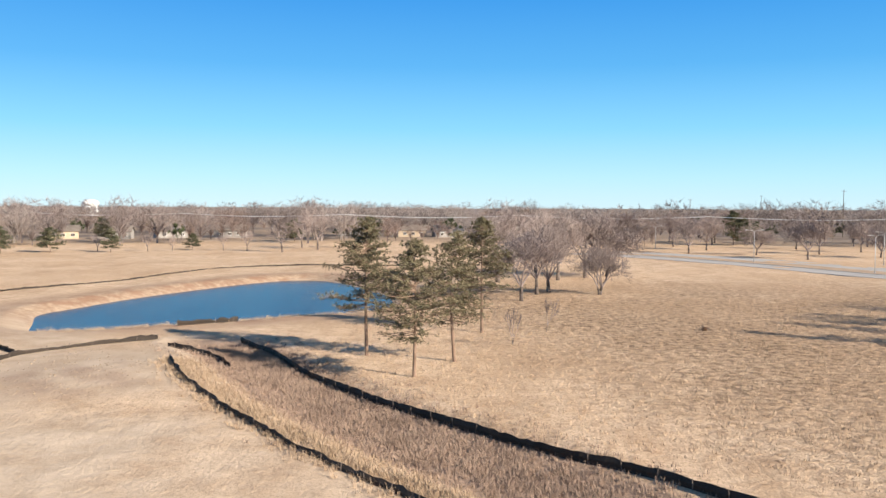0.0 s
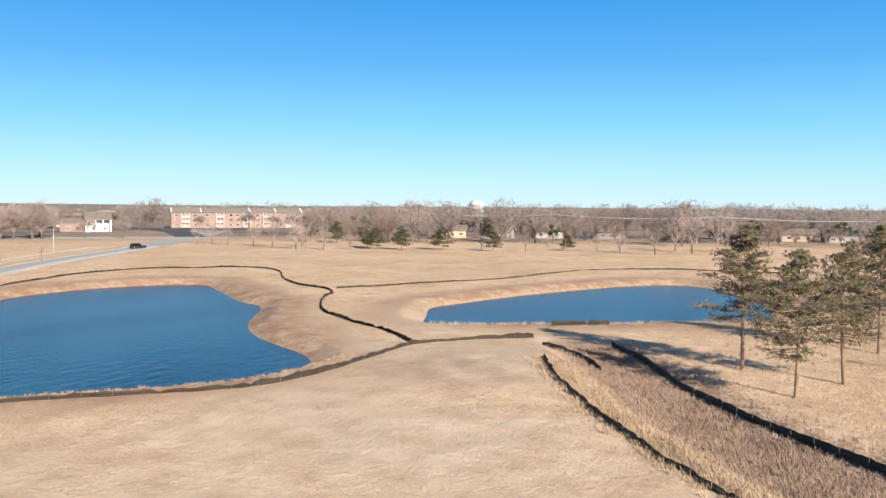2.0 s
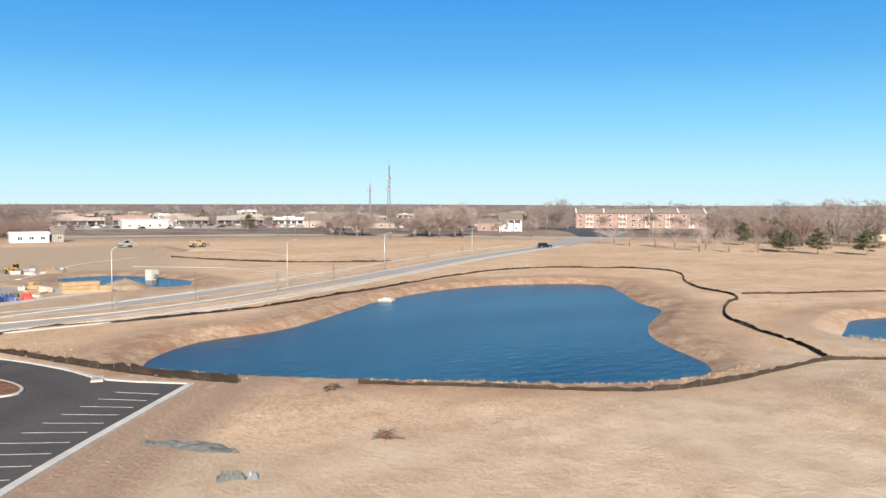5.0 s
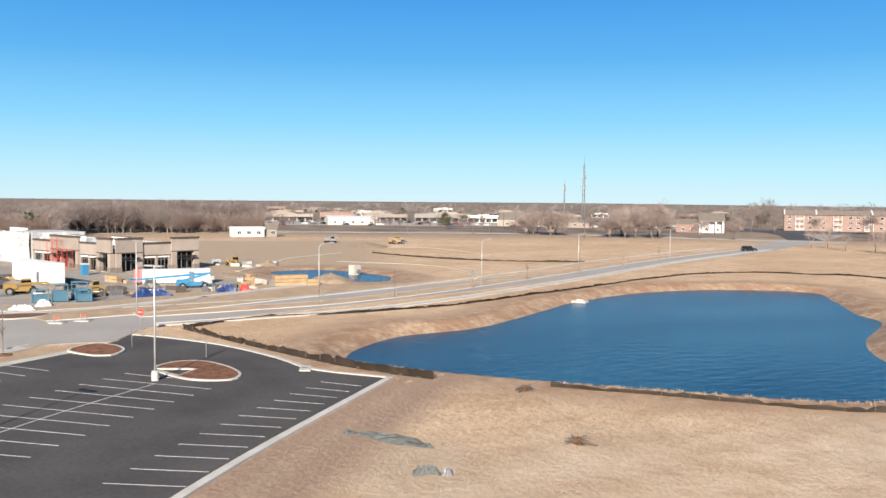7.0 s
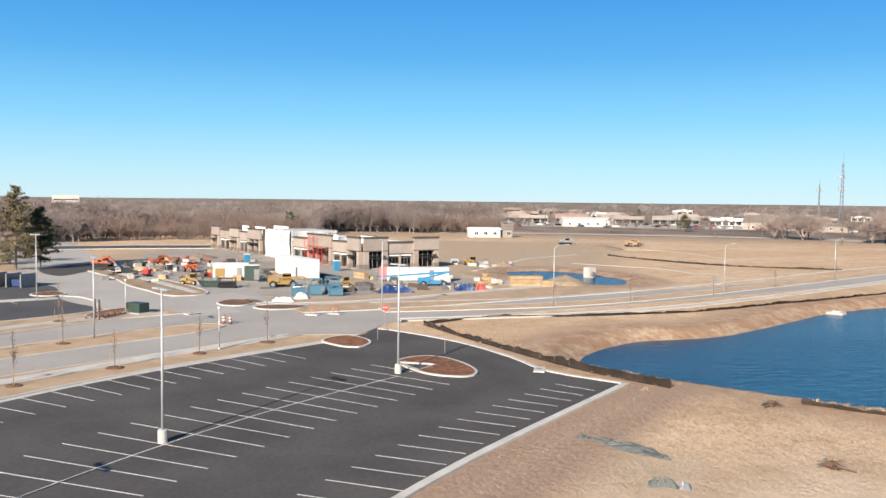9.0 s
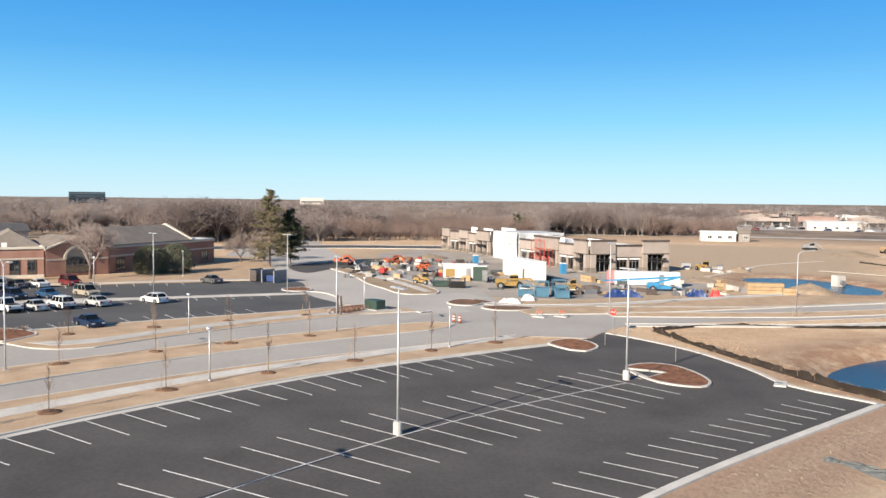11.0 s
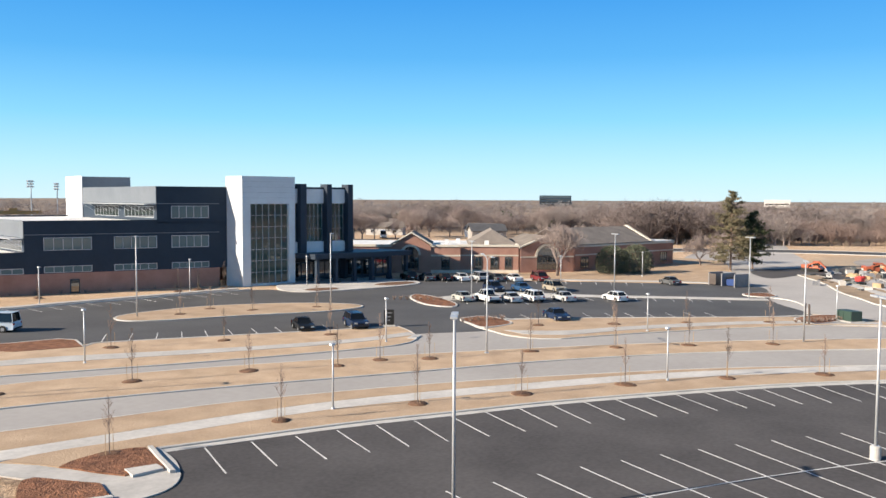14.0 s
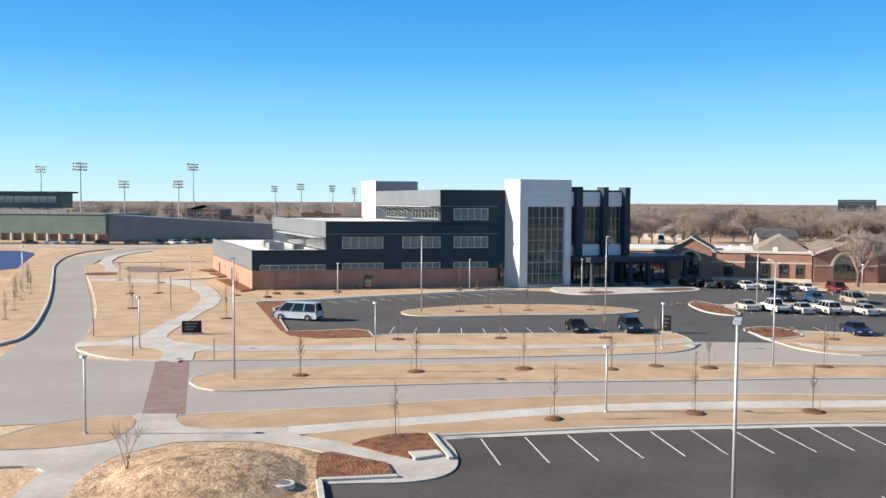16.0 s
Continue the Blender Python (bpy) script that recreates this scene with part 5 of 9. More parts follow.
FRONT_TREES = [(-60.5, -127), (-63.4, -124.8), (-70, -123.8), (-88.6, -114.9), (-96.2, -112.6), (-92.3, -114.4), (-57, -123)]
WEST_TREES = [(-40.8, -139), (-35.5, -120), (-44.8, -137.4), (-42.1, -103.1), (-25, -142.9), (-24.9, -138.5), (-21.8, -126.4), (-19.2, -117.5), (-27.8, -146.7), (-29.2, -156.2), (-31.5, -167.9), (-53.9, -127.3), (-50.9, -153.8), (-46.2, -163)]
POND_TREES = [(-119, 38), (-124, 52), (-132, 70), (-143, 88), (-154, 108), (-167, 130), (-180, 152)]
for k, (x, y) in enumerate(WALK_TREES + MED_TREES + STRIP_TREES + FRONT_TREES + WEST_TREES + POND_TREES):
    z = 0.13 if y < 0 else 0.14
    o = thing("young_tree", "staked young leafless street tree with a thin trunk", "young tree", spot(x, y, z, 47 * k), "young street trees")
    for nm, me in zip(("trunk", "crown"), SAPLINGS[k % 3]):
        new(nm, me).parent = o
    for s in (-1, 1):
        st = new("stake", SAPLINGS[k % 3][2])
        st.parent, st.location = o, (0.45 * s, 0.1 * s, 0)
    if y > 30:
        continue
    ring = tagged(new("mulch_ring", RING), "dark bark mulch ring round a young tree", "mulch ring", "mulch rings")
    ring.matrix_world = spot(x, y, z - 0.01, 33 * k)
    ring.scale = (0.70 + 0.09 * (k % 4), 0.68 + 0.1 * (k % 3), 0.85)


# far winter woods, from the edge of the fields to the horizon
def fuzzy(seed, knots=46, twigs=7, thick=0.009):
    """A leafless tree one metre high: trunk, boughs to knots within the crown, and twigs round each knot."""
    rnd = random.Random(seed)
    v, f = [(-0.018, 0, 0), (0.018, 0, 0), (0, 0, 0.55)], [(0, 1, 2)]

    def blade(p, q, w):
        d = (q - p).normalized()
        s = d.orthogonal().normalized() * w
        s.rotate(Matrix.Rotation(rnd.uniform(0, 6.28), 3, d))
        k = len(v)
        v.extend([tuple(p - s), tuple(p + s), tuple(q)])
        f.append((k, k + 1, k + 2))

    for _ in range(knots):
        a, e, r = rnd.uniform(0, 6.283), math.asin(rnd.uniform(-0.35, 1.0)), rnd.uniform(0.2, 1.0) ** 0.6
        c = Vector((math.cos(a) * math.cos(e) * 0.42 * r, math.sin(a) * math.cos(e) * 0.42 * r, 0.52 + math.sin(e) * 0.36 * r))
        blade(Vector((0, 0, rnd.uniform(0.12, 0.36))), c, 0.0055)
        for _ in range(twigs):
            d = (c - Vector((0, 0, 0.35))).normalized() * 0.5 + Vector((rnd.gauss(0, 1), rnd.gauss(0, 1), rnd.gauss(0.25, 0.8))).normalized()
            q = c + d.normalized() * rnd.uniform(0.05, 0.17)
            q.z = min(q.z, 1.0)
            blade(c + d * 0.01, q, thick * rnd.uniform(0.4, 1.2))
    return np.array(v), np.array(f)


def woods(name, spots, label, material, seed, shape=(78, 8, 0.0042)):
    kinds = [fuzzy(seed + k, *shape) for k in range(9)]
    V, F, base = [], [], 0
    rs = np.random.RandomState(seed)
    for x, y, h in spots:
        v, f = kinds[rs.randint(9)]
        a, w = rs.uniform(0, 6.28), h * rs.uniform(0.85, 1.35)
        V.append(np.stack([x + (v[:, 0] * math.cos(a) - v[:, 1] * math.sin(a)) * w, y + (v[:, 0] * math.sin(a) + v[:, 1] * math.cos(a)) * w, v[:, 2] * h], 1))
        F.append(f + base)
        base += len(v)
    ob = new(name, mesh(name, np.concatenate(V).tolist(), np.concatenate(F).tolist(), material))
    return tagged(ob, label, "woods", kind="stuff")


def open_land(x, y):
    """Where no far trees stand: the site, the roads, the town's yards and the sports ground."""
    a, r = math.degrees(math.atan2(y, x)) % 360, math.hypot(x, y)
    if 60 <= a < 76:
        return r < 350
    if a < 117:
        return r < 330
    if a < 128:
        return r < 330 or (a > 123.5 and r < 600)
    if a < 137:
        return r < 560
    if a < 166:
        return r < 650 or (r < 1000 and (x * 7 + y * 3) % 100 < 60)
    if a < 178:
        return r < 390
    if a < 204:
        return r < 330 - (a - 178) * 1.6
    if a < 232:
        return r < 385 or (r < 470 and (x * 5 + y * 9) % 100 < 55)
    if a < 240:
        return r < 330
    return r < 560


rs = np.random.RandomState(4)
GROVES = [[], [], [], []]
while sum(len(g) for g in GROVES) < 3700:
    a, r = rs.uniform(54, 268), 200 * math.exp(rs.uniform(0, 1) ** 1.1 * 2.75)
    x, y = r * math.cos(math.radians(a)), r * math.sin(math.radians(a))
    if open_land(x, y):
        continue
    stand = float(waves(np.array([x]), np.array([y]), 130, 21)[0])
    h = (10.8 + 6.0 * stand) * rs.uniform(0.62, 1.3) * (1.32 if a < 135 else 1.0)
    # trees past 800 m go to the haze-coloured grove
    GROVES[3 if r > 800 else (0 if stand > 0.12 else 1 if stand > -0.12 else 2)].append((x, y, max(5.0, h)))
while len(GROVES[0]) + len(GROVES[1]) + len(GROVES[2]) < 2700:
    a, r = rs.uniform(164, 228), rs.uniform(225, 480)
    x, y = r * math.cos(math.radians(a)), r * math.sin(math.radians(a))
    q = 1 - 75 / r
    if open_land(x, y) or not open_land(x * q, y * q):
        continue
    stand = float(waves(np.array([x]), np.array([y]), 130, 21)[0])
    GROVES[0 if stand > 0.12 else 1 if stand > -0.12 else 2].append((x, y, (9.5 + 9 * stand) * rs.uniform(0.6, 1.35)))
for k, (g, mt, lb) in enumerate(zip(GROVES, (TWIG_FAR, TWIG_FAR_PALE, TWIG_FAR_RED, TWIG_HAZE), ("dark grey-brown leafless winter woods", "pale grey leafless winter woods beyond the fields", "reddish-brown leafless winter scrub beyond the fields", "leafless woods stretching to the horizon, haze put into their colour"))):
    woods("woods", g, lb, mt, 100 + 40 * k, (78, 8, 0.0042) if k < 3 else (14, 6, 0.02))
rs = np.random.RandomState(14)
ever = []
while len(ever) < 70:
    a, r = rs.uniform(56, 240), rs.uniform(260, 700)
    x, y = r * math.cos(math.radians(a)), r * math.sin(math.radians(a))
    if not open_land(x, y):
        ever.append((x, y, rs.uniform(6, 11)))
woods("evergreens", ever, "scattered dark evergreens among the winter woods", NEEDLE_DARK, 300, (22, 16, 0.04))

# ---------------------------------------------------------------- buildings
class Plan:
    """A ground plan with its own axes: a along the front, b backwards, z up."""

    def __init__(self, origin, front, back=None):
        o, f = Vector((*origin, 0)), Vector((*front, 0)) - Vector((*origin, 0))
        self.o, self.u = o, f.normalized()
        if back:
            self.w = (Vector((*back, 0)) - o).normalized()
        else:
            self.w = Vector((-self.u.y, self.u.x, 0))
            if self.w.dot(o) < 0:
                self.w = -self.w

    def __call__(self, a, b, z):
        return self.o + self.u * a + self.w * b + Vector((0, 0, z))

    def box(self, bl, a0, a1, b0, b1, z0, z1):
        c = [self(a, b, z) for z in (z0, z1) for b in (b0, b1) for a in (a0, a1)]
        return bl.add(c, [(0, 2, 3, 1), (4, 5, 7, 6), (0, 1, 5, 4), (1, 3, 7, 5), (3, 2, 6, 7), (2, 0, 4, 6)])

    def gable(self, bl, a0, a1, b0, b1, z0, z1, across=True, over=0.4, thick=0.22):
        """A pitched roof; its ridge runs backwards where across is true, else along the front."""
        if across:
            m = (a0 + a1) / 2
            for s, e in ((a0 - over, m), (a1 + over, m)):
                c = [self(a, b, z + t) for t in (0, thick) for b in (b0 - over, b1) for a, z in ((s, z0), (e, z1))]
                bl.add(c, [(0, 2, 3, 1), (4, 5, 7, 6), (0, 1, 5, 4), (1, 3, 7, 5), (3, 2, 6, 7), (2, 0, 4, 6)])
        else:
            m = (b0 + b1) / 2
            for s, e in ((b0 - over, m), (b1 + over, m)):
                c = [self(a, b, z + t) for t in (0, thick) for a in (a0 - over, a1 + over) for b, z in ((s, z0), (e, z1))]
                bl.add(c, [(0, 2, 3, 1), (4, 5, 7, 6), (0, 1, 5, 4), (1, 3, 7, 5), (3, 2, 6, 7), (2, 0, 4, 6)])
        return bl

    def side_gable(self, bl, a0, a1, b0, b1, z0, z1):
        """A triangular end wall that looks along the front."""
        c = [self(a, b, z) for a in (a0, a1) for b, z in ((b0, z0), (b1, z0), ((b0 + b1) / 2, z1))]
        return bl.add(c, [(0, 1, 2), (5, 4, 3), (0, 3, 4, 1), (1, 4, 5, 2), (2, 5, 3, 0)])

    def hip(self, bl, a0, a1, b0, b1, z0, z1, over=0.5):
        k = min(a1 - a0, b1 - b0) / 2
        a0, a1, b0, b1 = a0 - over, a1 + over, b0 - over, b1 + over
        if a1 - a0 >= b1 - b0:
            r = [(a0 + k, (b0 + b1) / 2), (a1 - k, (b0 + b1) / 2)]
            f = [(0, 1, 5, 4), (1, 2, 5), (2, 3, 4, 5), (3, 0, 4)]
        else:
            r = [((a0 + a1) / 2, b0 + k), ((a0 + a1) / 2, b1 - k)]
            f = [(0, 1, 4), (1, 2, 5, 4), (2, 3, 5), (3, 0, 4, 5)]
        return bl.add([self(a, b, z0) for a, b in ((a0, b0), (a1, b0), (a1, b1), (a0, b1))] + [self(a, b, z1) for a, b in r], f + [(3, 2, 1, 0)])


def window(p, parent, a0, a1, z0, z1, cols, rows, b=0.0, frame_mat=None, glass_mat=None, bar=0.09, out=0.10, flip=False, name="window"):
    """A framed window standing proud of a wall at depth b: frame, mullions, and a pane to each light. flip: in a side wall, a runs backwards."""
    fm, gm = frame_mat or SILVER, glass_mat or GLASS

    def cell(bl, s0, s1, t0, t1, y0, y1):
        if flip:
            p.box(bl, b - y1, b - y0, s0, s1, t0, t1)
        else:
            p.box(bl, s0, s1, b + y0, b + y1, t0, t1)

    f = Build()
    for k in range(cols + 1):
        s = a0 + (a1 - a0) * k / cols
        if rows == 1 or k in (0, cols):
            cell(f, s - bar / 2, s + bar / 2, z0 - bar / 2, z1 + bar / 2, -out, 0.02)
    for k in range(rows + 1):
        t = z0 + (z1 - z0) * k / rows
        if rows == 1 or k in (0, rows):
            cell(f, a0 - bar / 2, a1 + bar / 2, t - bar / 2, t + bar / 2, -out * 0.92, 0.02)
    w = part(name, f, fm, parent)
    if rows > 1:
        for k in range(1, cols):
            s = a0 + (a1 - a0) * k / cols
            m = Build()
            cell(m, s - bar / 2, s + bar / 2, z0 + bar / 2, z1 - bar / 2, -out, 0.02)
            part("mullion", m, fm, w)
        for k in range(1, rows):
            t = z0 + (z1 - z0) * k / rows
            m = Build()
            cell(m, a0 + bar / 2, a1 - bar / 2, t - bar / 2, t + bar / 2, -out * 0.92, 0.02)
            part("transom", m, fm, w)
    for k in range(cols):
        for q in range(rows):
            s, t = a0 + (a1 - a0) * k / cols, z0 + (z1 - z0) * q / rows
            cell_b = Build()
            cell(cell_b, s + bar / 2, s + (a1 - a0) / cols - bar / 2, t + bar / 2, t + (z1 - z0) / rows - bar / 2, -out * 0.45, 0.015)
            part("pane", cell_b, gm, w)
    return w


def at_origin(name, label, category, p, group=""):
    ob = new(name)
    return tagged(ob, label, category, group)


# three-storey clinic with a bright corner tower
C = Plan((-59.9, -134.8), (-100.1, -116.5), (-71.2, -181.0))
clinic = at_origin("clinic_building", "stepped clinic in dark metal and red brick with silver tower", "building", C)
part("brick_base", C.box(C.box(Build(), -0.06, 43, -0.06, 46, -0.2, 3.25), 12.4, 50, 10, 46, 0, 3.0), BRICK, clinic, "red brick base wall")
part("wall", C.box(Build(), 0, 12.45, 0, 46, 3.25, 6.4), NAVY, clinic, "dark blue-grey metal wall of the lowest wing")
part("wall", C.box(Build(), 12.4, 46, 0, 44, 3.25, 11.3), NAVY, clinic)
part("wall", C.box(Build(), 32.5, 50, 0, 36, 11.0, 16.9), NAVY, clinic)
# white sheet added to the tower's side: its sunlight as colour
part("corner_panel", C.box(Build(), 32.26, 32.42, 35.5, 45, 11.0, 19.5), WHITE, clinic, "stair tower side sheeted white for the sun on it")
part("stair_tower", C.box(Build(), 32.44, 41.5, 35.5, 45, 3.2, 19.4), SILVER, clinic, "grey metal stair tower at the back")
for a0, a1, b1, z in ((0, 12.45, 46, 6.4), (12.4, 46, 44, 11.3), (32.5, 50, 36, 16.9)):
    rim = Build()
    C.box(rim, a0 - 0.04, a1, -0.04, 0.35, z, z + 0.32)
    C.box(rim, a0 - 0.04, a0 + 0.35, 0.35, b1, z, z + 0.32)
    C.box(rim, a0 + 0.35, a1, b1 - 0.35, b1, z, z + 0.32)
    part("parapet", rim, NAVY, clinic)
    part("roof", C.box(Build(), a0 + 0.35, a1, 0.35, b1 - 0.35, z - 0.1, z + 0.06), ROOF_WHITE, clinic, "white membrane flat roof")
for a, b0, b1, z0, z1 in ((0, 0.0, 46, 3.4, 6.73), (12.4, 0.0, 44, 8.95, 11.63), (32.5, 0.0, 35.5, 14.35, 17.23)):
    part("side_panel", C.box(Build(), a - 0.10, a, b0, b1, z0, z1), SILVER, clinic, "silver corrugated metal side panels")
for z in (9.35, 14.25):
    part("reveal", C.box(Build(), 12.4 if z < 10 else 32.5, 43, -0.07, 0, z, z + 0.12), SILVER, clinic)
for a, b0, b1, z in ((12.4, 0.6, 30, 8.75), (32.5, 0.6, 30, 14.15)):
    aw = C.box(Build(), a - 2.0, a - 0.1, b0 - 0.6, b1 + 1.0, z, z + 0.12)
    for k in range(9):
        s = b0 + (b1 - b0) * k / 8
        aw.tube(C(a - 2.0, s, z), C(a - 0.1, s, z - 1.2), 0.035, 0.035, 4)
    part("awning", aw, GALV, clinic, "pale metal sunshade on slanted struts")
for a, z0, z1, cols in ((12.4, 6.85, 8.5, 8), (32.5, 11.95, 13.8, 8)):
    for b0, b1 in ((1.2, 14), (17, 29)):
        window(C, clinic, b0, b1, z0, z1, cols, 1, a - 0.0, GALV, flip=True)
for a0, a1, z0, z1, cols in ((15.2, 22.2, 6.95, 8.9, 5), (25.7, 32.4, 6.95, 8.9, 5), (34.9, 41.1, 6.95, 8.9, 5), (34.9, 41.1, 11.9, 13.9, 5),
                             (1.3, 12.2, 3.35, 4.15, 7), (15.2, 22.2, 3.4, 4.35, 5), (25.7, 32.4, 3.4, 4.35, 5), (34.9, 41.1, 3.4, 4.35, 5)):
    window(C, clinic, a0, a1, z0, z1, cols, 1, frame_mat=GALV, glass_mat=TEAL_GLASS)
for b in (20, 36):
    dr = part("door", C.box(Build(), -0.14, -0.05, b, b + 1.1, 0, 2.15), NAVY, clinic)
    part("door_frame", C.box(C.box(C.box(Build(), -0.16, -0.04, b - 0.1, b, 0, 2.25), -0.16, -0.04, b + 1.1, b + 1.2, 0, 2.25), -0.16, -0.04, b, b + 1.1, 2.15, 2.25), SILVER, dr)
dr = part("door", C.box(Build(), 19.0, 20.2, -0.14, -0.05, 0, 2.15), GLASS, clinic)
part("door_frame", C.box(C.box(C.box(Build(), 18.9, 19, -0.18, -0.04, 0, 2.25), 20.2, 20.3, -0.18, -0.04, 0, 2.25), 19, 20.2, -0.18, -0.04, 2.15, 2.25), NAVY, dr)
for a, b, w, d, h in ((4, 6, 2.6, 2.0, 1.2), (4.5, 10.5, 1.6, 1.6, 1.0), (8.5, 7, 1.8, 1.4, 0.9), (5, 16, 2.2, 2.0, 1.1)):
    u = C.box(Build(), a, a + w, b, b + d, 6.45, 6.45 + h)
    C.box(u, a + 0.2, a + w - 0.2, b + 0.2, b + d - 0.2, 6.45 + h, 6.55 + h)
    part("roof_unit", u, STEEL, clinic, "grey rooftop air unit")

T = Plan((-100.1, -112.3), (-109.8, -109.6), (-100.3, -118))
for nm, a0, a1, z0, z1 in (("tower_pier", 0, 1.55, 0, 19.1), ("tower_pier", 9.05, 10.25, 0, 19.1), ("tower_head", 1.55, 9.05, 14.35, 19.1), ("tower_sill", 1.55, 9.05, 0, 0.35)):
    part(nm, T.box(Build(), a0, a1, 0, 4.3, z0, z1), TOWER, clinic, "tall silver panel tower framing a glass wall")
for k in range(1, 5):
    part("panel_joint", T.box(T.box(Build(), -0.012, 10.26, -0.012, 0, 14.4 + k * 0.94, 14.42 + k * 0.94), -0.012, 0, -0.01, 5.5, 14.4 + k * 0.94, 14.42 + k * 0.94), STEEL, clinic)
# gloom of the tower room is put into the wall colour
part("tower_back", T.box(Build(), 1.5, 9.1, 3.2, 4, 0, 14.4), ROOF_DARK, clinic, "backing wall behind the glass, coloured dark as an unlit room")
window(T, clinic, 1.62, 9.0, 0.4, 14.3, 6, 7, 0.55, GALV, CURTAIN, 0.07, 0.2, name="curtain_wall")
part("wing", T.box(T.box(T.box(Build(), 10.25, 22.2, 0.6, 16, 5.4, 7.4), 10.25, 22.2, 0.6, 1.6, 14.4, 17.0), 10.25, 22.2, 1.3, 15.5, 7.4, 15.6), TOWER, clinic, "silver panel wing beside the tower")
part("wing_base", T.box(Build(), 10.25, 22.2, 3.6, 16, 0, 5.4), NAVY, clinic, "dark recessed wall under the canopy")
part("wing_roof", T.box(T.box(Build(), 10.25, 22.2, 0.6, 0.9, 17.0, 17.35), 21.9, 22.2, 1.6, 15.5, 15.6, 15.8), NAVY, clinic)
for a0, a1 in ((11.2, 12.4), (16.7, 17.75), (21.3, 22.4)):
    part("pier", T.box(Build(), a0, a1, -0.3, 1.4, 5.2, 17.9), NAVY, clinic, "dark blue full-height metal pier")
for a0, a1, cols in ((10.3, 11.2, 1), (12.4, 16.7, 5), (17.75, 21.3, 4)):
    window(T, clinic, a0, a1, 7.45, 14.35, cols, 3, 1.2, GALV, CURTAIN, 0.06, 0.2, name="curtain_wall")
part("side_wall", T.box(Build(), 22.2, 22.4, 1.4, 15.5, 0, 15.8), NAVY, clinic)
can = T.box(Build(), 10.3, 31.5, -5.0, 3.0, 4.55, 5.05)
T.box(can, 10.2, 31.6, -5.1, 3.0, 5.05, 5.45)
part("canopy", can, NAVY, clinic, "dark flat entrance canopy")
for k in range(6):
    a = 11.2 + k * 3.95
    col = T.box(Build(), a - 0.28, a + 0.28, -4.6, -4.0, 0, 4.6)
    T.box(col, a - 0.36, a + 0.36, -4.7, -3.9, 0, 0.8)
    part("column", col, NAVY, clinic)
part("lobby", T.box(T.box(Build(), 10.3, 34, 3.0, 14, 0, 0.5), 22.0, 34, 3.0, 14, 3.6, 5.1), NAVY, clinic)
window(T, clinic, 10.4, 33.9, 0.5, 3.55, 14, 1, 3.0, NAVY, GLASS, 0.14, 0.2, name="storefront")
# lobby gloom likewise comes from this box's dark colour
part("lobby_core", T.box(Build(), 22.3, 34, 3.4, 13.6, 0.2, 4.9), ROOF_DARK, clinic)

# low brick office with gables and arched windows
B1 = Plan((-133.4, -118.8), (-154.0, -88.8))
office = at_origin("brick_office", "low red brick office with stone bands and arched gables", "building", B1)
part("wall", B1.box(Build(), -4, 24.3, -1.2, 24, -0.1, 5.4), BRICK, office)
part("wall", B1.box(Build(), 24.3, 36.4, 0.0, 24, -0.1, 5.4), BRICK, office)
part("cornice", B1.box(Build(), -4, 24.5, -1.4, -0.9, 5.4, 5.85), STONE, office, "pale stone cornice")
part("cornice", B1.box(B1.box(Build(), 24.5, 36.6, -0.2, 0.3, 5.4, 5.85), 36.1, 36.6, 0.3, 24, 5.4, 5.85), STONE, office, "pale stone cornice")
part("roof", B1.box(B1.box(Build(), -4, 24.3, -0.9, 24, 5.3, 5.5), 24.3, 36.1, 0.3, 24, 5.3, 5.5), ROOF_WHITE, office, "white flat roof")
for a0, a1, y in ((-4, 24.35, -1.26), (24.3, 36.45, -0.06)):
    for z0, z1 in ((3.45, 3.75), (0, 0.6)):
        part("stone_band", B1.box(Build(), a0, a1, y, y + 0.06, z0, z1), STONE, office)


def arch(p, parent, a, half, spring, b=0.0, wall_mat=None):
    """A stone arch over a glazed opening."""
    st, gl = Build(), Build()
    n = 14
    for k in range(n):
        t0, t1 = math.pi * k / n, math.pi * (k + 1) / n
        ring = []
        for y in (-0.22, 0.02):
            for t in (t0, t1):
                for r in (half, half + 0.45):
                    ring.append(p(a - math.cos(t) * r, b + y, spring + math.sin(t) * r))
        st.add(ring, [(0, 1, 3, 2), (4, 6, 7, 5), (0, 2, 6, 4), (1, 5, 7, 3), (0, 4, 5, 1), (2, 3, 7, 6)])
        gl.add([p(a, b - 0.05, spring), p(a - math.cos(t0) * half, b - 0.05, spring + math.sin(t0) * half), p(a - math.cos(t1) * half, b - 0.05, spring + math.sin(t1) * half)], [(0, 1, 2)])
    part("arch", st, STONE, parent, "pale stone arch")
    part("fanlight", gl, GLASS, parent, fix=False)
    window(p, parent, a - half, a + half, 0.6, spring, 4, 2, b, STUCCO_DARK, bar=0.10)


def gable_front(p, parent, a0, a1, b0, b1, z0, z1):
    w = Build()
    m = (a0 + a1) / 2
    c = [p(a, b, z) for b in (b0, b1) for a, z in ((a0, 0), (a1, 0), (a1, z0), (m, z1), (a0, z0))]
    w.add(c, [(0, 1, 2, 3, 4), (9, 8, 7, 6, 5), (0, 5, 6, 1), (1, 6, 7, 2), (2, 7, 8, 3), (3, 8, 9, 4), (4, 9, 5, 0)])
    part("gable", w, BRICK, parent, "red brick gable")
    part("roof", p.gable(Build(), a0, a1, b0 + 0.3, b1, z0 + 0.05, z1 + 0.05, over=0.25), SHINGLE, parent, "shingle gable roof")
    part("coping", p.gable(Build(), a0, a1, b0 - 0.02, b0 + 0.34, z0 + 0.1, z1 + 0.1, over=0.35, thick=0.3), STONE, parent, "pale stone gable coping")


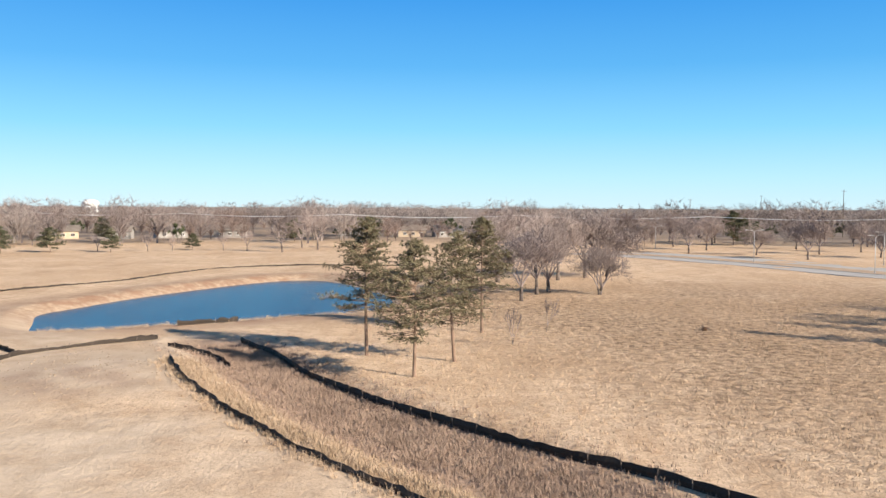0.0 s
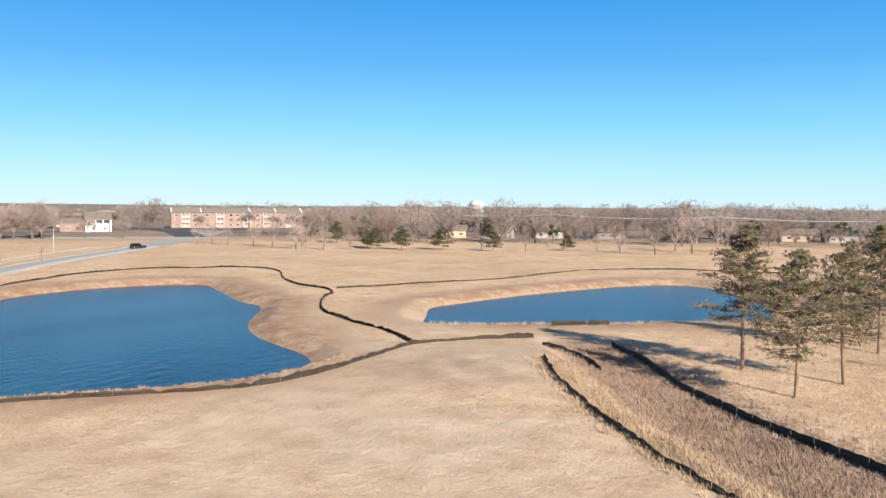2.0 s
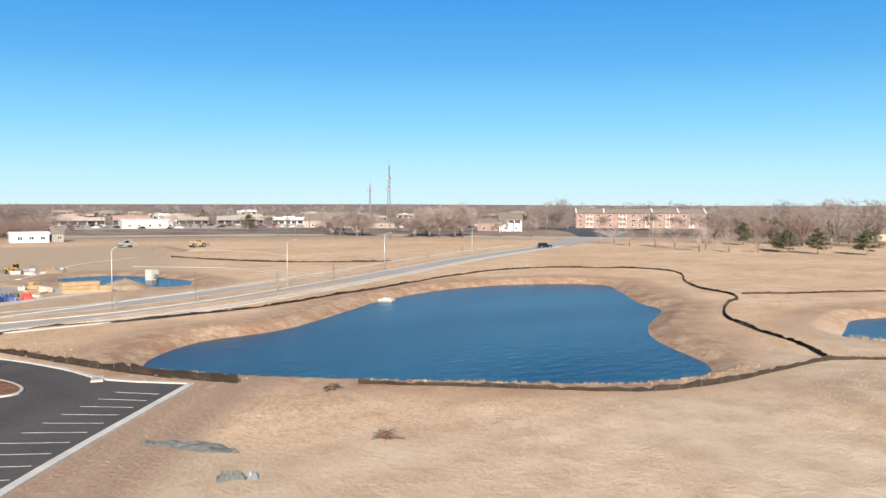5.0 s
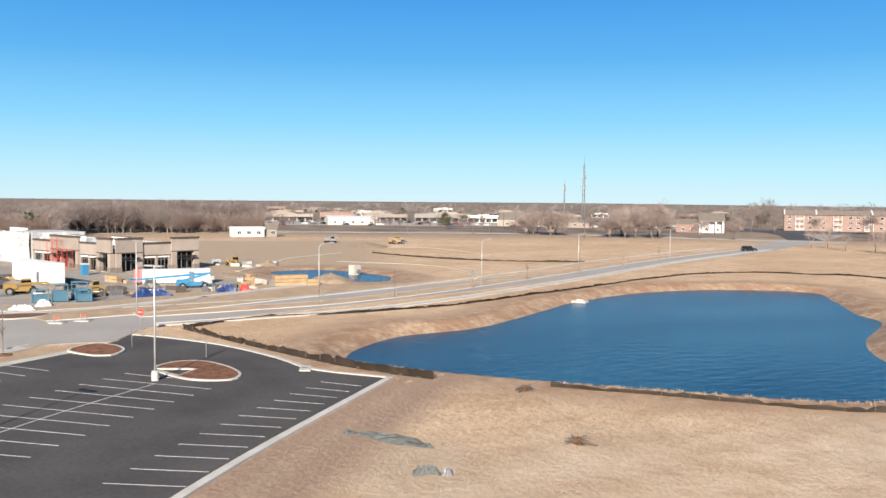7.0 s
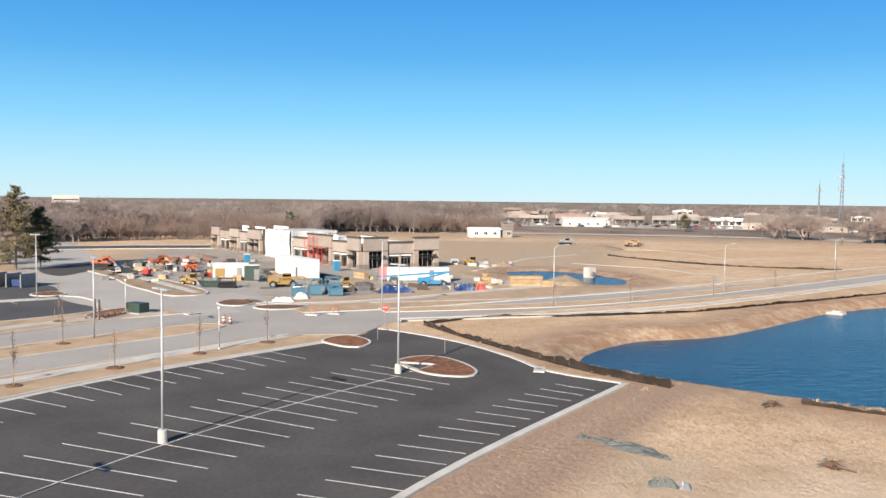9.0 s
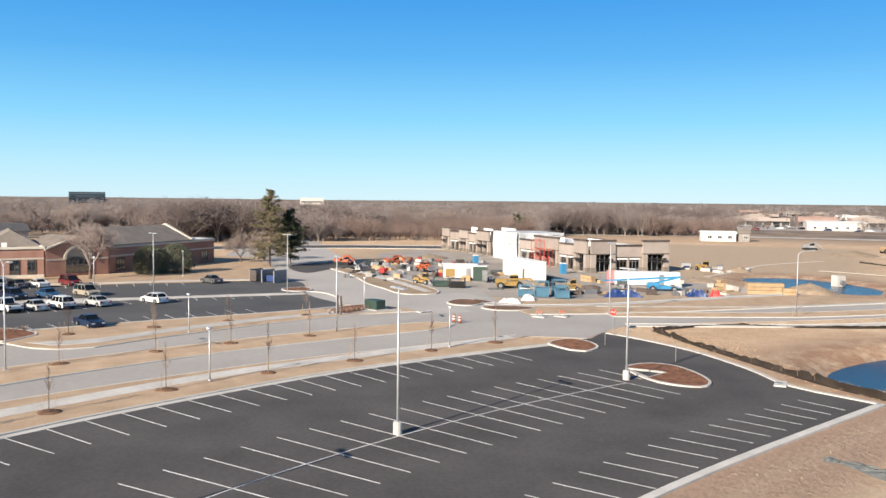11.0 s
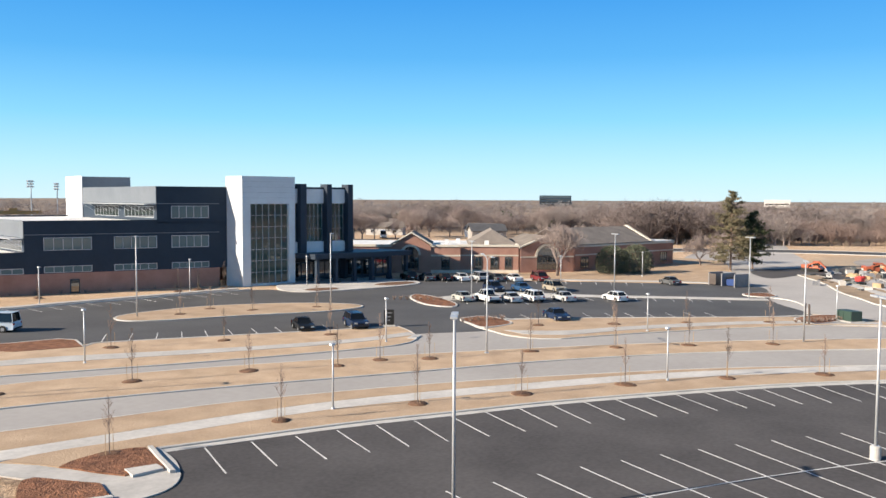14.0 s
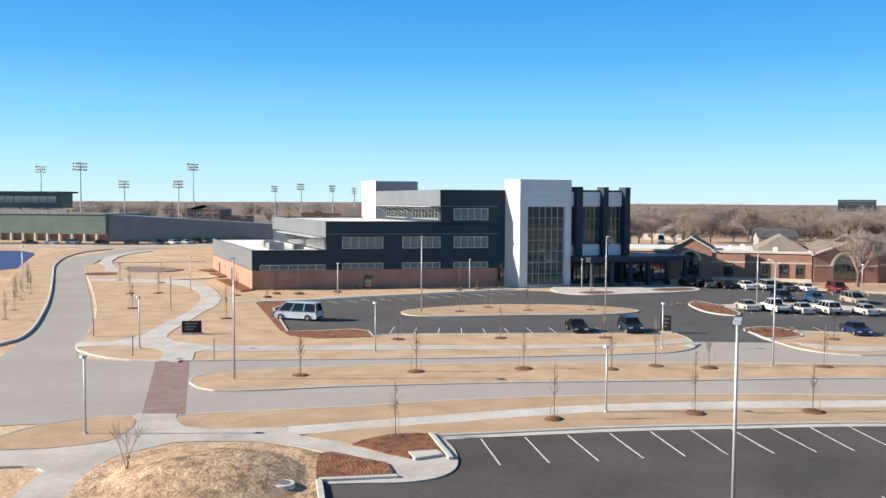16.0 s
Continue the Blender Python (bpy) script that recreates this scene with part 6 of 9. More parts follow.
gable_front(B1, office, 10.2, 18.2, -1.5, 12, 5.6, 8.1)
arch(B1, office, 14.0, 1.7, 3.75, -1.52)
part("roof", B1.hip(Build(), 26.5, 36.2, 5, 24, 5.6, 8.7), SHINGLE, office, "brown-grey hipped shingle roof")
for a, w, y in ((3.5, 2.2, -1.2), (20.4, 1.7, -1.2), (27.4, 1.4, 0), (30.6, 1.6, 0), (33.6, 1.4, 0)):
    window(B1, office, a, a + w, 0.7, 3.3, 2, 1, y, STUCCO_DARK)
for a, b in ((21, 8), (23.5, 12), (29.5, 3.2)):
    part("roof_vent", B1.box(Build(), a, a + 0.9, b, b + 0.9, 5.5, 6.5), ROOF_WHITE, office, "small white rooftop unit")
B2 = Plan((-154.0, -88.8), (-163.9, -80.6))
part("wall", B2.box(Build(), -0.3, 13, 0.4, 16, -0.1, 5.2), BRICK, office)
gable_front(B2, office, 0.4, 12.4, -0.1, 14, 5.0, 7.4)
arch(B2, office, 6.4, 2.3, 3.3, -0.12)
part("stone_band", B2.box(Build(), 0.38, 12.42, -0.16, -0.1, 3.1, 3.4), STONE, office)
B3 = Plan((-163.4, -81.3), (-198.4, -71.6))
part("wall", B3.box(Build(), 0, 36, 0, 18, -0.1, 5.4), BRICK, office)
part("cornice", B3.box(Build(), -0.1, 36.2, -0.25, 0, 5.1, 5.6), STONE, office)
part("roof", B3.gable(Build(), 0, 27.4, 0.2, 14, 5.5, 8.8, False, 0.5), SHINGLE, office, "long brown-grey shingle roof")
part("gable", B3.side_gable(Build(), 27.2, 27.7, 0.0, 14.2, 5.3, 8.9), BRICK, office, "red brick gable end")
part("coping", B3.gable(Build(), 27.3, 27.5, 0.0, 14.2, 5.55, 9.0, False, 0.3, 0.32), STONE, office, "pale stone gable coping")
for a in (3, 8, 13, 18, 23, 31):
    window(B3, office, a, a + 2.4, 0.7, 3.0, 3, 1, 0, STUCCO_DARK)
part("stone_band", B3.box(Build(), 0.2, 36.05, -0.06, 0, 3.3, 3.6), STONE, office)
part("roof", B3.box(Build(), 27.8, 36.1, 0.05, 18, 5.4, 5.75), ROOF_WHITE, office)

# retail block under construction
S = Plan((-186.2, 15.55), (-270.1, -23.2), (-193.0, 34.0))
shop = at_origin("retail_building", "unfinished taupe stucco retail block with empty dark storefronts", "building", S)


def shopfront(p, parent, s0, s1, n, h, tall, flip=False, low=True):
    """One block of shop front: corner piers on dark stone feet, open bays with steel frames, a spandrel wall and a dark cornice."""
    out, head = (-0.35, 4.1) if tall else (0.0, 3.35)

    def bx(bl, x0, x1, y0, y1, z0, z1):
        return p.box(bl, y0, y1, x0, x1, z0, z1) if flip else p.box(bl, x0, x1, y0, y1, z0, z1)

    part("wall", bx(Build(), s0, s1, out, out + 0.5, head, h - 0.4), STUCCO, parent, "taupe stucco upper wall")
    part("cornice", bx(bx(Build(), s0 - 0.08, s1 + 0.08, out - 0.14, out + 0.6, h - 0.4, h - 0.12), s0 - 0.14, s1 + 0.14, out - 0.22, out + 0.66, h - 0.12, h), STUCCO_DARK, parent, "dark brown cornice")
    part("lintel", bx(Build(), s0 + 0.02, s1 - 0.02, out - 0.05, out + 0.4, head - 0.22, head), STUCCO_DARK, parent, "dark steel lintel")
    wide = 1.15 if tall else 0.5
    step = (s1 - s0 - wide) / n
    for k in range(n + 1):
        a = s0 + k * step
        w = wide if k in (0, n) else 0.45
        a = a if k < n else s1 - w
        part("pier", bx(Build(), a, a + w, out - 0.06, 0.5, 1.0, head - 0.22), STUCCO, parent, "stucco pier on a dark stone foot")
        part("pier_foot", bx(bx(Build(), a - 0.06, a + w + 0.06, out - 0.14, 0.5, -0.05, 0.95), a - 0.1, a + w + 0.1, out - 0.18, 0.5, 0.95, 1.05), SHINGLE, parent, "dark stone pier foot")
    if tall:
        part("canopy", bx(Build(), s0 + wide, s1 - wide, out - 1.1, out + 0.1, 2.85, 3.02), BLACK, parent, "thin dark steel canopy")
    else:
        part("header_board", bx(Build(), s0 + 0.5, s1 - 0.5, 0.02, 0.14, 2.75, 3.1), WHITE, parent, "unpainted white header board")
    for k in range(n):
        fr = Build()
        a = s0 + k * step + wide * 0.8
        b = a + step - wide * 0.5
        for f in (0.06, 0.36, 0.64, 0.94):
            bx(fr, a + (b - a) * f - 0.05, a + (b - a) * f + 0.05, 0.22, 0.34, 0.05, head - 0.2)
        bx(fr, a, b, 0.22, 0.34, 2.3, 2.42)
        part("storefront_frame", fr, STEEL if (k + n) % 2 else STUCCO_DARK, parent)
        # added black sheet stands for the shaded inside of the bay
        part("inner_screen", bx(Build(), a, b, 1.6, 1.7, 0.1, head), BLACK, parent, "black sheet added inside the bay for its shade")


part("floor", S.box(Build(), 0, 92, 0, 19.4, -0.1, 0.1), CONCRETE, shop)
# cores carry the dimness of the empty shell in their dark colour
part("core", S.box(Build(), 6, 34, 6, 13.5, 0.1, 5.2), ROOF_DARK, shop, "interior wall coloured dark as an unlit shell")
part("core", S.box(Build(), 60, 91, 5, 17, 0.1, 5.2), ROOF_DARK, shop, "interior wall coloured dark as an unlit shell")
part("roof", S.box(Build(), 0.3, 50, 0.5, 19, 5.0, 5.25), ROOF_WHITE, shop, "pale flat roof")
part("roof", S.box(Build(), 54, 91, 0.5, 19, 5.0, 5.25), ROOF_WHITE, shop, "pale flat roof")
for a0, a1, n, h, tall in ((0, 5.6, 1, 7.15, True), (5.6, 13.2, 2, 6.0, False), (13.2, 25.4, 3, 7.1, True), (25.4, 34.2, 2, 5.9, False), (54, 63, 2, 7.0, True), (63, 69.6, 2, 6.0, False),
                           (69.6, 76.6, 2, 6.8, True), (76.6, 85, 2, 6.0, False), (85, 91.5, 1, 6.9, True)):
    shopfront(S, shop, a0, a1, n, h, tall)
for b0, b1, n, h, tall in ((0.6, 6.4, 1, 7.15, True), (6.4, 13.0, 2, 6.05, False), (13.0, 19.4, 1, 7.05, True)):
    shopfront(S, shop, b0, b1, n, h, tall, True)
# dark coping colour stands for the shade on this end wall
part("end_wall", S.box(S.box(Build(), 53.5, 54, 0.3, 1.6, 0, 7.0), 53.5, 54, 1.6, 19, 3.6, 7.0), STUCCO_DARK, shop, "stucco end wall with an opening, its shade put into a dark colour")
part("back_wall", S.box(Build(), 0.3, 50, 19, 19.4, 0, 5.4), STUCCO, shop)
for a0, a1, b, z in ((6.2, 13.0, 7, 6.9), (27, 33, 8, 6.5), (58, 67, 9, 7.5), (72, 78, 8, 6.9), (84, 88, 8, 6.9)):
    part("back_parapet", S.box(Build(), a0, a1, b, b + 0.5, 5.25, z), WHITE, shop, "white rear parapet")
    part("coping", S.box(Build(), a0 - 0.08, a1 + 0.08, b - 0.08, b + 0.58, z, z + 0.14), STUCCO_DARK, shop)
# crumpled sheeting over the unfinished end
rs = np.random.RandomState(61)
wr, nu, nv = Build(), 30, 16
for i in range(nu):
    for j in range(nv):
        e = 0.0 if i in (0, nu - 1) or j == nv - 1 else 1.0
        wr.v.append(tuple(S(34.3 + 15.2 * i / (nu - 1), -0.9 + e * rs.uniform(-0.22, 0.22) + 0.08 * math.sin(i * 0.9 + j * 0.5), -0.05 + (7.3 + 0.15 * math.sin(i * 1.1)) * j / (nv - 1))))
wr.f += [(i * nv + j, (i + 1) * nv + j, (i + 1) * nv + j + 1, i * nv + j + 1) for i in range(nu - 1) for j in range(nv - 1)]
part("wrap", wr, WRAP, shop, "crumpled white plastic sheeting")
part("wrapped_wall", S.box(Build(), 34.4, 49.4, -0.3, 12, 0, 7.2), WRAP, shop, "end wall wrapped in white sheeting")

# ---------------------------------------------------------------- lamps
def lot_lamp(x, y, h, base=True, heads=2, turn=0.0, label="tall galvanised parking lot lamp with flat heads on a concrete foot"):
    ob = thing("parking_lamp", label, "lamp post", spot(x, y, 0.05, turn), "parking lamps")
    z0 = 0.0
    if base:
        f = Build().tube((0, 0, -0.1), (0, 0, 0.78), 0.31, 0.31, 16).tube((0, 0, 0.78), (0, 0, 0.82), 0.31, 0.27, 16)
        part("concrete_foot", f, WALKWAY, ob, "pale round concrete foot")
        z0 = 0.8
    part("base_plate", Build().slab(-0.17, -0.17, z0, 0.17, 0.17, z0 + 0.06, 0.01), GALV, ob)
    part("pole", Build().tube((0, 0, z0), (0, 0, h), 0.095, 0.065, 10), GALV, ob, smooth=True)
    for s in ((-1, 1) if heads == 2 else (1,)):
        hd = part("lamp_head", Build().slab(min(0.12 * s, 0.95 * s), -0.17, h - 0.06, max(0.12 * s, 0.95 * s), 0.17, h + 0.06, 0.02), GALV, ob, "flat grey lamp head")
        part("lens", Build().box(min(0.35 * s, 0.85 * s), -0.12, h - 0.075, max(0.35 * s, 0.85 * s), 0.12, h - 0.058), LENS, hd)
    part("arm", Build().tube((-0.14 * (heads - 1), 0, h), (0.14, 0, h), 0.04, 0.04, 8), GALV, ob)
    return ob


def street_lamp(x, y, h, turn=0.0, arms=2, reach=1.9):
    ob = thing("street_lamp", "galvanised street lamp with curved arms", "street lamp", spot(x, y, 0.1, turn), "street lamps")
    part("pole", Build().tube((0, 0, -0.1), (0, 0, h - 0.5), 0.085, 0.055, 10), GALV, ob, smooth=True)
    part("base_plate", Build().slab(-0.2, -0.2, 0, 0.2, 0.2, 0.12, 0.02), GALV, ob)
    for s in ((-1, 1) if arms == 2 else (1,)):
        a, pts = Build(), [(0, h - 0.6), (0.35 * s, h - 0.25), (0.9 * s, h - 0.05), (reach * s, h)]
        for p, q in zip(pts, pts[1:]):
            a.tube((p[0], 0, p[1]), (q[0], 0, q[1]), 0.04, 0.035, 6)
        arm = part("arm", a, GALV, ob)
        part("lamp_head", Build().slab(min(reach * s, (reach + 0.7) * s), -0.14, h - 0.05, max(reach * s, (reach + 0.7) * s), 0.14, h + 0.08, 0.03), GALV, arm)
    return ob


def walk_lamp(x, y, h, turn=0.0):
    ob = thing("walkway_lamp", "slim grey walkway lamp with a small flat head", "lamp post", spot(x, y, 0.12, turn), "walkway lamps")
    part("pole", Build().tube((0, 0, -0.1), (0, 0, h), 0.075, 0.06, 8), GALV, ob, smooth=True)
    part("base_plate", Build().tube((0, 0, -0.02), (0, 0, 0.14), 0.15, 0.11, 12), GALV, ob)
    hd = part("lamp_head", Build().tube((0.06, 0, h), (0.06, 0, h + 0.12), 0.24, 0.2, 14).tube((0.06, 0, h - 0.08), (0.06, 0, h), 0.1, 0.2, 12), GALV, ob)
    part("lens", Build().tube((0.06, 0, h - 0.03), (0.06, 0, h - 0.01), 0.16, 0.16, 12), LENS, hd)
    return ob


for x, y, h, tn in ((-74.8, 9.6, 9.7, 40), (-55.4, -7.8, 9.7, 35), (-32.7, -22.7, 9.9, 32)):
    lot_lamp(x, y, h, True, 2, tn)
for x, y, h, tn in ((-66.3, -94.4, 10.4, 60), (-89.9, -82.7, 10.3, 60), (-132, -57.8, 9.6, 60), (-134.4, -36.6, 9.6, 60), (-28.2, -67.9, 10.3, 60), (-113.2, -73.9, 8.6, 50), (-117.7, 12.8, 9.8, 10), (-97.1, -20.7, 8.8, 20)):
    lot_lamp(x, y, h, False, 2 if h < 10 else 1, tn, "tall slim galvanised lamp post with flat heads")
street_lamp(-71.1, -44.8, 9.7, 45)
for x, y, h, tn in ((74.9, 301.5, 7.8, 20), (82.1, 225.8, 8.5, 10), (112, 217.2, 8.4, 10), (96, 190, 8.4, 30)):
    street_lamp(x, y, h, tn)
for x, y, h, tn in ((-129, 41.2, 8.5, 100), (-139.1, 75.8, 8.2, 110), (-160, 112, 8.2, 110), (-185, 160, 8.2, 110)):
    street_lamp(x, y, h, tn, 1)
for k, (x, y, h) in enumerate([(-45.4, -41.9, 4.7), (-44.8, -72.0, 4.9), (-70.4, -57.0, 4.6), (-66.3, -117.1, 5.2), (-89.3, -112.8, 5.2), (-105.6, -102.5, 5.3), (-94.2, -37.2, 4.3), (-69.4, -25.7, 4.4),
                              (-13.6, -57.3, 5.0), (-26.3, -87.2, 5.2), (-88.6, -6.9, 4.2), (-161, -64.5, 4.8), (-117, -21, 4.4), (-143.5, -73.6, 4.6), (-50.3, -137.9, 5.6), (-27.3, -150.1, 7.4)]):
    walk_lamp(x, y, h, 37 * k)


# ---------------------------------------------------------------- silt fences
STAKE = Build().box(-0.025, -0.02, -0.15, 0.025, 0.02, 1.05)
POST = mesh("post", STAKE.v, STAKE.f, BARK)


def silt_fence(pts, height, label, seed, gap=2.6, sag=0.12, lean=0.1, calm=1.0):
    """Black fabric between wooden stakes, with a sagging, crumpled upper edge."""
    rnd = random.Random(seed)
    ln = along(spline(pts, 1.0), max(4, int(sum(math.dist(a, b) for a, b in zip(pts, pts[1:])) / 0.55)))
    zs = relief([p[0] for p in ln], [p[1] for p in ln])[0]
    ob = thing("silt_fence", label, "silt fence", Matrix.Identity(4), "silt fences")
    b, n = Build(), len(ln)
    wob, tall = 0.0, 0.9
    for i, (x, y) in enumerate(ln):
        t = Vector((ln[min(i + 1, n - 1)][0] - ln[max(i - 1, 0)][0], ln[min(i + 1, n - 1)][1] - ln[max(i - 1, 0)][1])).normalized()
        nr = Vector((-t.y, t.x))
        wob = 0.8 * wob + rnd.uniform(-0.16, 0.16) * calm
        tall = min(1.15, max(0.35, 0.85 * tall + 0.13 + rnd.uniform(-0.16, 0.16) * calm))
        h = height * tall * (1 - sag * calm * abs(math.sin(i * 0.66)) - (0.5 * calm * rnd.random() if rnd.random() < 0.1 else 0)) * (1 + calm * rnd.uniform(-0.1, 0.08))
        for d, f in ((0.30, 0.02), (0.05, 0.12), (wob * 0.5, 0.55), (wob + lean, 1.0), (wob + lean + 0.03, 0.99), (wob * 0.5 + 0.05, 0.5), (0.0, -0.2), (0.32, -0.2)):
            b.v.append((x + nr.x * d, y + nr.y * d, zs[i] + h * f))
    for i in range(n - 1):
        b.f += [(i * 8 + j, i * 8 + (j + 1) % 8, (i + 1) * 8 + (j + 1) % 8, (i + 1) * 8 + j) for j in range(8)]
    part("fabric", b, SILT, ob, "crumpled black fabric", smooth=False)
    for i in range(0, n, max(1, int(gap / 0.55))):
        p = new("post", POST)
        p.parent, p.location, p.rotation_euler = ob, (ln[i][0], ln[i][1], zs[i]), (rnd.uniform(-0.12, 0.12), rnd.uniform(-0.12, 0.12), rnd.uniform(0, 3))
        p.scale = (1, 1, height * rnd.uniform(0.78, 1.0))
    return ob


silt_fence([(-59.6, 39.2), (-53.7, 44.9), (-47.1, 51.2), (-43.1, 56.3), (-41.0, 63.0), (-40.3, 71.5), (-39.9, 80.8), (-35.4, 86.6), (-30.3, 90.6)], 0.52, "low crumpled black silt fence along the pond bank", 1)
silt_fence([(-66.3, 31.6), (-72.0, 28.0), (-77.7, 25.3), (-92.1, 20.2), (-103.9, 16.6)], 0.75, "black silt fence behind the parking lot kerb", 2)
silt_fence([(-40.6, 81.5), (-47.7, 88.4), (-55.7, 93.5), (-65.3, 102.0), (-73.2, 115.0), (-75.6, 121.4), (-80.9, 127.3), (-89.9, 132.0), (-99.7, 141.5), (-110.2, 154.7), (-119.3, 160.5), (-129, 158), (-141, 146), (-142.5, 131), (-137.2, 113)], 0.42, "winding black silt fence on the spit between ponds", 3)
silt_fence([(-137.2, 113), (-128, 92), (-120.6, 75.8), (-112.6, 56.6), (-109.8, 40), (-109.2, 25.5), (-104.5, 17)], 0.4, "low silt fence between pond and road", 4)
silt_fence([(-79.2, 128.1), (-75.1, 135.5), (-70.7, 144.8), (-61.5, 161.6), (-56.2, 180.1), (-51.2, 195.0), (-39.6, 204), (-26.2, 206), (-5, 206)], 0.36, "low silt fence on the far pond bank", 5)
silt_fence([(-24.6, 76.5), (-23.0, 73.0), (-19.9, 67.0), (-15.7, 60.2), (-11.4, 54.0), (-7.7, 49.0), (-5.0, 45.4), (-2.0, 42.0), (3.5, 35.5)], 0.52, "crumpled black silt fence beside the weedy ditch", 6, calm=0.75)
silt_fence([(-21.4, 90.2), (-16.9, 83.2), (-12.3, 74.7), (-7.6, 67.6), (-3.8, 62.1), (0.2, 57.3), (4.0, 52.9), (7.1, 49.7), (10.8, 46.3), (13.6, 42.8), (18, 36)], 0.74, "tall black silt fence along the ditch edge", 7, calm=0.35)
silt_fence([(-31.5, 101.0), (-25.5, 106.0)], 0.7, "short black silt fence at the pond edge", 8)
silt_fence([(-19, 76), (-21.2, 79.6), (-24.0, 82.6), (-27.6, 85.5)], 0.6, "short black silt fence across the ditch head", 9)
silt_fence([(-232, 90), (-210, 96), (-196, 104), (-186, 116), (-180, 128)], 0.5, "low silt fence across the graded field", 10)


# ---------------------------------------------------------------- vehicles
def wheel(parent, x, y, r, w):
    """Tyre and rim; the outer face looks to the side on which it stands."""
    s = 1 if y > 0 else -1
    ty = part("wheel", Build().tube((x, y - s * w, r), (x, y - s * 0.03, r), r, r, 16).tube((x, y - s * 0.03, r), (x, y, r), r, r * 0.9, 16), BLACK, parent, "black tyre")
    part("rim", Build().tube((x, y - s * 0.02, r), (x, y + s * 0.012, r), r * 0.62, r * 0.55, 10), STEEL, ty, "grey metal rim")


def rounded(profile, cut=0.06):
    """Cut the corners of a profile."""
    out, n = [], len(profile)
    for i, p in enumerate(profile):
        a, b = Vector(profile[i - 1]), Vector(profile[(i + 1) % n])
        p = Vector(p)
        for q in (a, b):
            d = q - p
            out.append(tuple(p + d * min(0.45, cut / max(d.length, 1e-6))))
    return out


def car(kind, colour, x, y, heading, label, z=0.05):
    """A parked car: painted body, glazed cabin, roof, pillars, wheels, lamps, bumpers. Its nose points along its own x."""
    L, W, H = {"sedan": (4.7, 1.80, 1.45), "hatch": (4.4, 1.75, 1.5), "suv": (4.8, 1.9, 1.78), "pickup": (5.6, 1.98, 1.88), "minivan": (5.0, 1.95, 1.76), "van": (6.2, 2.1, 2.25)}[kind]
    belt, low, nose = {"sedan": (0.93, 0.22, 0.80), "hatch": (0.95, 0.22, 0.84), "suv": (1.08, 0.3, 1.0), "pickup": (1.12, 0.36, 1.08), "minivan": (1.0, 0.25, 0.92), "van": (1.2, 0.3, 1.1)}[kind]
    cab = {"sedan": (-0.30, 0.20, -0.14, 0.10), "hatch": (-0.46, 0.22, -0.33, 0.06), "suv": (-0.47, 0.20, -0.40, 0.10), "pickup": (-0.10, 0.24, -0.06, 0.14), "minivan": (-0.47, 0.30, -0.40, 0.14), "van": (-0.485, 0.36, -0.46, 0.22)}[kind]
    ob = thing("parked_car" if kind != "van" else "passenger_van", label, "car" if kind != "van" else "van", spot(x, y, z, heading), "parked cars" if kind != "van" else "")
    h = L / 2
    r = {"pickup": 0.39, "suv": 0.37, "van": 0.37}.get(kind, 0.32)
    tail = belt + (0.02 if kind != "sedan" else 0.04)
    prof = rounded([(-h, low + 0.1), (-h + 0.1, low), (h - 0.15, low), (h, low + 0.12), (h - 0.02, nose - 0.18), (h - 0.25, nose), (L * cab[1] + 0.12, belt), (L * cab[0] - 0.05, tail), (-h + 0.12, tail), (-h, tail - 0.2)], 0.07)
    b = Build()
    k = len(prof)
    rows = [(-W / 2 + 0.10, 0.94), (-W / 2, 1.0), (W / 2, 1.0), (W / 2 - 0.10, 0.94)]
    cz = (low + belt) / 2
    for yy, sc in rows:
        b.v += [(px * (0.985 if sc < 1 else 1), yy, cz + (pz - cz) * sc) for px, pz in prof]
    for q in range(3):
        b.f += [(q * k + i, q * k + (i + 1) % k, (q + 1) * k + (i + 1) % k, (q + 1) * k + i) for i in range(k)]
    b.f += [tuple(range(k))[::-1], tuple(3 * k + i for i in range(k))]
    part("body", b, colour, ob, smooth=False)
    x0, x1, t0, t1 = (L * c for c in cab)
    lo, up = W / 2 - 0.07, W / 2 - 0.24
    c = [(x0, -lo, belt - 0.02), (x1, -lo, belt - 0.02), (x1, lo, belt - 0.02), (x0, lo, belt - 0.02), (t0, -up, H - 0.05), (t1, -up, H - 0.05), (t1, up, H - 0.05), (t0, up, H - 0.05)]
    part("cabin_glass", Build().add(c, [(0, 1, 5, 4), (1, 2, 6, 5), (2, 3, 7, 6), (3, 0, 4, 7), (4, 5, 6, 7)]), CARGLASS, ob, "dark tinted glass")
    rf = Build().slab(t0 - 0.05, -up - 0.02, H - 0.07, t1 + 0.05, up + 0.02, H, 0.025)
    part("roof", rf, colour, ob)
    stops = [0.0, 0.5, 1.0] if kind not in ("suv", "minivan", "van") else [0.0, 0.34, 0.67, 1.0]
    for s in (-1, 1):
        for f in stops:
            p, q = Vector((x0 + (x1 - x0) * f, s * (lo + 0.005), belt - 0.03)), Vector((t0 + (t1 - t0) * f, s * (up + 0.005), H - 0.04))
            part("pillar", Build().tube(p, q, 0.045, 0.04, 4), colour, ob)
    if kind == "pickup":
        bed = Build().box(-h + 0.15, -W / 2 + 0.16, tail - 0.02, x0 - 0.12, W / 2 - 0.16, tail + 0.012)
        part("bed", bed, BLACK, ob, "dark open truck bed")
    for s in (-1, 1):
        part("headlight", Build().slab(h - 0.2, s * (W / 2 - 0.3) - 0.2, nose - 0.3, h - 0.005, s * (W / 2 - 0.3) + 0.2, nose - 0.13, 0.02), LENS, ob, "clear headlight")
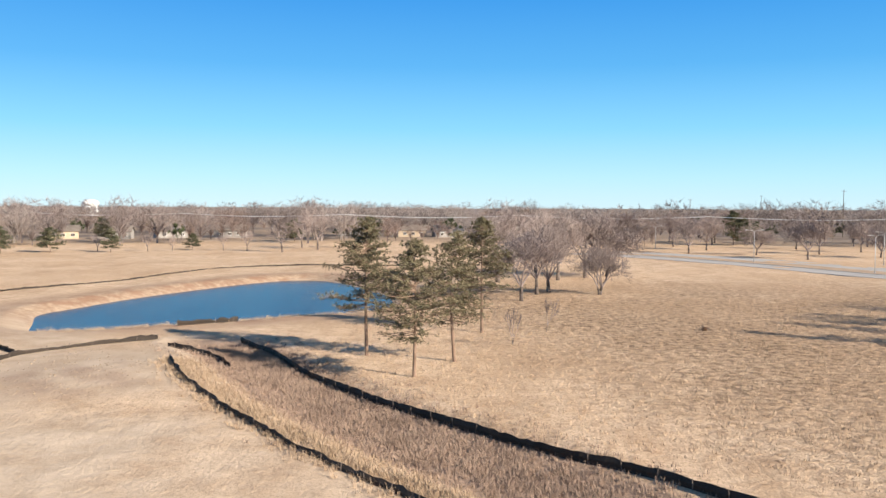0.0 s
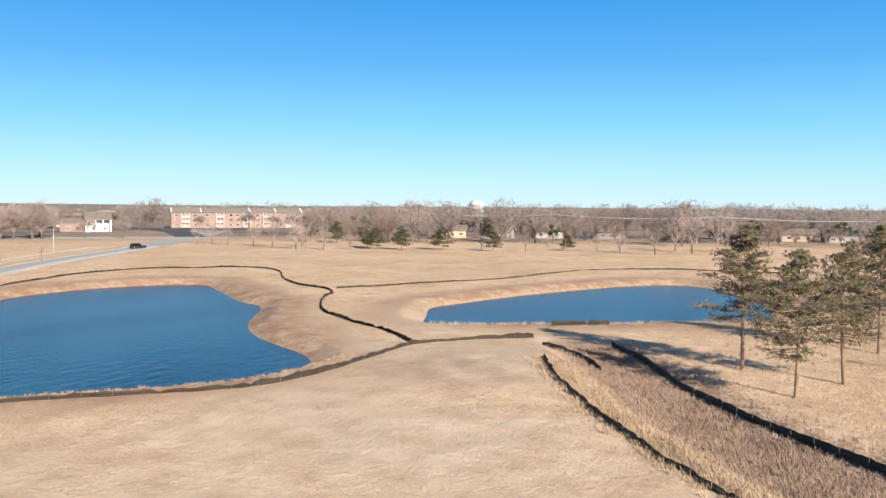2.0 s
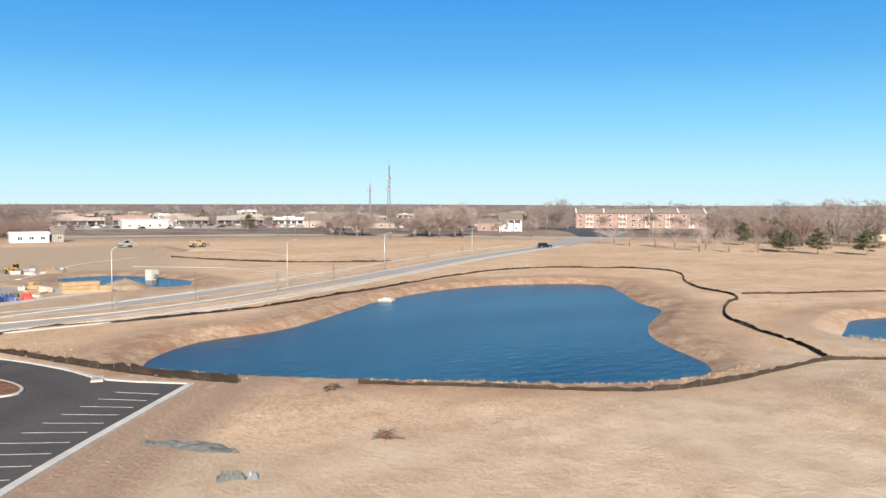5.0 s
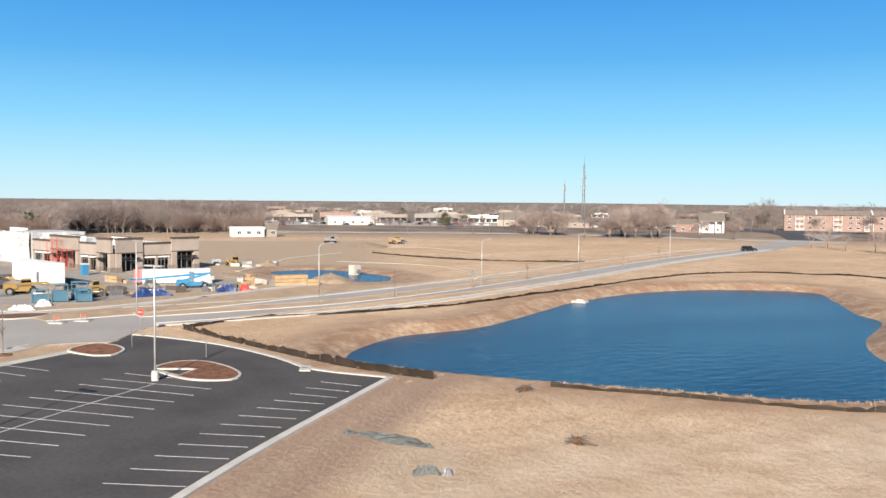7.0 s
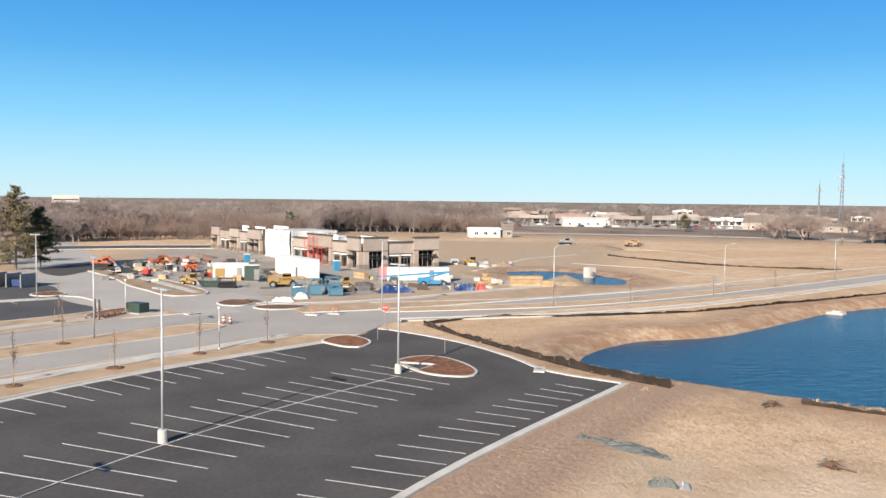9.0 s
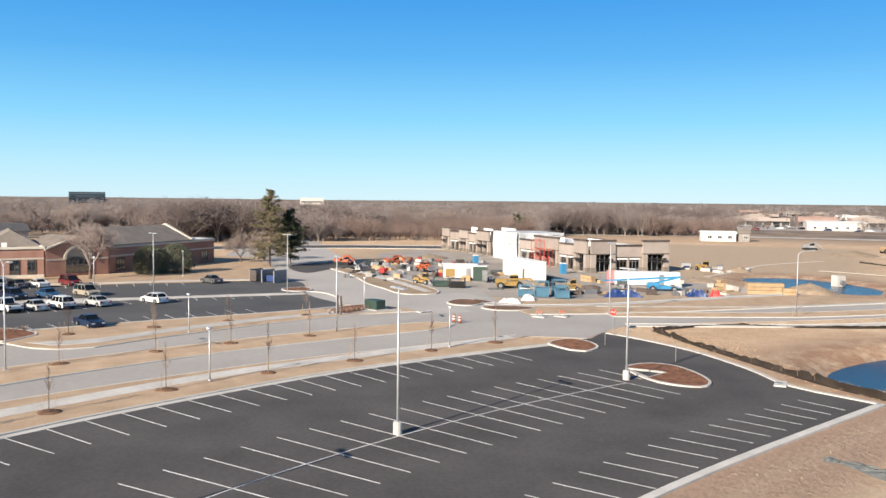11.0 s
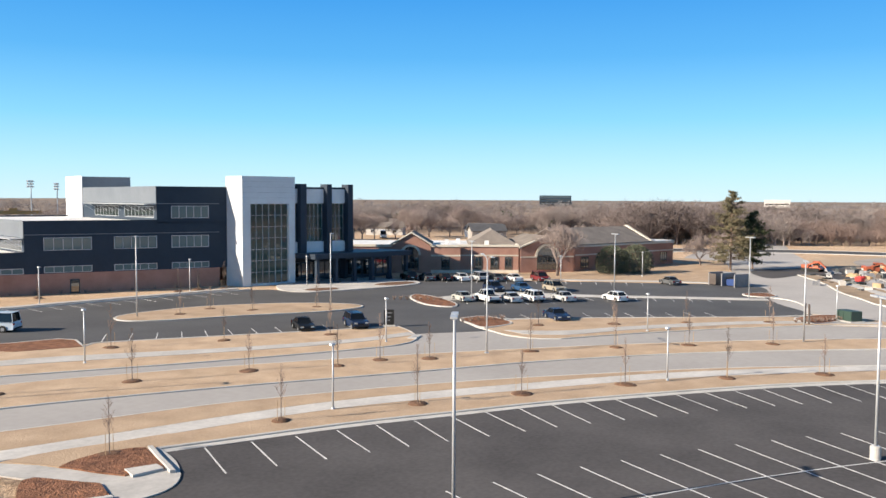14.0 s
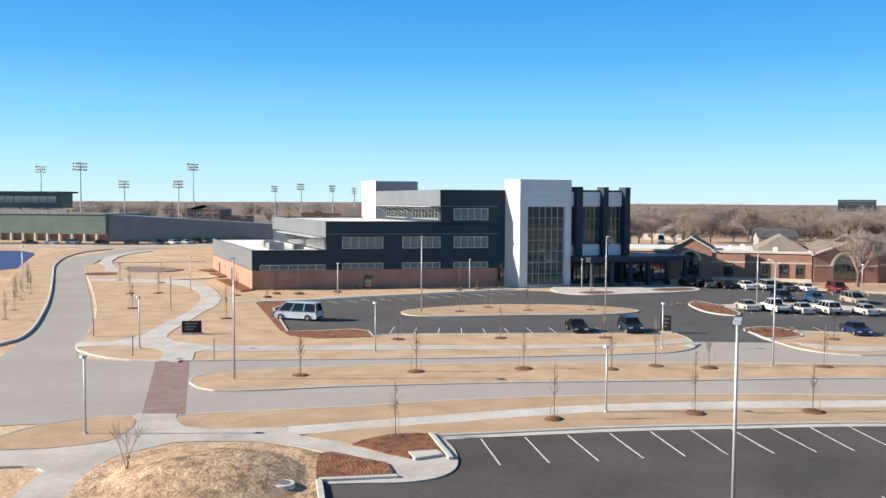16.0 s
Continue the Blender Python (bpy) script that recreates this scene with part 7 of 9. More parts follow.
        part("tail_light", Build().slab(-h - 0.015, s * (W / 2 - 0.2) - 0.13, tail - 0.36, -h + 0.1, s * (W / 2 - 0.2) + 0.13, tail - 0.12, 0.02), REDLENS, ob, "red tail light")
        part("mirror", Build().slab(x1 - 0.15, s * (W / 2 + 0.06) - 0.07, belt, x1 - 0.02, s * (W / 2 + 0.06) + 0.07, belt + 0.15, 0.02), colour, ob)
        for wx in (-0.30, 0.31):
            wheel(ob, L * wx, s * (W / 2 + 0.005), r, 0.21)
            part("wheel_arch", Build().tube((L * wx, s * (W / 2 - 0.02), r), (L * wx, s * (W / 2 + 0.002), r), r * 1.17, r * 1.17, 18), BLACK, ob)
    part("front_bumper", Build().slab(h - 0.12, -W / 2 + 0.1, low + 0.02, h + 0.05, W / 2 - 0.1, low + 0.22, 0.03), BLACK if kind in ("suv", "pickup", "van") else colour, ob)
    part("rear_bumper", Build().slab(-h - 0.05, -W / 2 + 0.1, low + 0.02, -h + 0.12, W / 2 - 0.1, low + 0.22, 0.03), BLACK if kind in ("suv", "pickup", "van") else colour, ob)
    part("number_plate", Build().box(-h - 0.03, -0.25, low + 0.3, -h - 0.005, 0.25, low + 0.42), WHITE, ob)
    part("grille", Build().box(h - 0.02, -0.45, nose - 0.42, h + 0.012, 0.45, nose - 0.25), BLACK, ob)
    return ob


CP = {k: paint("car paint " + k, c, 0.25) for k, c in {"white": (0.75, 0.75, 0.74), "silver": (0.45, 0.46, 0.47), "champagne": (0.48, 0.48, 0.44), "black": (0.012, 0.013, 0.015), "navy": (0.015, 0.03, 0.07), "maroon": (0.16, 0.02, 0.025),
                                                              "green": (0.012, 0.045, 0.035), "grey": (0.10, 0.105, 0.11), "blue": (0.03, 0.08, 0.17), "tan": (0.35, 0.31, 0.25), "vanblue": (0.50, 0.58, 0.66)}.items()}
car("van", CP["vanblue"], -49.5, -97.9, 305, "pale blue passenger van parked beside a mulch bed")
for kind, col, x, y, hd, label in [
        ("sedan", "black", -71.6, -70.4, 57, "black sedan parked nose out"), ("suv", "navy", -76.6, -66.6, 57, "dark blue crossover parked nose out"),
        ("sedan", "navy", -96.9, -50.4, 52, "dark blue-green sedan parked by the grass strip"), ("hatch", "white", -120.2, -52.6, 240, "white hatchback parked against the dividing strip"),
        ("sedan", "grey", -149.4, -54.6, 232, "dark grey sedan at the far end of the row"), ("sedan", "champagne", -106.2, -71.0, 236, "pale champagne sedan among parked cars"),
        ("pickup", "white", -107.6, -67.4, 236, "white pickup truck among parked cars"), ("sedan", "silver", -109.6, -64.6, 236, "silver sedan among parked cars"),
        ("suv", "white", -112.0, -62.3, 236, "white estate car among parked cars"), ("minivan", "tan", -126.8, -66.3, 56, "silver-beige minivan facing the dividing strip"),
        ("sedan", "silver", -115.4, -58.8, 236, "silver sedan at the end of the row"), ("minivan", "maroon", -141.0, -76.6, 52, "maroon minivan by the office walk"),
        ("sedan", "blue", -123.4, -70.6, 56, "blue sedan behind the pickup"), ("suv", "navy", -119.8, -73.8, 56, "dark blue off-roader by the dividing strip"),
        ("suv", "black", -127.6, -97.4, 236, "black car in the shade of the clinic"), ("sedan", "grey", -128.8, -94.0, 236, "dark grey car in the shade of the clinic"),
        ("sedan", "black", -130.4, -91.2, 236, "black sedan in the shade of the clinic"), ("sedan", "white", -132.2, -88.5, 236, "white sedan before the brick office"),
        ("suv", "silver", -133.9, -85.7, 236, "silver crossover before the brick office"), ("sedan", "grey", -135.5, -82.9, 236, "grey sedan before the brick office"), ("sedan", "white", -137.2, -80.2, 236, "white sedan before the brick office")]:
    car(kind, CP[col], x, y, hd, label)
car("suv", CP["black"], -203.5, 208.5, 62, "dark car on the pond road", 0.05)
for k, (x, y) in enumerate([(-66, -309), (-72, -306), (-80, -301), (-88, -295), (-95, -289), (-100, -288.4), (-104.5, -288), (-109, -290), (-113, -293), (-60, -313)]):
    car(("sedan", "suv", "hatch")[k % 3], CP[("white", "silver", "black", "grey", "navy")[k % 5]], x, y, 140 if x > -90 else 100, "car parked in the row before the stadium")


# ---------------------------------------------------------------- signs and small street things
def stop_sign(x, y, turn):
    ob = thing("stop_sign", "red octagonal stop sign on a steel post", "road sign", spot(x, y, 0.05, turn))
    part("post", Build().box(-0.03, -0.03, -0.1, 0.03, 0.03, 2.6), STEEL, ob)
    b = Build()
    for yy, in ((-0.06,), (-0.035,)):
        b.v += [(0.40 * math.cos(math.pi / 8 + i * math.pi / 4), yy, 2.3 + 0.40 * math.sin(math.pi / 8 + i * math.pi / 4)) for i in range(8)]
    b.f += [tuple(range(8)), tuple(range(15, 7, -1))] + [(i, (i + 1) % 8, 8 + (i + 1) % 8, 8 + i) for i in range(8)]
    pl = part("plate", b, REDPAINT, ob, "red octagonal plate")
    cu = bpy.data.curves.new("word", "FONT")
    cu.body, cu.size, cu.align_x, cu.align_y, cu.extrude = "STOP", 0.24, "CENTER", "CENTER", 0.004
    cu.materials.append(WHITE)
    tx = new("lettering", cu)
    tx.parent, tx.matrix_local = pl, pose(0, -0.066, 2.3, 90, 0, 0)


stop_sign(-102.6, 11.6, 62)


def monument(x, y, turn, w, h, label):
    ob = thing("monument_sign", label, "sign", spot(x, y, 0.13, turn))
    part("plinth", Build().slab(-w / 2 - 0.15, -0.35, -0.05, w / 2 + 0.15, 0.35, 0.18, 0.03), WALKWAY, ob)
    bd = part("board", Build().slab(-w / 2, -0.2, 0.18, w / 2, 0.2, h, 0.04), BLACK, ob, "black sign board")
    for k, f in enumerate((0.78, 0.55, 0.35)):
        part("text_bar", Build().box(-w * 0.34, -0.215, h * f, w * (0.3 - 0.1 * k), -0.202, h * f + 0.12), STEEL, bd)


monument(-34.0, -93.4, 152, 2.1, 1.5, "low black monument sign on the lawn")
monument(-79.2, -63.6, 129, 1.2, 2.0, "upright black sign at the clinic entrance")


def marker_post(x, y, h=1.1, mat=None):
    solid("marker_post", Build().box(-0.05, -0.03, -0.1, 0.05, 0.03, h).box(-0.06, -0.035, h, 0.06, 0.035, h + 0.12), mat or STEEL, "slim grey marker post in the verge", "post", spot(x, y, 0.1), "marker posts")


for x, y in ((-92.6, 9.6), (-99.5, 11.4), (-84, 15.5), (-30.2, -77.4), (-24.5, -83.5), (-24.6, -97.8)):
    marker_post(x, y, 1.9)
marker_post(-39.0, -114.7, 4.6)


def enclosure(x, y, turn):
    ob = thing("dumpster_enclosure", "masonry dumpster enclosure with open gates and a blue bin", "enclosure", spot(x, y, 0.06, turn))
    for nm, bx in (("back_wall", (-3.0, 1.6, 3.0, 1.85)), ("side_wall", (-3.0, -1.8, -2.75, 1.6)), ("side_wall", (2.75, -1.8, 3.0, 1.6)), ("middle_wall", (-0.1, -1.8, 0.12, 1.6))):
        part(nm, Build().slab(bx[0], bx[1], -0.1, bx[2], bx[3], 2.3, 0.03), STEEL, ob)
    part("gate", Build().slab(-2.75, -1.9, 0.15, -1.2, -1.82, 2.1, 0.02), STUCCO_DARK, ob, "dark slatted gate")
    bn = part("bin", Build().side(rounded([(-1.0, 0.15), (1.0, 0.15), (1.15, 1.4), (-1.15, 1.25)], 0.08), -0.9, 0.6), NAVYTARP, ob, "blue steel waste bin", spot(1.4, 0))
    part("lid", Build().slab(-1.2, -0.95, 1.38, 1.2, 0.65, 1.46, 0.02), BLACK, bn, "black plastic lid")


enclosure(-153.6, -45.4, 65)
ob = thing("transformer_box", "green steel transformer box on a concrete pad", "utility box", spot(-117.4, -19.6, 0.14, 50))
part("pad", Build().slab(-1.7, -1.2, -0.05, 1.7, 1.2, 0.1, 0.02), WALKWAY, ob)
part("cabinet", Build().slab(-1.35, -0.8, 0.1, 1.35, 0.8, 1.35, 0.04), GREENPAINT, ob)
part("door", Build().slab(-1.25, -0.84, 0.2, -0.03, -0.79, 1.25, 0.01), GREENPAINT, ob)
part("door", Build().slab(0.03, -0.84, 0.2, 1.25, -0.79, 1.25, 0.01), GREENPAINT, ob)


# ---------------------------------------------------------------- building site
def container(x, y, turn, l, w, h, mat, label, name="site_container", stripe=None, ribs=True):
    ob = thing(name, label, "container", spot(x, y, 0.02, turn), "site containers")
    part("body", Build().slab(-l / 2, -w / 2, 0.35, l / 2, w / 2, h, 0.04), mat, ob)
    part("roof", Build().slab(-l / 2 - 0.05, -w / 2 - 0.05, h, l / 2 + 0.05, w / 2 + 0.05, h + 0.1, 0.03), ROOF_WHITE, ob)
    if ribs:
        for k in range(int(l / 0.9)):
            xx = -l / 2 + 0.5 + k * 0.9
            part("rib", Build().box(xx - 0.04, -w / 2 - 0.04, 0.45, xx + 0.04, w / 2 + 0.04, h - 0.1), mat, ob)
    for s in (-1, 1):
        part("skid", Build().box(-l / 2, s * w * 0.35 - 0.1, -0.05, l / 2, s * w * 0.35 + 0.1, 0.36), STEEL, ob)
    dr = part("door", Build().slab(l * 0.18, -w / 2 - 0.07, 0.4, l * 0.18 + 0.95, -w / 2 - 0.03, 2.35, 0.01), STEEL, ob)
    part("handle", Build().box(l * 0.18 + 0.8, -w / 2 - 0.11, 1.3, l * 0.18 + 0.86, -w / 2 - 0.06, 1.5), BLACK, dr)
    if stripe:
        part("panel", Build().slab(-l / 2 + 0.4, -w / 2 - 0.07, 0.6, -l / 2 + 2.2, -w / 2 - 0.03, 2.2, 0.01), stripe, ob)
    return ob


container(-168.2, 1.6, 22, 15.5, 2.7, 3.9, WHITE, "long white site trailer with ribbed walls")
container(-165.0, -10.6, 88, 6.4, 2.6, 3.0, WHITE, "small white site office with a yellow end", stripe=YELLOW)
container(-158.6, 24.0, 84, 11.5, 2.6, 2.6, WHITE, "low white trailer behind the boom lift")
container(-160.5, -6.6, 88, 2.6, 2.4, 3.0, GREENPAINT, "small green storage box beside the site office", ribs=False)


def crate(x, y, turn, l, w, h, mat, label):
    """An open steel stillage: corner posts, rails, mesh bars and a load."""
    ob = thing("steel_stillage", label, "stillage", spot(x, y, 0.02, turn), "steel stillages")
    fr = Build()
    for sx in (-1, 1):
        for sy in (-1, 1):
            fr.box(sx * l / 2 - 0.06, sy * w / 2 - 0.06, -0.05, sx * l / 2 + 0.06, sy * w / 2 + 0.06, h)
    for z in (0.15, h * 0.5, h - 0.1):
        for sy in (-1, 1):
            fr.box(-l / 2, sy * w / 2 - 0.04, z, l / 2, sy * w / 2 + 0.04, z + 0.1)
        for sx in (-1, 1):
            fr.box(sx * l / 2 - 0.04, -w / 2, z, sx * l / 2 + 0.04, w / 2, z + 0.1)
    part("frame", fr, mat, ob)
    part("panel", Build().slab(-l / 2 + 0.08, -w / 2 + 0.08, 0.1, l / 2 - 0.08, w / 2 - 0.08, h * 0.6, 0.03), mat, ob)
    for k in range(int(l / 0.4)):
        xx = -l / 2 + 0.2 + k * 0.4
        part("bar", Build().box(xx - 0.02, -w / 2 - 0.03, 0.1, xx + 0.02, -w / 2 + 0.0, h - 0.05), mat, ob)


for x, y, h in ((-137.6, 1.6, 1.9), (-137.8, 4.2, 2.6), (-136.6, 7.4, 2.0), (-139.6, 7.0, 2.7)):
    crate(x, y, 88, 2.2, 1.7, h, TEAL, "stacked faded blue steel stillages with mesh sides")
for x, y, m, lb in ((-151, -13.2, GREENPAINT, "green steel waste skip with mesh sides"), (-149.6, -10.2, BLACK, "dark steel skip on the gravel")):
    crate(x, y, 88, 2.6, 2.0, 1.7, m, lb)


def machine(x, y, turn, mat, label, l=4.2, w=2.0, r=0.55, boom=None, cab=True, name="site_machine", tracks=False, basket=False):
    """A site machine: chassis, wheels or tracks, cab with glass, engine cover and jointed boom."""
    ob = thing(name, label, "machine", spot(x, y, 0.03, turn), "site machines")
    part("chassis", Build().side(rounded([(-l / 2, r * 0.9), (l / 2, r * 0.9), (l / 2, r * 1.6), (l * 0.1, r * 2.0), (-l / 2, r * 2.2)], 0.1), -w * 0.33, w * 0.33), mat, ob)
    part("engine_cover", Build().slab(-l / 2, -w * 0.42, r * 1.5, -l * 0.12, w * 0.3, r * 3.0, 0.08), mat, ob)
    if tracks:
        for s in (-1, 1):
            part("track", Build().side(rounded([(-l / 2, 0.25), (-l / 2 + 0.3, 0), (l / 2 - 0.3, 0), (l / 2, 0.25), (l / 2 - 0.2, 0.75), (-l / 2 + 0.2, 0.75)], 0.12), s * w / 2 - 0.25, s * w / 2 + 0.25), BLACK, ob, "black steel track")
    else:
        for s in (-1, 1):
            for f in (-0.34, 0.34):
                wheel(ob, l * f, s * (w / 2 + 0.1), r, 0.36)
    if cab:
        cb = part("cab", Build().slab(l * 0.02, 0.0, r * 1.5, l * 0.30, w * 0.44, r * 1.5 + 1.5, 0.06), mat, ob)
        part("glass", Build().slab(l * 0.02 - 0.02, -0.02, r * 1.5 + 0.55, l * 0.30 + 0.02, w * 0.44 + 0.02, r * 1.5 + 1.3, 0.02), CARGLASS, cb)
    if boom:
        bm, p = Build(), Vector((-l * 0.3, -0.1, r * 2.6))
        for dx, dz in boom:
            q = p + Vector((dx, 0, dz))
            bm.tube(p, q, 0.26, 0.2, 4)
            p = q
        part("boom", bm, mat, ob)
        if basket:
            bk = Build()
            for z in (0, 0.5, 1.05):
                for s in (-1, 1):
                    bk.tube(p + Vector((0, s * 0.8, z)), p + Vector((0.9, s * 0.8, z)), 0.04, 0.04, 4).tube(p + Vector((0.45 + s * 0.45, -0.8, z)), p + Vector((0.45 + s * 0.45, 0.8, z)), 0.04, 0.04, 4)
            bk.box(p.x, p.y - 0.8, p.z - 0.05, p.x + 0.9, p.y + 0.8, p.z)
            part("basket", bk, STEEL, ob)
        else:
            part("bucket", Build().side(rounded([(p.x - 0.1, p.z - 0.5), (p.x + 0.7, p.z - 0.6), (p.x + 0.6, p.z - 0.45), (p.x + 0.1, p.z + 0.25)], 0.05), -0.9, 0.9), STEEL, ob)


machine(-150, -1.0, 95, YELLOW, "yellow telehandler with a low boom", 5.0, 2.2, 0.6, ((5.0, 0.2), (1.4, -0.8)), name="telehandler")
machine(-150.5, 25.5, 88, BLUE, "bright blue boom lift with its boom lowered", 5.4, 2.3, 0.5, ((4.6, 1.2), (-13.5, -0.9)), False, "boom_lift", basket=True)
machine(-181.5, -19.6, 40, ORANGE, "orange telescopic lift parked on the site", 3.6, 1.9, 0.45, ((3.0, 0.5), (0.9, -0.6)), name="lift")
machine(-199, -28.4, 120, ORANGE, "orange site machine among stored materials", 3.8, 2.0, 0.5, ((2.6, 0.8), (1.4, -1.0)), name="lift")
machine(-196, -40.0, 80, ORANGE, "orange excavator parked by the site road", 4.0, 2.4, 0.5, ((2.6, 0.9), (1.6, -1.4)), tracks=True, name="excavator")
machine(-155, -17.0, 70, YELLOW, "small yellow loader beside the skips", 3.0, 1.6, 0.4, ((1.8, 0.1), (0.8, -0.5)), name="loader")
machine(-147.5, 9.5, 100, YELLOW, "small yellow forklift behind the stillages", 2.8, 1.5, 0.4, ((2.0, 0.2), (0.6, -0.6)), name="forklift")
machine(-197.5, 42.4, 30, YELLOW, "yellow skid loader on bare earth", 3.2, 1.8, 0.45, ((2.0, 0.1), (0.7, -0.6)), name="loader")
machine(-291.6, 97.2, 80, STEEL, "blue-grey excavator on the graded field", 4.6, 2.4, 0.6, ((3.0, 1.2), (1.8, -1.8)), tracks=True, name="excavator")
machine(-278, 117, 100, LUMBER, "dusty yellow scraper on the graded field", 5.5, 2.4, 0.7, ((4.0, 0.2), (1.4, -1.0)), name="scraper")
machine(-362, 92, 60, YELLOW, "yellow loader beside the white shed", 5.0, 2.4, 0.7, ((2.6, 0.8), (1.4, -1.0)), name="loader")
machine(-233, 8, 60, ORANGE, "orange scissor lift against the shop wall", 3.0, 1.6, 0.4, None, False, "lift")


def portable_toilet(x, y, turn):
    ob = thing("portable_toilet", "bright blue plastic portable toilet", "portable toilet", spot(x, y, 0.02, turn), "portable toilets")
    part("cabin", Build().slab(-0.58, -0.58, -0.05, 0.58, 0.58, 2.1, 0.05), BLUE, ob)
    part("roof", Build().slab(-0.62, -0.62, 2.1, 0.62, 0.62, 2.3, 0.08), ROOF_WHITE, ob)
    part("door", Build().slab(-0.42, -0.62, 0.1, 0.42, -0.575, 1.95, 0.01), BLUE, ob)


portable_toilet(-203.8, -9.5, 20)
portable_toilet(-182.8, 10.1, 20)


def lumber_stack(x, y, turn, n, m, l=4.8):
    ob = thing("lumber_stack", "bundles of new yellow sawn lumber", "lumber", spot(x, y, 0.02, turn), "lumber stacks")
    for k in range(n):
        for q in range(m):
            part("timber_block", Build().slab(-l / 2, -n * 0.55 + k * 1.1, -0.03 + q * 0.62, l / 2, -n * 0.55 + k * 1.1 + 1.0, 0.55 + q * 0.62, 0.02), LUMBER, ob)


lumber_stack(-150, 42.5, 88, 2, 3, 6.0)
lumber_stack(-147.6, 46.0, 85, 1, 2, 2.2)
lumber_stack(-166, 14, 30, 1, 2, 3.6)


def heap(x, y, r, h, mat, label, seed, name="earth_mound"):
    rnd, b, n = random.Random(seed), Build(), 18
    for q in range(6):
        f = q / 5
        b.v += [(math.cos(i * 6.283 / n) * r * (1 - f) * rnd.uniform(0.85, 1.15), math.sin(i * 6.283 / n) * r * (1 - f) * rnd.uniform(0.85, 1.15), -0.05 + h * (f ** 0.8) * rnd.uniform(0.85, 1.1)) for i in range(n)]
    for q in range(5):
        b.f += [(q * n + i, q * n + (i + 1) % n, (q + 1) * n + (i + 1) % n, (q + 1) * n + i) for i in range(n)]
    solid(name, b, mat, label, "pile", spot(x, y, ground_z(x, y)), "earth piles", smooth=True)


for k, (x, y, r, h, m, lb) in enumerate([(-153, 51, 4.5, 1.8, GRAVELPILE, "brown earth pile beside the small pond"), (-222, -22, 5, 1.2, GRAVELPILE, "brown gravel pile near the woods"), (-262, 100, 7, 1.6, GRAVELPILE, "spoil heap on the graded field"),
                                         (-196, 50, 3, 1.2, GRAVELPILE, "small earth pile by the shop"), (-128.9, -6.0, 2.6, 0.5, MULCH_DARK, "low dark mulch mound on a traffic island"), (-170, 36, 4, 0.8, GRAVELPILE, "low earth pile on the site"), (-188, -8, 3, 0.8, GRAVELPILE, "brown sand pile on the site")]):
    heap(x, y, r, h, m, lb, 80 + k)


def tarp(x, y, turn, l, w, h, mat, label, seed, name="tarpaulin"):
    """A heap under a crumpled sheet."""
    rnd, b, nx, ny = random.Random(seed), Build(), 16, 9
    for i in range(nx):
        for j in range(ny):
            u, v = i / (nx - 1), j / (ny - 1)
            edge = min(u, 1 - u, v, 1 - v)
            b.v.append(((u - 0.5) * l * rnd.uniform(0.95, 1.05), (v - 0.5) * w * (0.8 + 0.4 * math.sin(u * 5 + seed)), -0.04 + h * min(1, edge * 4.5) * rnd.uniform(0.5, 1.15)))
    b.f += [(i * ny + j, (i + 1) * ny + j, (i + 1) * ny + j + 1, i * ny + j + 1) for i in range(nx - 1) for j in range(ny - 1)]
    solid(name, b, mat, label, "tarpaulin", spot(x, y, ground_z(x, y), turn), "covered piles")


tarp(-140.5, 17.5, 88, 6.5, 2.6, 1.1, NAVYTARP, "dark blue tarpaulin over stacked goods", 1)
tarp(-143.0, 29.8, 88, 3.4, 2.0, 1.2, NAVYTARP, "blue covered pallet by the kerb", 2)
tarp(-143.2, 32.8, 88, 1.8, 1.8, 1.1, REDPAINT, "red covered pallet by the kerb", 3)
tarp(-129.5, -0.8, 88, 3.6, 1.8, 0.7, ROOF_WHITE, "white wrapped rolls beside the kerb", 4)
tarp(-133, 2.0, 80, 2.2, 1.6, 0.9, ROOF_WHITE, "white wrapped rolls beside the kerb", 6)
tarp(-146, 12.5, 88, 4.2, 2.2, 1.2, STUCCO_DARK, "brown heap of stored materials", 5)
tarp(-174, -24, 30, 6, 2, 0.8, STEEL, "grey heap of pipes and boards", 7)
tarp(-186, -30, 30, 5, 2, 0.9, LUMBER, "pale heap of boards on the site", 8)
tarp(-170, -28, 60, 3, 1.6, 0.6, GREYCLOTH, "white heap of packaging on the site", 9)
tarp(-50.6, 20.9, 33, 5.8, 1.5, 0.3, GREYCLOTH, "long strip of weathered grey geotextile on the grass", 11, "geotextile_strip")
tarp(-52.9, 19.1, 40, 1.2, 1.0, 0.2, GREYCLOTH, "pale folded end of the geotextile", 12, "geotextile_strip")
tarp(-48.0, 22.5, 20, 1.1, 0.9, 0.2, GREYCLOTH, "pale frayed end of the geotextile", 13, "geotextile_strip")
tarp(-43.2, 20.2, 62, 1.7, 1.0, 0.5, GREYCLOTH, "crumpled grey sheet bundle on bare soil", 14)
tarp(-42.6, 21.2, 62, 0.7, 0.7, 0.4, SILVER, "white bag against the grey bundle", 15)


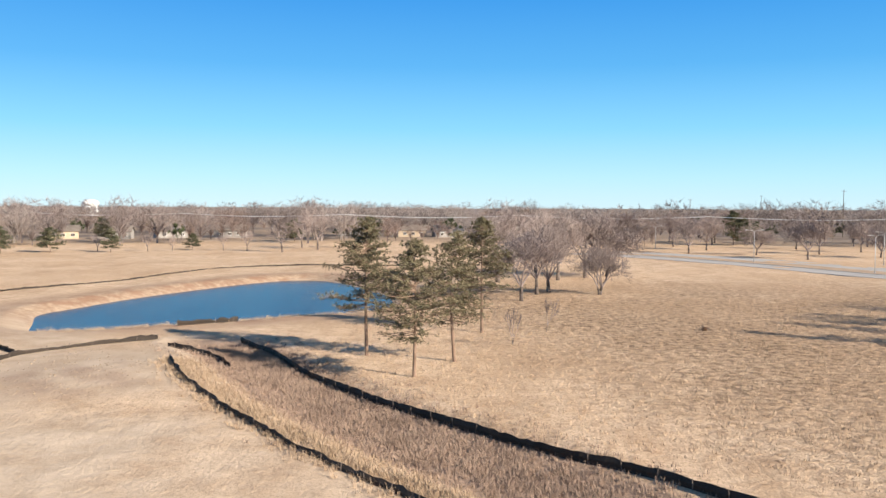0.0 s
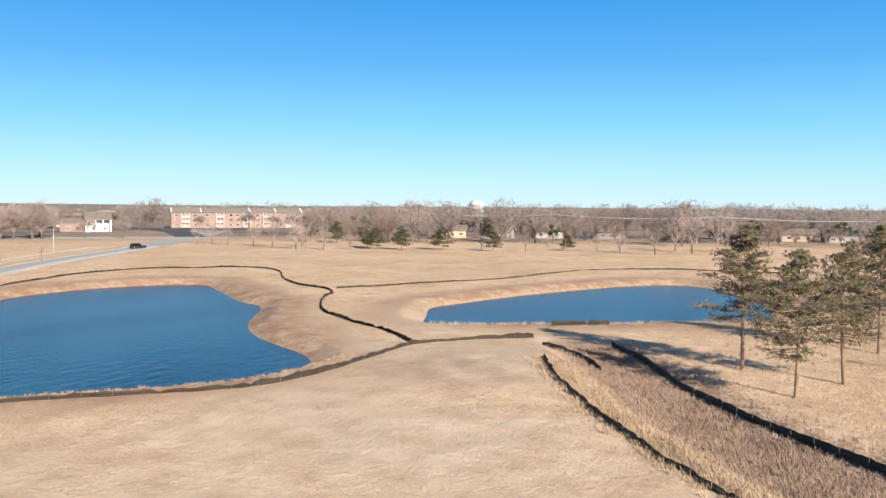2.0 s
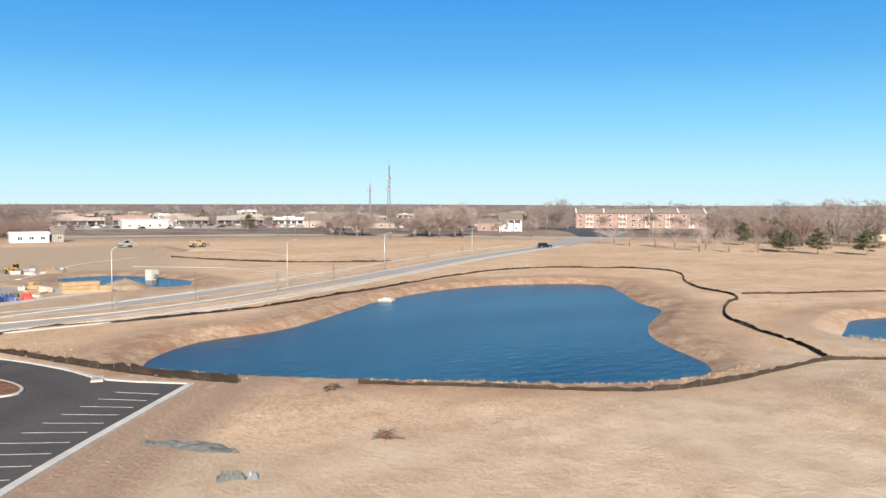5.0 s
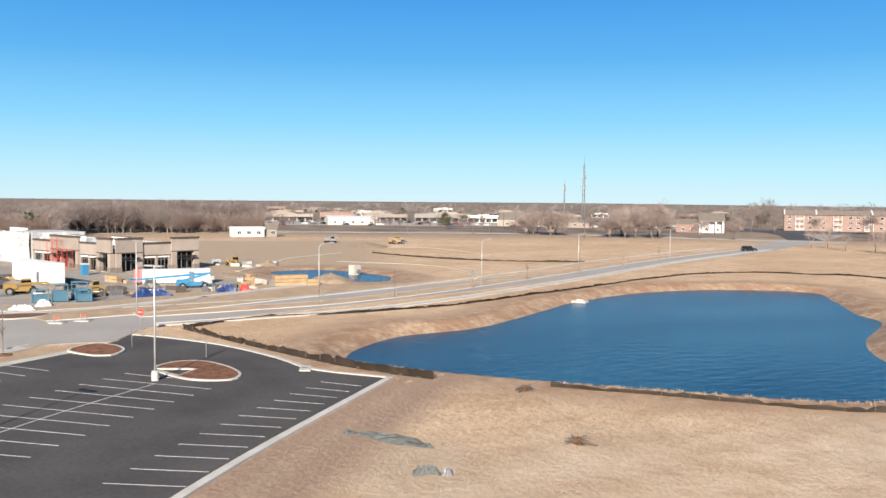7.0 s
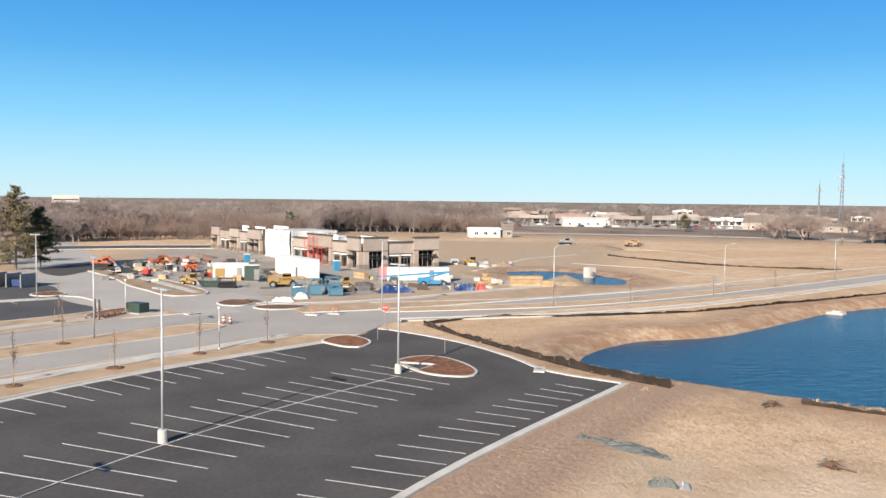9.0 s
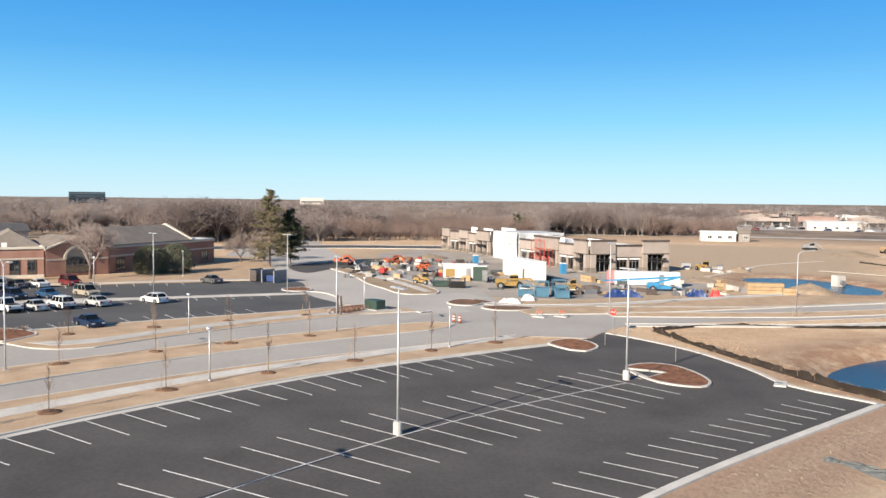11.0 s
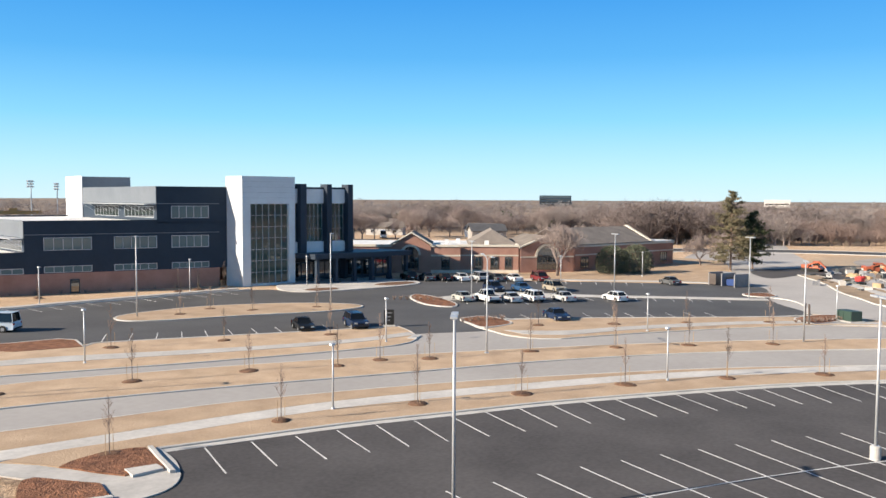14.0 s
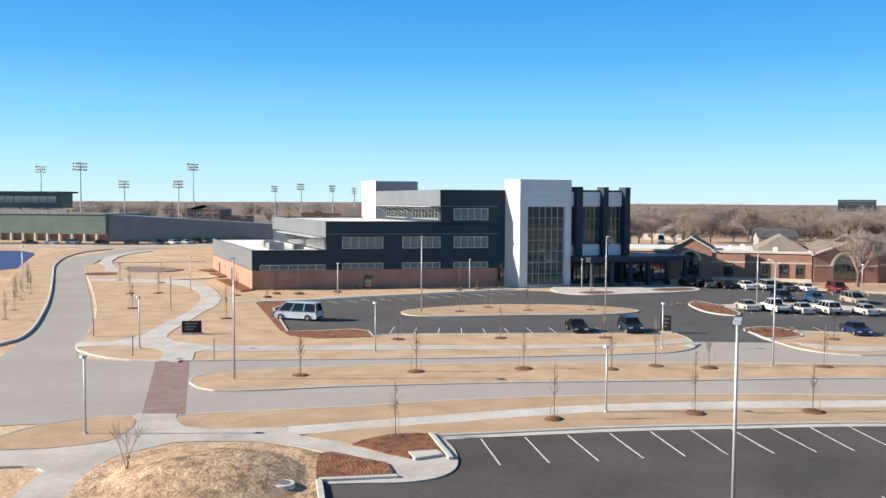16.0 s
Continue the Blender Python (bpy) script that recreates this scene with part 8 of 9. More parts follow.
def banner(x, y, turn):
    ob = thing("site_banner", "pink-red cloth banner between two posts", "banner", spot(x, y, 0.02, turn))
    for s in (-1, 1):
        part("post", Build().tube((s * 0.75, 0, -0.1), (s * 0.75, 0, 2.9), 0.05, 0.05, 6), STEEL, ob)
    b = Build()
    for k in range(9):
        for z in (0.5, 2.8):
            b.v += [(-0.75 + k * 0.1875, 0.04 * math.sin(k * 1.3), z), (-0.75 + k * 0.1875, 0.04 * math.sin(k * 1.3) + 0.015, z)]
    b.f += [(4 * k, 4 * k + 4, 4 * k + 6, 4 * k + 2) for k in range(8)] + [(4 * k + 1, 4 * k + 3, 4 * k + 7, 4 * k + 5) for k in range(8)]
    part("cloth", b, PINK, ob)


banner(-158.4, 17.4, 88)


def barrel(x, y):
    ob = thing("traffic_barrel", "orange traffic barrel with white bands", "traffic barrel", spot(x, y, 0.04), "traffic barrels")
    part("body", Build().tube((0, 0, 0), (0, 0, 1.0), 0.2, 0.15, 12), ORANGE, ob)
    part("foot", Build().tube((0, 0, -0.02), (0, 0, 0.08), 0.3, 0.27, 12), BLACK, ob)
    for z in (0.35, 0.7):
        part("band", Build().tube((0, 0, z), (0, 0, z + 0.13), 0.205 - 0.05 * z, 0.199 - 0.05 * z, 12), WHITE, ob)


for x, y in ((-107.4, -7.8), (-106.7, -7.0)):
    barrel(x, y)


def clutter(name, cx, cy, rx, ry, count, mats, label, seed):
    """Small site goods: pallets, boards and drums, each a thing."""
    rnd = random.Random(seed)
    for k in range(count):
        x, y = cx + rnd.uniform(-rx, rx), cy + rnd.uniform(-ry, ry)
        b = Build()
        l, w, h = rnd.uniform(0.8, 2.6), rnd.uniform(0.6, 1.3), rnd.uniform(0.3, 1.1)
        for q in range(3):
            b.slab(-l / 2, -w / 2 + q * w / 3, -0.03, l / 2, -w / 2 + q * w / 3 + w * 0.28, h * rnd.uniform(0.6, 1.0), 0.03)
        solid(name, b, mats[k % len(mats)], label, "pallet", spot(x, y, 0.02, rnd.uniform(0, 180)), "stored site goods")


clutter("goods_pallet", -180, -22, 22, 9, 26, [STEEL, LUMBER, WALKWAY, REDPAINT, STUCCO_DARK, GREYCLOTH], "pallet of stored building materials on the site", 31)
clutter("goods_pallet", -152, 28, 8, 10, 16, [STEEL, LUMBER, WALKWAY, STUCCO_DARK, GREYCLOTH], "pallet of stored building materials on the site", 32)
clutter("goods_pallet", -144, 10, 4, 9, 12, [STEEL, STUCCO_DARK, LUMBER, ROOF_WHITE], "pallet of stored building materials by the kerb", 33)
clutter("goods_pallet", -206, -28, 16, 10, 12, [ORANGE, STEEL, REDPAINT, LUMBER], "pallet of stored building materials on the site", 34)
clutter("goods_pallet", -196, -30, 18, 8, 26, [STEEL, WALKWAY, STUCCO_DARK, ORANGE, GREYCLOTH, LUMBER], "pallet of stored building materials on the site", 35)
clutter("goods_pallet", -172, -4, 12, 8, 20, [STEEL, WALKWAY, STUCCO_DARK, LUMBER, GREYCLOTH, TEAL], "pallet of stored building materials on the site", 36)
clutter("goods_pallet", -160, 36, 12, 9, 16, [WALKWAY, LUMBER, STEEL, STUCCO_DARK], "pallet of stored building materials by the pond", 37)
clutter("goods_pallet", -200, 44, 16, 10, 12, [WALKWAY, GALV, STEEL], "concrete pipe pieces set out on bare earth", 38)


# scaffold on the shop front
ob = thing("scaffold", "red-brown tube scaffold against the shop wall", "scaffold", Matrix.Identity(4))
for k in range(5):
    for b in (-0.9, -2.1):
        part("standard", Build().tube(S(14.5 + k * 2.2, b, -0.05), S(14.5 + k * 2.2, b, 6.4 if k > 1 else 4.4), 0.05, 0.05, 5), REDPAINT, ob)
for z in (2.0, 4.0, 6.0):
    for b in (-0.9, -2.1):
        part("ledger", Build().tube(S(14.5 if z < 5 else 18.9, b, z), S(23.3, b, z), 0.045, 0.045, 5), REDPAINT, ob)
for k in range(4):
    part("brace", Build().tube(S(14.5 + k * 2.2, -2.1, 0.1), S(16.7 + k * 2.2, -2.1, 4.0), 0.035, 0.035, 4), REDPAINT, ob)
part("deck", S.box(Build(), 15, 21, -2.1, -0.9, 3.9, 4.0), LUMBER, ob, "plank deck")
# street into the building site, the paved yard and the beds that line them
patch("road", [(-114, -12.5), (-119, -17.5), (-122.2, -22), (-123, -27.5), (-130, -31), (-137, -36), (-146, -41.5), (-156, -45.5), (-168.6, -47.2), (-192.1, -54.5), (-221.9, -62), (-262, -70), (-264, -60), (-225, -46.5),
               (-207, -37), (-196, -41.5), (-181.6, -39.0), (-168.3, -32.2), (-153.5, -26.8), (-144.9, -22.3), (-137.9, -19), (-136.6, -15.2), (-139.3, -11.8), (-141.2, -8.8), (-135, -4.2), (-131, -8.8), (-126, -10), (-118, -6)],
      0.046, CONCRETE, "pale grey street leading into the building site", "road")
patch("yard", spline([(-143, -6.5), (-136.4, -4.0), (-134.4, 2.2), (-135.4, 10.5), (-143.4, 19.5), (-152, 31), (-163, 36), (-182, 32), (-186, 16), (-213, 3), (-250, -15), (-258, -30), (-236, -38), (-208, -31), (-184, -27), (-166.3, -21.8), (-149.5, -14.8)], 2.5, True),
      0.03, YARD, "dusty grey paved yard of the building site", "yard")
patch("parking_lot", spline([(-193, -50.5), (-183, -49.2), (-173, -42.8), (-184, -39.6), (-178, -35.2), (-182.0, -29.2), (-196.5, -29.4), (-210, -33), (-204, -42.9)], 2.0, True), 0.052, ASPHALT, "fresh black asphalt at the site entrance", "parking lot")
REAR = spline([(-232, -102), (-246, -84), (-256, -66), (-262, -46), (-264, -22)], 2.0)
ribbon("road", REAR, offset(REAR, 17), 0.05, ASPHALT_OLD, "dark asphalt drive behind the building site", "road")
for ln in (REAR, offset(REAR, 17)):
    kerb("kerb", ln, KERB, None, 0.5, 0.16, label="pale kerb of the drive behind the site")
kerb("kerb", spline([(-121.6, -25.4), (-126.6, -26.4), (-132, -28.2), (-136.6, -31), (-138.6, -34.4)], 1.0), KERB, None, 0.3, 0.17, label="pale kerb at the end of the clinic lot")
FRONT_K = spline([(-183.6, -40.2), (-168.3, -32.4), (-153.5, -26.9), (-144.9, -22.4), (-138.8, -19.4), (-136.9, -17), (-137.6, -14.2)], 1.5)
BACK_K = spline([(-186.5, -37.6), (-172.8, -29.6), (-163, -22.2), (-149.0, -15.2), (-142, -12.8), (-138.6, -13)], 1.5)
bed = patch("planting_bed", FRONT_K + BACK_K[::-1], 0.16, SOIL, "long kerbed bed of bare soil along the site street", "planting bed")
kerb("kerb", FRONT_K + BACK_K[::-1], KERB, bed, width=0.3, top=0.2, closed=True)
ribbon("sidewalk", [(-176, -33.2), (-160, -24.6), (-150, -19.6), (-141, -15.2)], [(-176.6, -31.6), (-161, -23), (-151, -18.1), (-141.6, -13.8)], 0.18, WALKWAY, "pale new sidewalk through the bare bed", "sidewalk")
for ring, fill, lb in (([(-131.4, -8.6), (-128, -10.2), (-124.6, -9.0), (-124.2, -6.4), (-127.5, -4.8), (-130.8, -6.4)], MULCH_DARK, "kerbed traffic island with a dark mulch mound"),
                       ([(-121.4, -4.6), (-119.4, -2.6), (-120.0, 1.0), (-123.0, 2.6), (-124.2, -1.6), (-123.2, -4.4)], MULCH_DARK, "kerbed corner bed of dark mulch by the site")):
    island("planting_bed", spline(ring, 0.8, True), fill, lb)
APRON = spline([(-128.4, -3.6), (-125.8, -1.6), (-126.4, 2.4), (-128.2, 10.0), (-132.3, 18.1), (-141.6, 32.9), (-150, 48)], 1.5)
ribbon("sidewalk", APRON, offset(APRON, -1.8), 0.13, WALKWAY, "pale sidewalk by the building site", "sidewalk")
kerb("kerb", offset(APRON, 0.2), KERB, None, 0.4, 0.18, label="pale kerb along the building site")
SIDE_K = spline([(-116.0, 2.0), (-117.4, 9), (-119.4, 16), (-126.2, 32), (-138, 58)], 1.5)
ribbon("verge", SIDE_K, offset(APRON, 0.5), 0.11, LAWN, "thin tan grass verge between site and street", "verge")
kerb("kerb", SIDE_K, KERB, None, 0.35, 0.16, label="pale kerb of the pond road")
for x, y in ((-113.8, 3.2), (-114.6, 6.2)):
    ob = thing("barricade", "low orange barricade on a concrete pad by the junction", "barricade", spot(x, y, 0.04, 60), "barricades")
    part("pad", Build().slab(-0.9, -0.6, -0.03, 0.9, 0.6, 0.12, 0.03), KERB, ob)
    part("board", Build().slab(-0.45, -0.03, 0.55, 0.45, 0.03, 0.8, 0.01), ORANGE, ob)
    for q in (-0.38, 0.38):
        part("leg", Build().box(q - 0.03, -0.05, 0.1, q + 0.03, 0.05, 0.95), STEEL, ob)
ob = thing("sign_frame", "rusty brown two-post sign frame beside a mulch bed", "sign", spot(-111.6, -23.4, 0.13, 40))
for q in (-0.45, 0.45):
    part("post", Build().box(q - 0.09, -0.09, -0.1, q + 0.09, 0.09, 2.5), BARK, ob)
part("rail", Build().box(-0.36, -0.05, 0.5, 0.36, 0.05, 0.62), BARK, ob)


def storm_inlet(x, y, turn):
    ob = thing("storm_inlet", "concrete kerb inlet with a dark drain slot", "storm drain", spot(x, y, 0.05, turn), "storm inlets")
    part("slab", Build().slab(-1.1, -0.5, -0.05, 1.1, 0.5, 0.13, 0.02), KERB, ob)
    part("slot", Build().box(-0.85, -0.52, 0.02, 0.85, -0.49, 0.1), BLACK, ob)
    part("cover", Build().tube((0, 0.1, 0.13), (0, 0.1, 0.145), 0.32, 0.32, 16), STEEL, ob)


for x, y, tn in ((-74.6, 22.6, 160), (-27.6, -79.2, 215), (-74.6, -56.4, 20), (-116.2, -12.4, 130)):
    storm_inlet(x, y, tn)
ob = thing("manhole", "round iron manhole cover in a concrete collar", "manhole", spot(-19.2, -40.4, ground_z(-19.2, -40.4)))
part("collar", Build().tube((0, 0, -0.2), (0, 0, 0.05), 0.62, 0.58, 20), KERB, ob)
part("cover", Build().tube((0, 0, 0.04), (0, 0, 0.075), 0.36, 0.36, 18), STEEL, ob)
bus = car("van", CP["white"], -253, -204.7, 40, "long white bus parked beyond the office")
bus.scale = (1.7, 1.15, 1.35)
clutter("goods_pallet", -186, -22, 26, 14, 40, [STEEL, BLACK, BARK, GREYCLOTH, WALKWAY, STUCCO_DARK, REDPAINT], "dark heap of stored building materials on the site", 39)
clutter("goods_pallet", -158, 8, 12, 12, 26, [STEEL, BLACK, GREYCLOTH, LUMBER, STUCCO_DARK], "dark heap of stored building materials near the trailers", 40)
island("planting_bed", spline([(-112.4, -22.6), (-116.2, -20.6), (-120.6, -20.0), (-122.4, -21.8), (-119.6, -24.6), (-115, -25.6)], 0.8, True), MULCH, "kerbed bed of red bark mulch by the transformer")
island("planting_bed", spline([(-138.4, -35.2), (-141, -34.2), (-144.4, -36.6), (-141.4, -39.2), (-138.6, -38.0)], 0.8, True), MULCH, "small kerbed bed of red bark mulch at the row's end")

def shrub(x, y, seed):
    """A low leafless shrub of many thin stems."""
    rnd, b = random.Random(seed), Build()
    for _ in range(46):
        a, l = rnd.uniform(0, 6.283), rnd.uniform(0.3, 0.8)
        p = Vector((rnd.uniform(-0.1, 0.1), rnd.uniform(-0.1, 0.1), -0.03))
        q = p + Vector((math.cos(a) * 0.5, math.sin(a) * 0.5, 0.9)) * l
        b.tube(p, q, 0.018, 0.006, 3, False)
    solid("bare_shrub", b, TWIG_RED, "low leafless shrub in a mulch bed", "shrub", spot(x, y, 0.16), "low shrubs")


for k in range(34):
    f = k / 33
    if k < 12:
        x, y = -62 - 36 * (k / 11), -132.2 + 16.4 * (k / 11)
    elif k < 20:
        x, y = -104.2 + 0.5 * (k - 12), -73.5 - 0.9 * (k - 12)
    elif k < 26:
        x, y = -87.6 - 0.9 * (k - 20), -58.6 + 0.6 * (k - 20)
    else:
        x, y = -117 + 0.75 * (k - 26), -20.4 - 0.62 * (k - 26)
    shrub(x, y, 500 + k)

# ---------------------------------------------------------------- distance
# three-storey brick apartments with white balconies
AP = Plan((-359.0, 394.5), (-314.0, 438.0))
APBRICK = surface("weathered brown-red brick", (0.25, 0.17, 0.148), (0.32, 0.228, 0.20), 0.9, 0.4, 6.0, 0.2)
apt = at_origin("apartment_block", "three-storey red brick apartments with white balconies and a shallow roof", "building", AP)
part("wall", AP.box(Build(), 0, 78, 0, 14, -0.2, 9.2), APBRICK, apt)
part("roof", AP.gable(Build(), 0, 78, 0, 14, 9.2, 11.6, False, 0.8), SHINGLE, apt)
for a in (0, 17, 46, 61.6, 77.6):
    part("fire_wall", AP.gable(Build(), a, a + 0.4, -0.6, 14.6, 9.5, 11.9, False, 0.1, 0.3), WHITE, apt, "white gable parapet")
for a in (6, 26, 42, 54, 68):
    for q in range(3):
        z = 0.3 + q * 2.9
        bal = AP.box(Build(), a, a + 4.6, -1.5, 0, z, z + 0.2)
        for k in range(8):
            AP.box(bal, a + k * 0.64, a + k * 0.64 + 0.1, -1.5, -1.42, z + 0.2, z + 1.1)
        AP.box(bal, a, a + 4.6, -1.52, -1.4, z + 1.0, z + 1.15)
        for e in (a, a + 2.2, a + 4.45):
            AP.box(bal, e, e + 0.18, -1.5, -1.3, z + 0.2, z + 2.9)
        part("balcony", bal, WHITE, apt, "white balcony")
for a in (2, 13, 20, 34, 38, 50, 64, 74):
    for q in range(3):
        window(AP, apt, a, a + 1.8, 1.2 + q * 2.9, 2.5 + q * 2.9, 2, 1, 0, WHITE)


def simple_house(x, y, tx, ty, depth, h, ridge, wall, roof, label, windows=3, porch=False, name="house", group="far houses"):
    """A gabled building: walls with a gable, roof, windows, door."""
    p = Plan((x, y), (tx, ty))
    ln = math.dist((x, y), (tx, ty))
    ob = at_origin(name, label, "building", p, group)
    w = Build()
    m = depth / 2
    c = [p(a, b, z) for a in (0, ln) for b, z in ((0, -0.2), (depth, -0.2), (depth, h), (m, ridge), (0, h))]
    w.add(c, [(0, 1, 2, 3, 4), (9, 8, 7, 6, 5), (0, 4, 9, 5), (4, 3, 8, 9), (3, 2, 7, 8), (2, 1, 6, 7)])
    part("wall", w, wall, ob)
    part("roof", p.gable(Build(), 0, ln, 0, depth, h + 0.05, ridge + 0.05, False, 0.5), roof, ob)
    for k in range(windows):
        a = ln * (k + 0.6) / (windows + 0.4)
        window(p, ob, a, a + min(1.6, ln / windows * 0.5), 1.0, 2.3, 2, 1, 0, WHITE)
    if porch:
        for k in range(4):
            part("column", p.box(Build(), ln * (k + 0.3) / 3.6, ln * (k + 0.3) / 3.6 + 0.5, -3.5, -3.0, -0.1, h), WHITE, ob)
        part("porch_roof", p.box(Build(), 0, ln, -3.8, 0, h - 0.2, h + 0.3), SHINGLE, ob)
    return ob


simple_house(-342.3, 315.2, -334.2, 324.5, 18, 6.2, 9.8, WHITE, SHINGLE, "white gabled hall with a brown roof", 2, True, "hall")
simple_house(-352, 308, -343, 315, 16, 4.4, 6.6, APBRICK, SHINGLE, "brick side wing of the hall", 2, False, "hall")
simple_house(-461, 262, -443, 284, 22, 4.2, 8.2, STUCCO, SHINGLE, "low brown church with a dark spreading roof", 3, False, "church")
simple_house(-443, 284, -418, 300, 14, 3.2, 4.6, STUCCO, SHINGLE, "long low brown annexe", 5, False, "annexe")
simple_house(-347.3, 74, -345.9, 87, 8, 3.0, 3.8, WHITE, ROOF_WHITE, "white metal shed beside the graded field", 3, False, "shed")
simple_house(-500, 165, -494, 195, 18, 4.4, 5.2, PALE, ROOF_WHITE, "pale flat-roofed store on the far road", 5, False, "store")
rs = np.random.RandomState(33)
DULL = surface("dull grey siding", (0.24, 0.222, 0.208), (0.33, 0.31, 0.29), 0.9, 0.4, 4.0, 0.1)
simple_house(-345.6, 88, -345.2, 92, 8, 3.2, 5.4, DULL, SHINGLE, "small gabled shed beside the white one", 1, False, "shed")
LOOKS = [(WHITE, ROOF_DARK, "white commercial building with a dark roof"), (STUCCO, ROOF_DARK, "taupe commercial building with a dark roof"), (APBRICK, ROOF_DARK, "brick commercial building with a dark roof"), (STUCCO, ROOF_WHITE, "taupe commercial building with a white roof"), (DULL, SHINGLE, "grey commercial building with a brown roof")]


def store(x, y, tx, ty, depth, h, wall, roof, label, bays_n=4, awning=True):
    """A low flat-roofed shop: walls, parapet, roof, dark shopfronts and an awning."""
    p, ln = Plan((x, y), (tx, ty)), math.dist((x, y), (tx, ty))
    ob = at_origin("far_store", label, "building", p, "far town buildings")
    part("wall", p.box(Build(), 0, ln, 0, depth, -0.2, h), wall, ob)
    part("parapet", p.box(p.box(Build(), -0.1, ln + 0.1, -0.15, 0.3, h, h + 0.7), ln * 0.3, ln * 0.62, -0.2, 0.4, h, h + 1.3), wall, ob)
    part("roof", p.box(Build(), 0.1, ln - 0.1, 0.3, depth, h, h + 0.15), roof, ob)
    part("roof_unit", p.box(Build(), ln * 0.4, ln * 0.4 + 2.5, depth * 0.5, depth * 0.5 + 2, h + 0.15, h + 1.3), STEEL, ob)
    for q in range(bays_n):
        s0 = ln * (q + 0.12) / bays_n
        part("shopfront", p.box(Build(), s0, s0 + ln * 0.76 / bays_n, -0.08, 0, 0.3, 2.5), GLASS, ob)
    if awning:
        part("awning", p.box(Build(), 0.5, ln - 0.5, -1.8, 0, 2.7, 3.0), ROOF_DARK, ob)


ROW = [(-596, 150, 34, 4.6), (-588, 188, 24, 5.8), (-575, 218, 30, 4.6), (-563, 251, 32, 5.2), (-544, 284, 26, 4.4), (-602, 118, 28, 4.6), (-610, 84, 24, 4.2), (-520, 318, 24, 4.4)]
for k, (x, y, ln, h) in enumerate(ROW):
    wl, rf, lb = LOOKS[(k + 1) % 5]
    t = math.atan2(y, x) - math.pi / 2
    store(x, y, x + ln * math.cos(t), y + ln * math.sin(t), 16, h, wl, rf, lb, 6)
for k in range(30):
    a = radians(rs.uniform(136, 169))
    r = rs.uniform(640, 1150)
    x, y = r * math.cos(a), r * math.sin(a)
    t, ln = a - math.pi / 2 + rs.uniform(-0.4, 0.4), rs.uniform(12, 30)
    wl, rf, lb = LOOKS[k % 5]
    store(x, y, x + ln * math.cos(t), y + ln * math.sin(t), rs.uniform(10, 18), rs.uniform(3.2, 5.0), wl, rf, lb, 3, k % 2 == 0)
for k, (a, r) in enumerate([(112, 385), (115, 392), (108.5, 390), (105, 395), (93, 402), (90.5, 398), (97, 410), (86, 404), (213, 318), (223.5, 312)]):
    x, y = r * math.cos(radians(a)), r * math.sin(radians(a))
    t = radians(a) - math.pi / 2 + 0.2 * (k % 3 - 1)
    wl, rf, lb = [(DULL, SHINGLE, "grey house with a shingle roof behind bare trees"), (TAN, SHINGLE, "tan house behind bare trees"), (DULL, ROOF_DARK, "grey house with a dark roof behind bare trees")][k % 3]
    simple_house(x, y, x + 13 * math.cos(t), y + 13 * math.sin(t), 9, 3.0, 5.4, wl, rf, lb, 3, False, "far_house")
for k in range(11):
    a = radians(rs.uniform(206, 232))
    r = rs.uniform(330, 480)
    x, y = r * math.cos(a), r * math.sin(a)
    t, ln = a + math.pi / 2 + rs.uniform(-0.6, 0.6), rs.uniform(9, 16)
    wl, rf, lb = [(PALE, SHINGLE, "pale house with a shingle roof among bare trees"), (BRICK, SHINGLE, "brick house among bare trees"), (WHITE, ROOF_DARK, "white house with a dark roof among bare trees")][k % 3]
    simple_house(x, y, x + ln * math.cos(t), y + ln * math.sin(t), 8, 3.0, 5.2, wl, rf, lb, 3, False, "far_house")
# dark cars and road by the far town
CARBODY = Build().side(rounded([(-2.2, 0.2), (2.2, 0.2), (2.2, 0.8), (1.2, 0.9), (0.6, 1.4), (-1.2, 1.4), (-1.9, 0.9), (-2.2, 0.85)], 0.08), -0.9, 0.9)
FAR_CARS = [mesh("far_car", CARBODY.v, CARBODY.f, CP[c]) for c in ("black", "grey", "silver", "navy", "maroon")]
for k in range(80):
    a, r = radians(rs.uniform(139, 172)), rs.uniform(505, 580)
    o = tagged(new("far_car", FAR_CARS[k % 5]), "car parked along the far commercial street", "car", "far parked cars")
    o.matrix_world = spot(r * math.cos(a), r * math.sin(a), 0.12, math.degrees(a) + 90 + 180 * (k % 2))
FT = spline([(-240, 300), (-300, 262), (-350, 226), (-388, 150), (-405, 80), (-402, 20)])
ribbon("road", FT, offset(FT, 12), 0.06, CONCRETE, "grey commercial street beyond the graded field", "road")
patch("parking_lot", spline([(-490, 180), (-510, 90), (-594, 96), (-580, 190), (-520, 300), (-460, 270)], 8.0, True), 0.08, CONCRETE, "grey parking apron before far stores", "parking lot")
FA = spline([(-252, 300), (-300, 345), (-345, 375), (-400, 400)])
ribbon("road", FA, offset(FA, 14), 0.06, ASPHALT_OLD, "grey street before the apartments", "road")
patch("parking_lot", spline([(-300, 372), (-345, 350), (-366, 378), (-322, 412)], 6.0, True), 0.07, ASPHALT_OLD, "grey parking apron by the apartments", "parking lot")


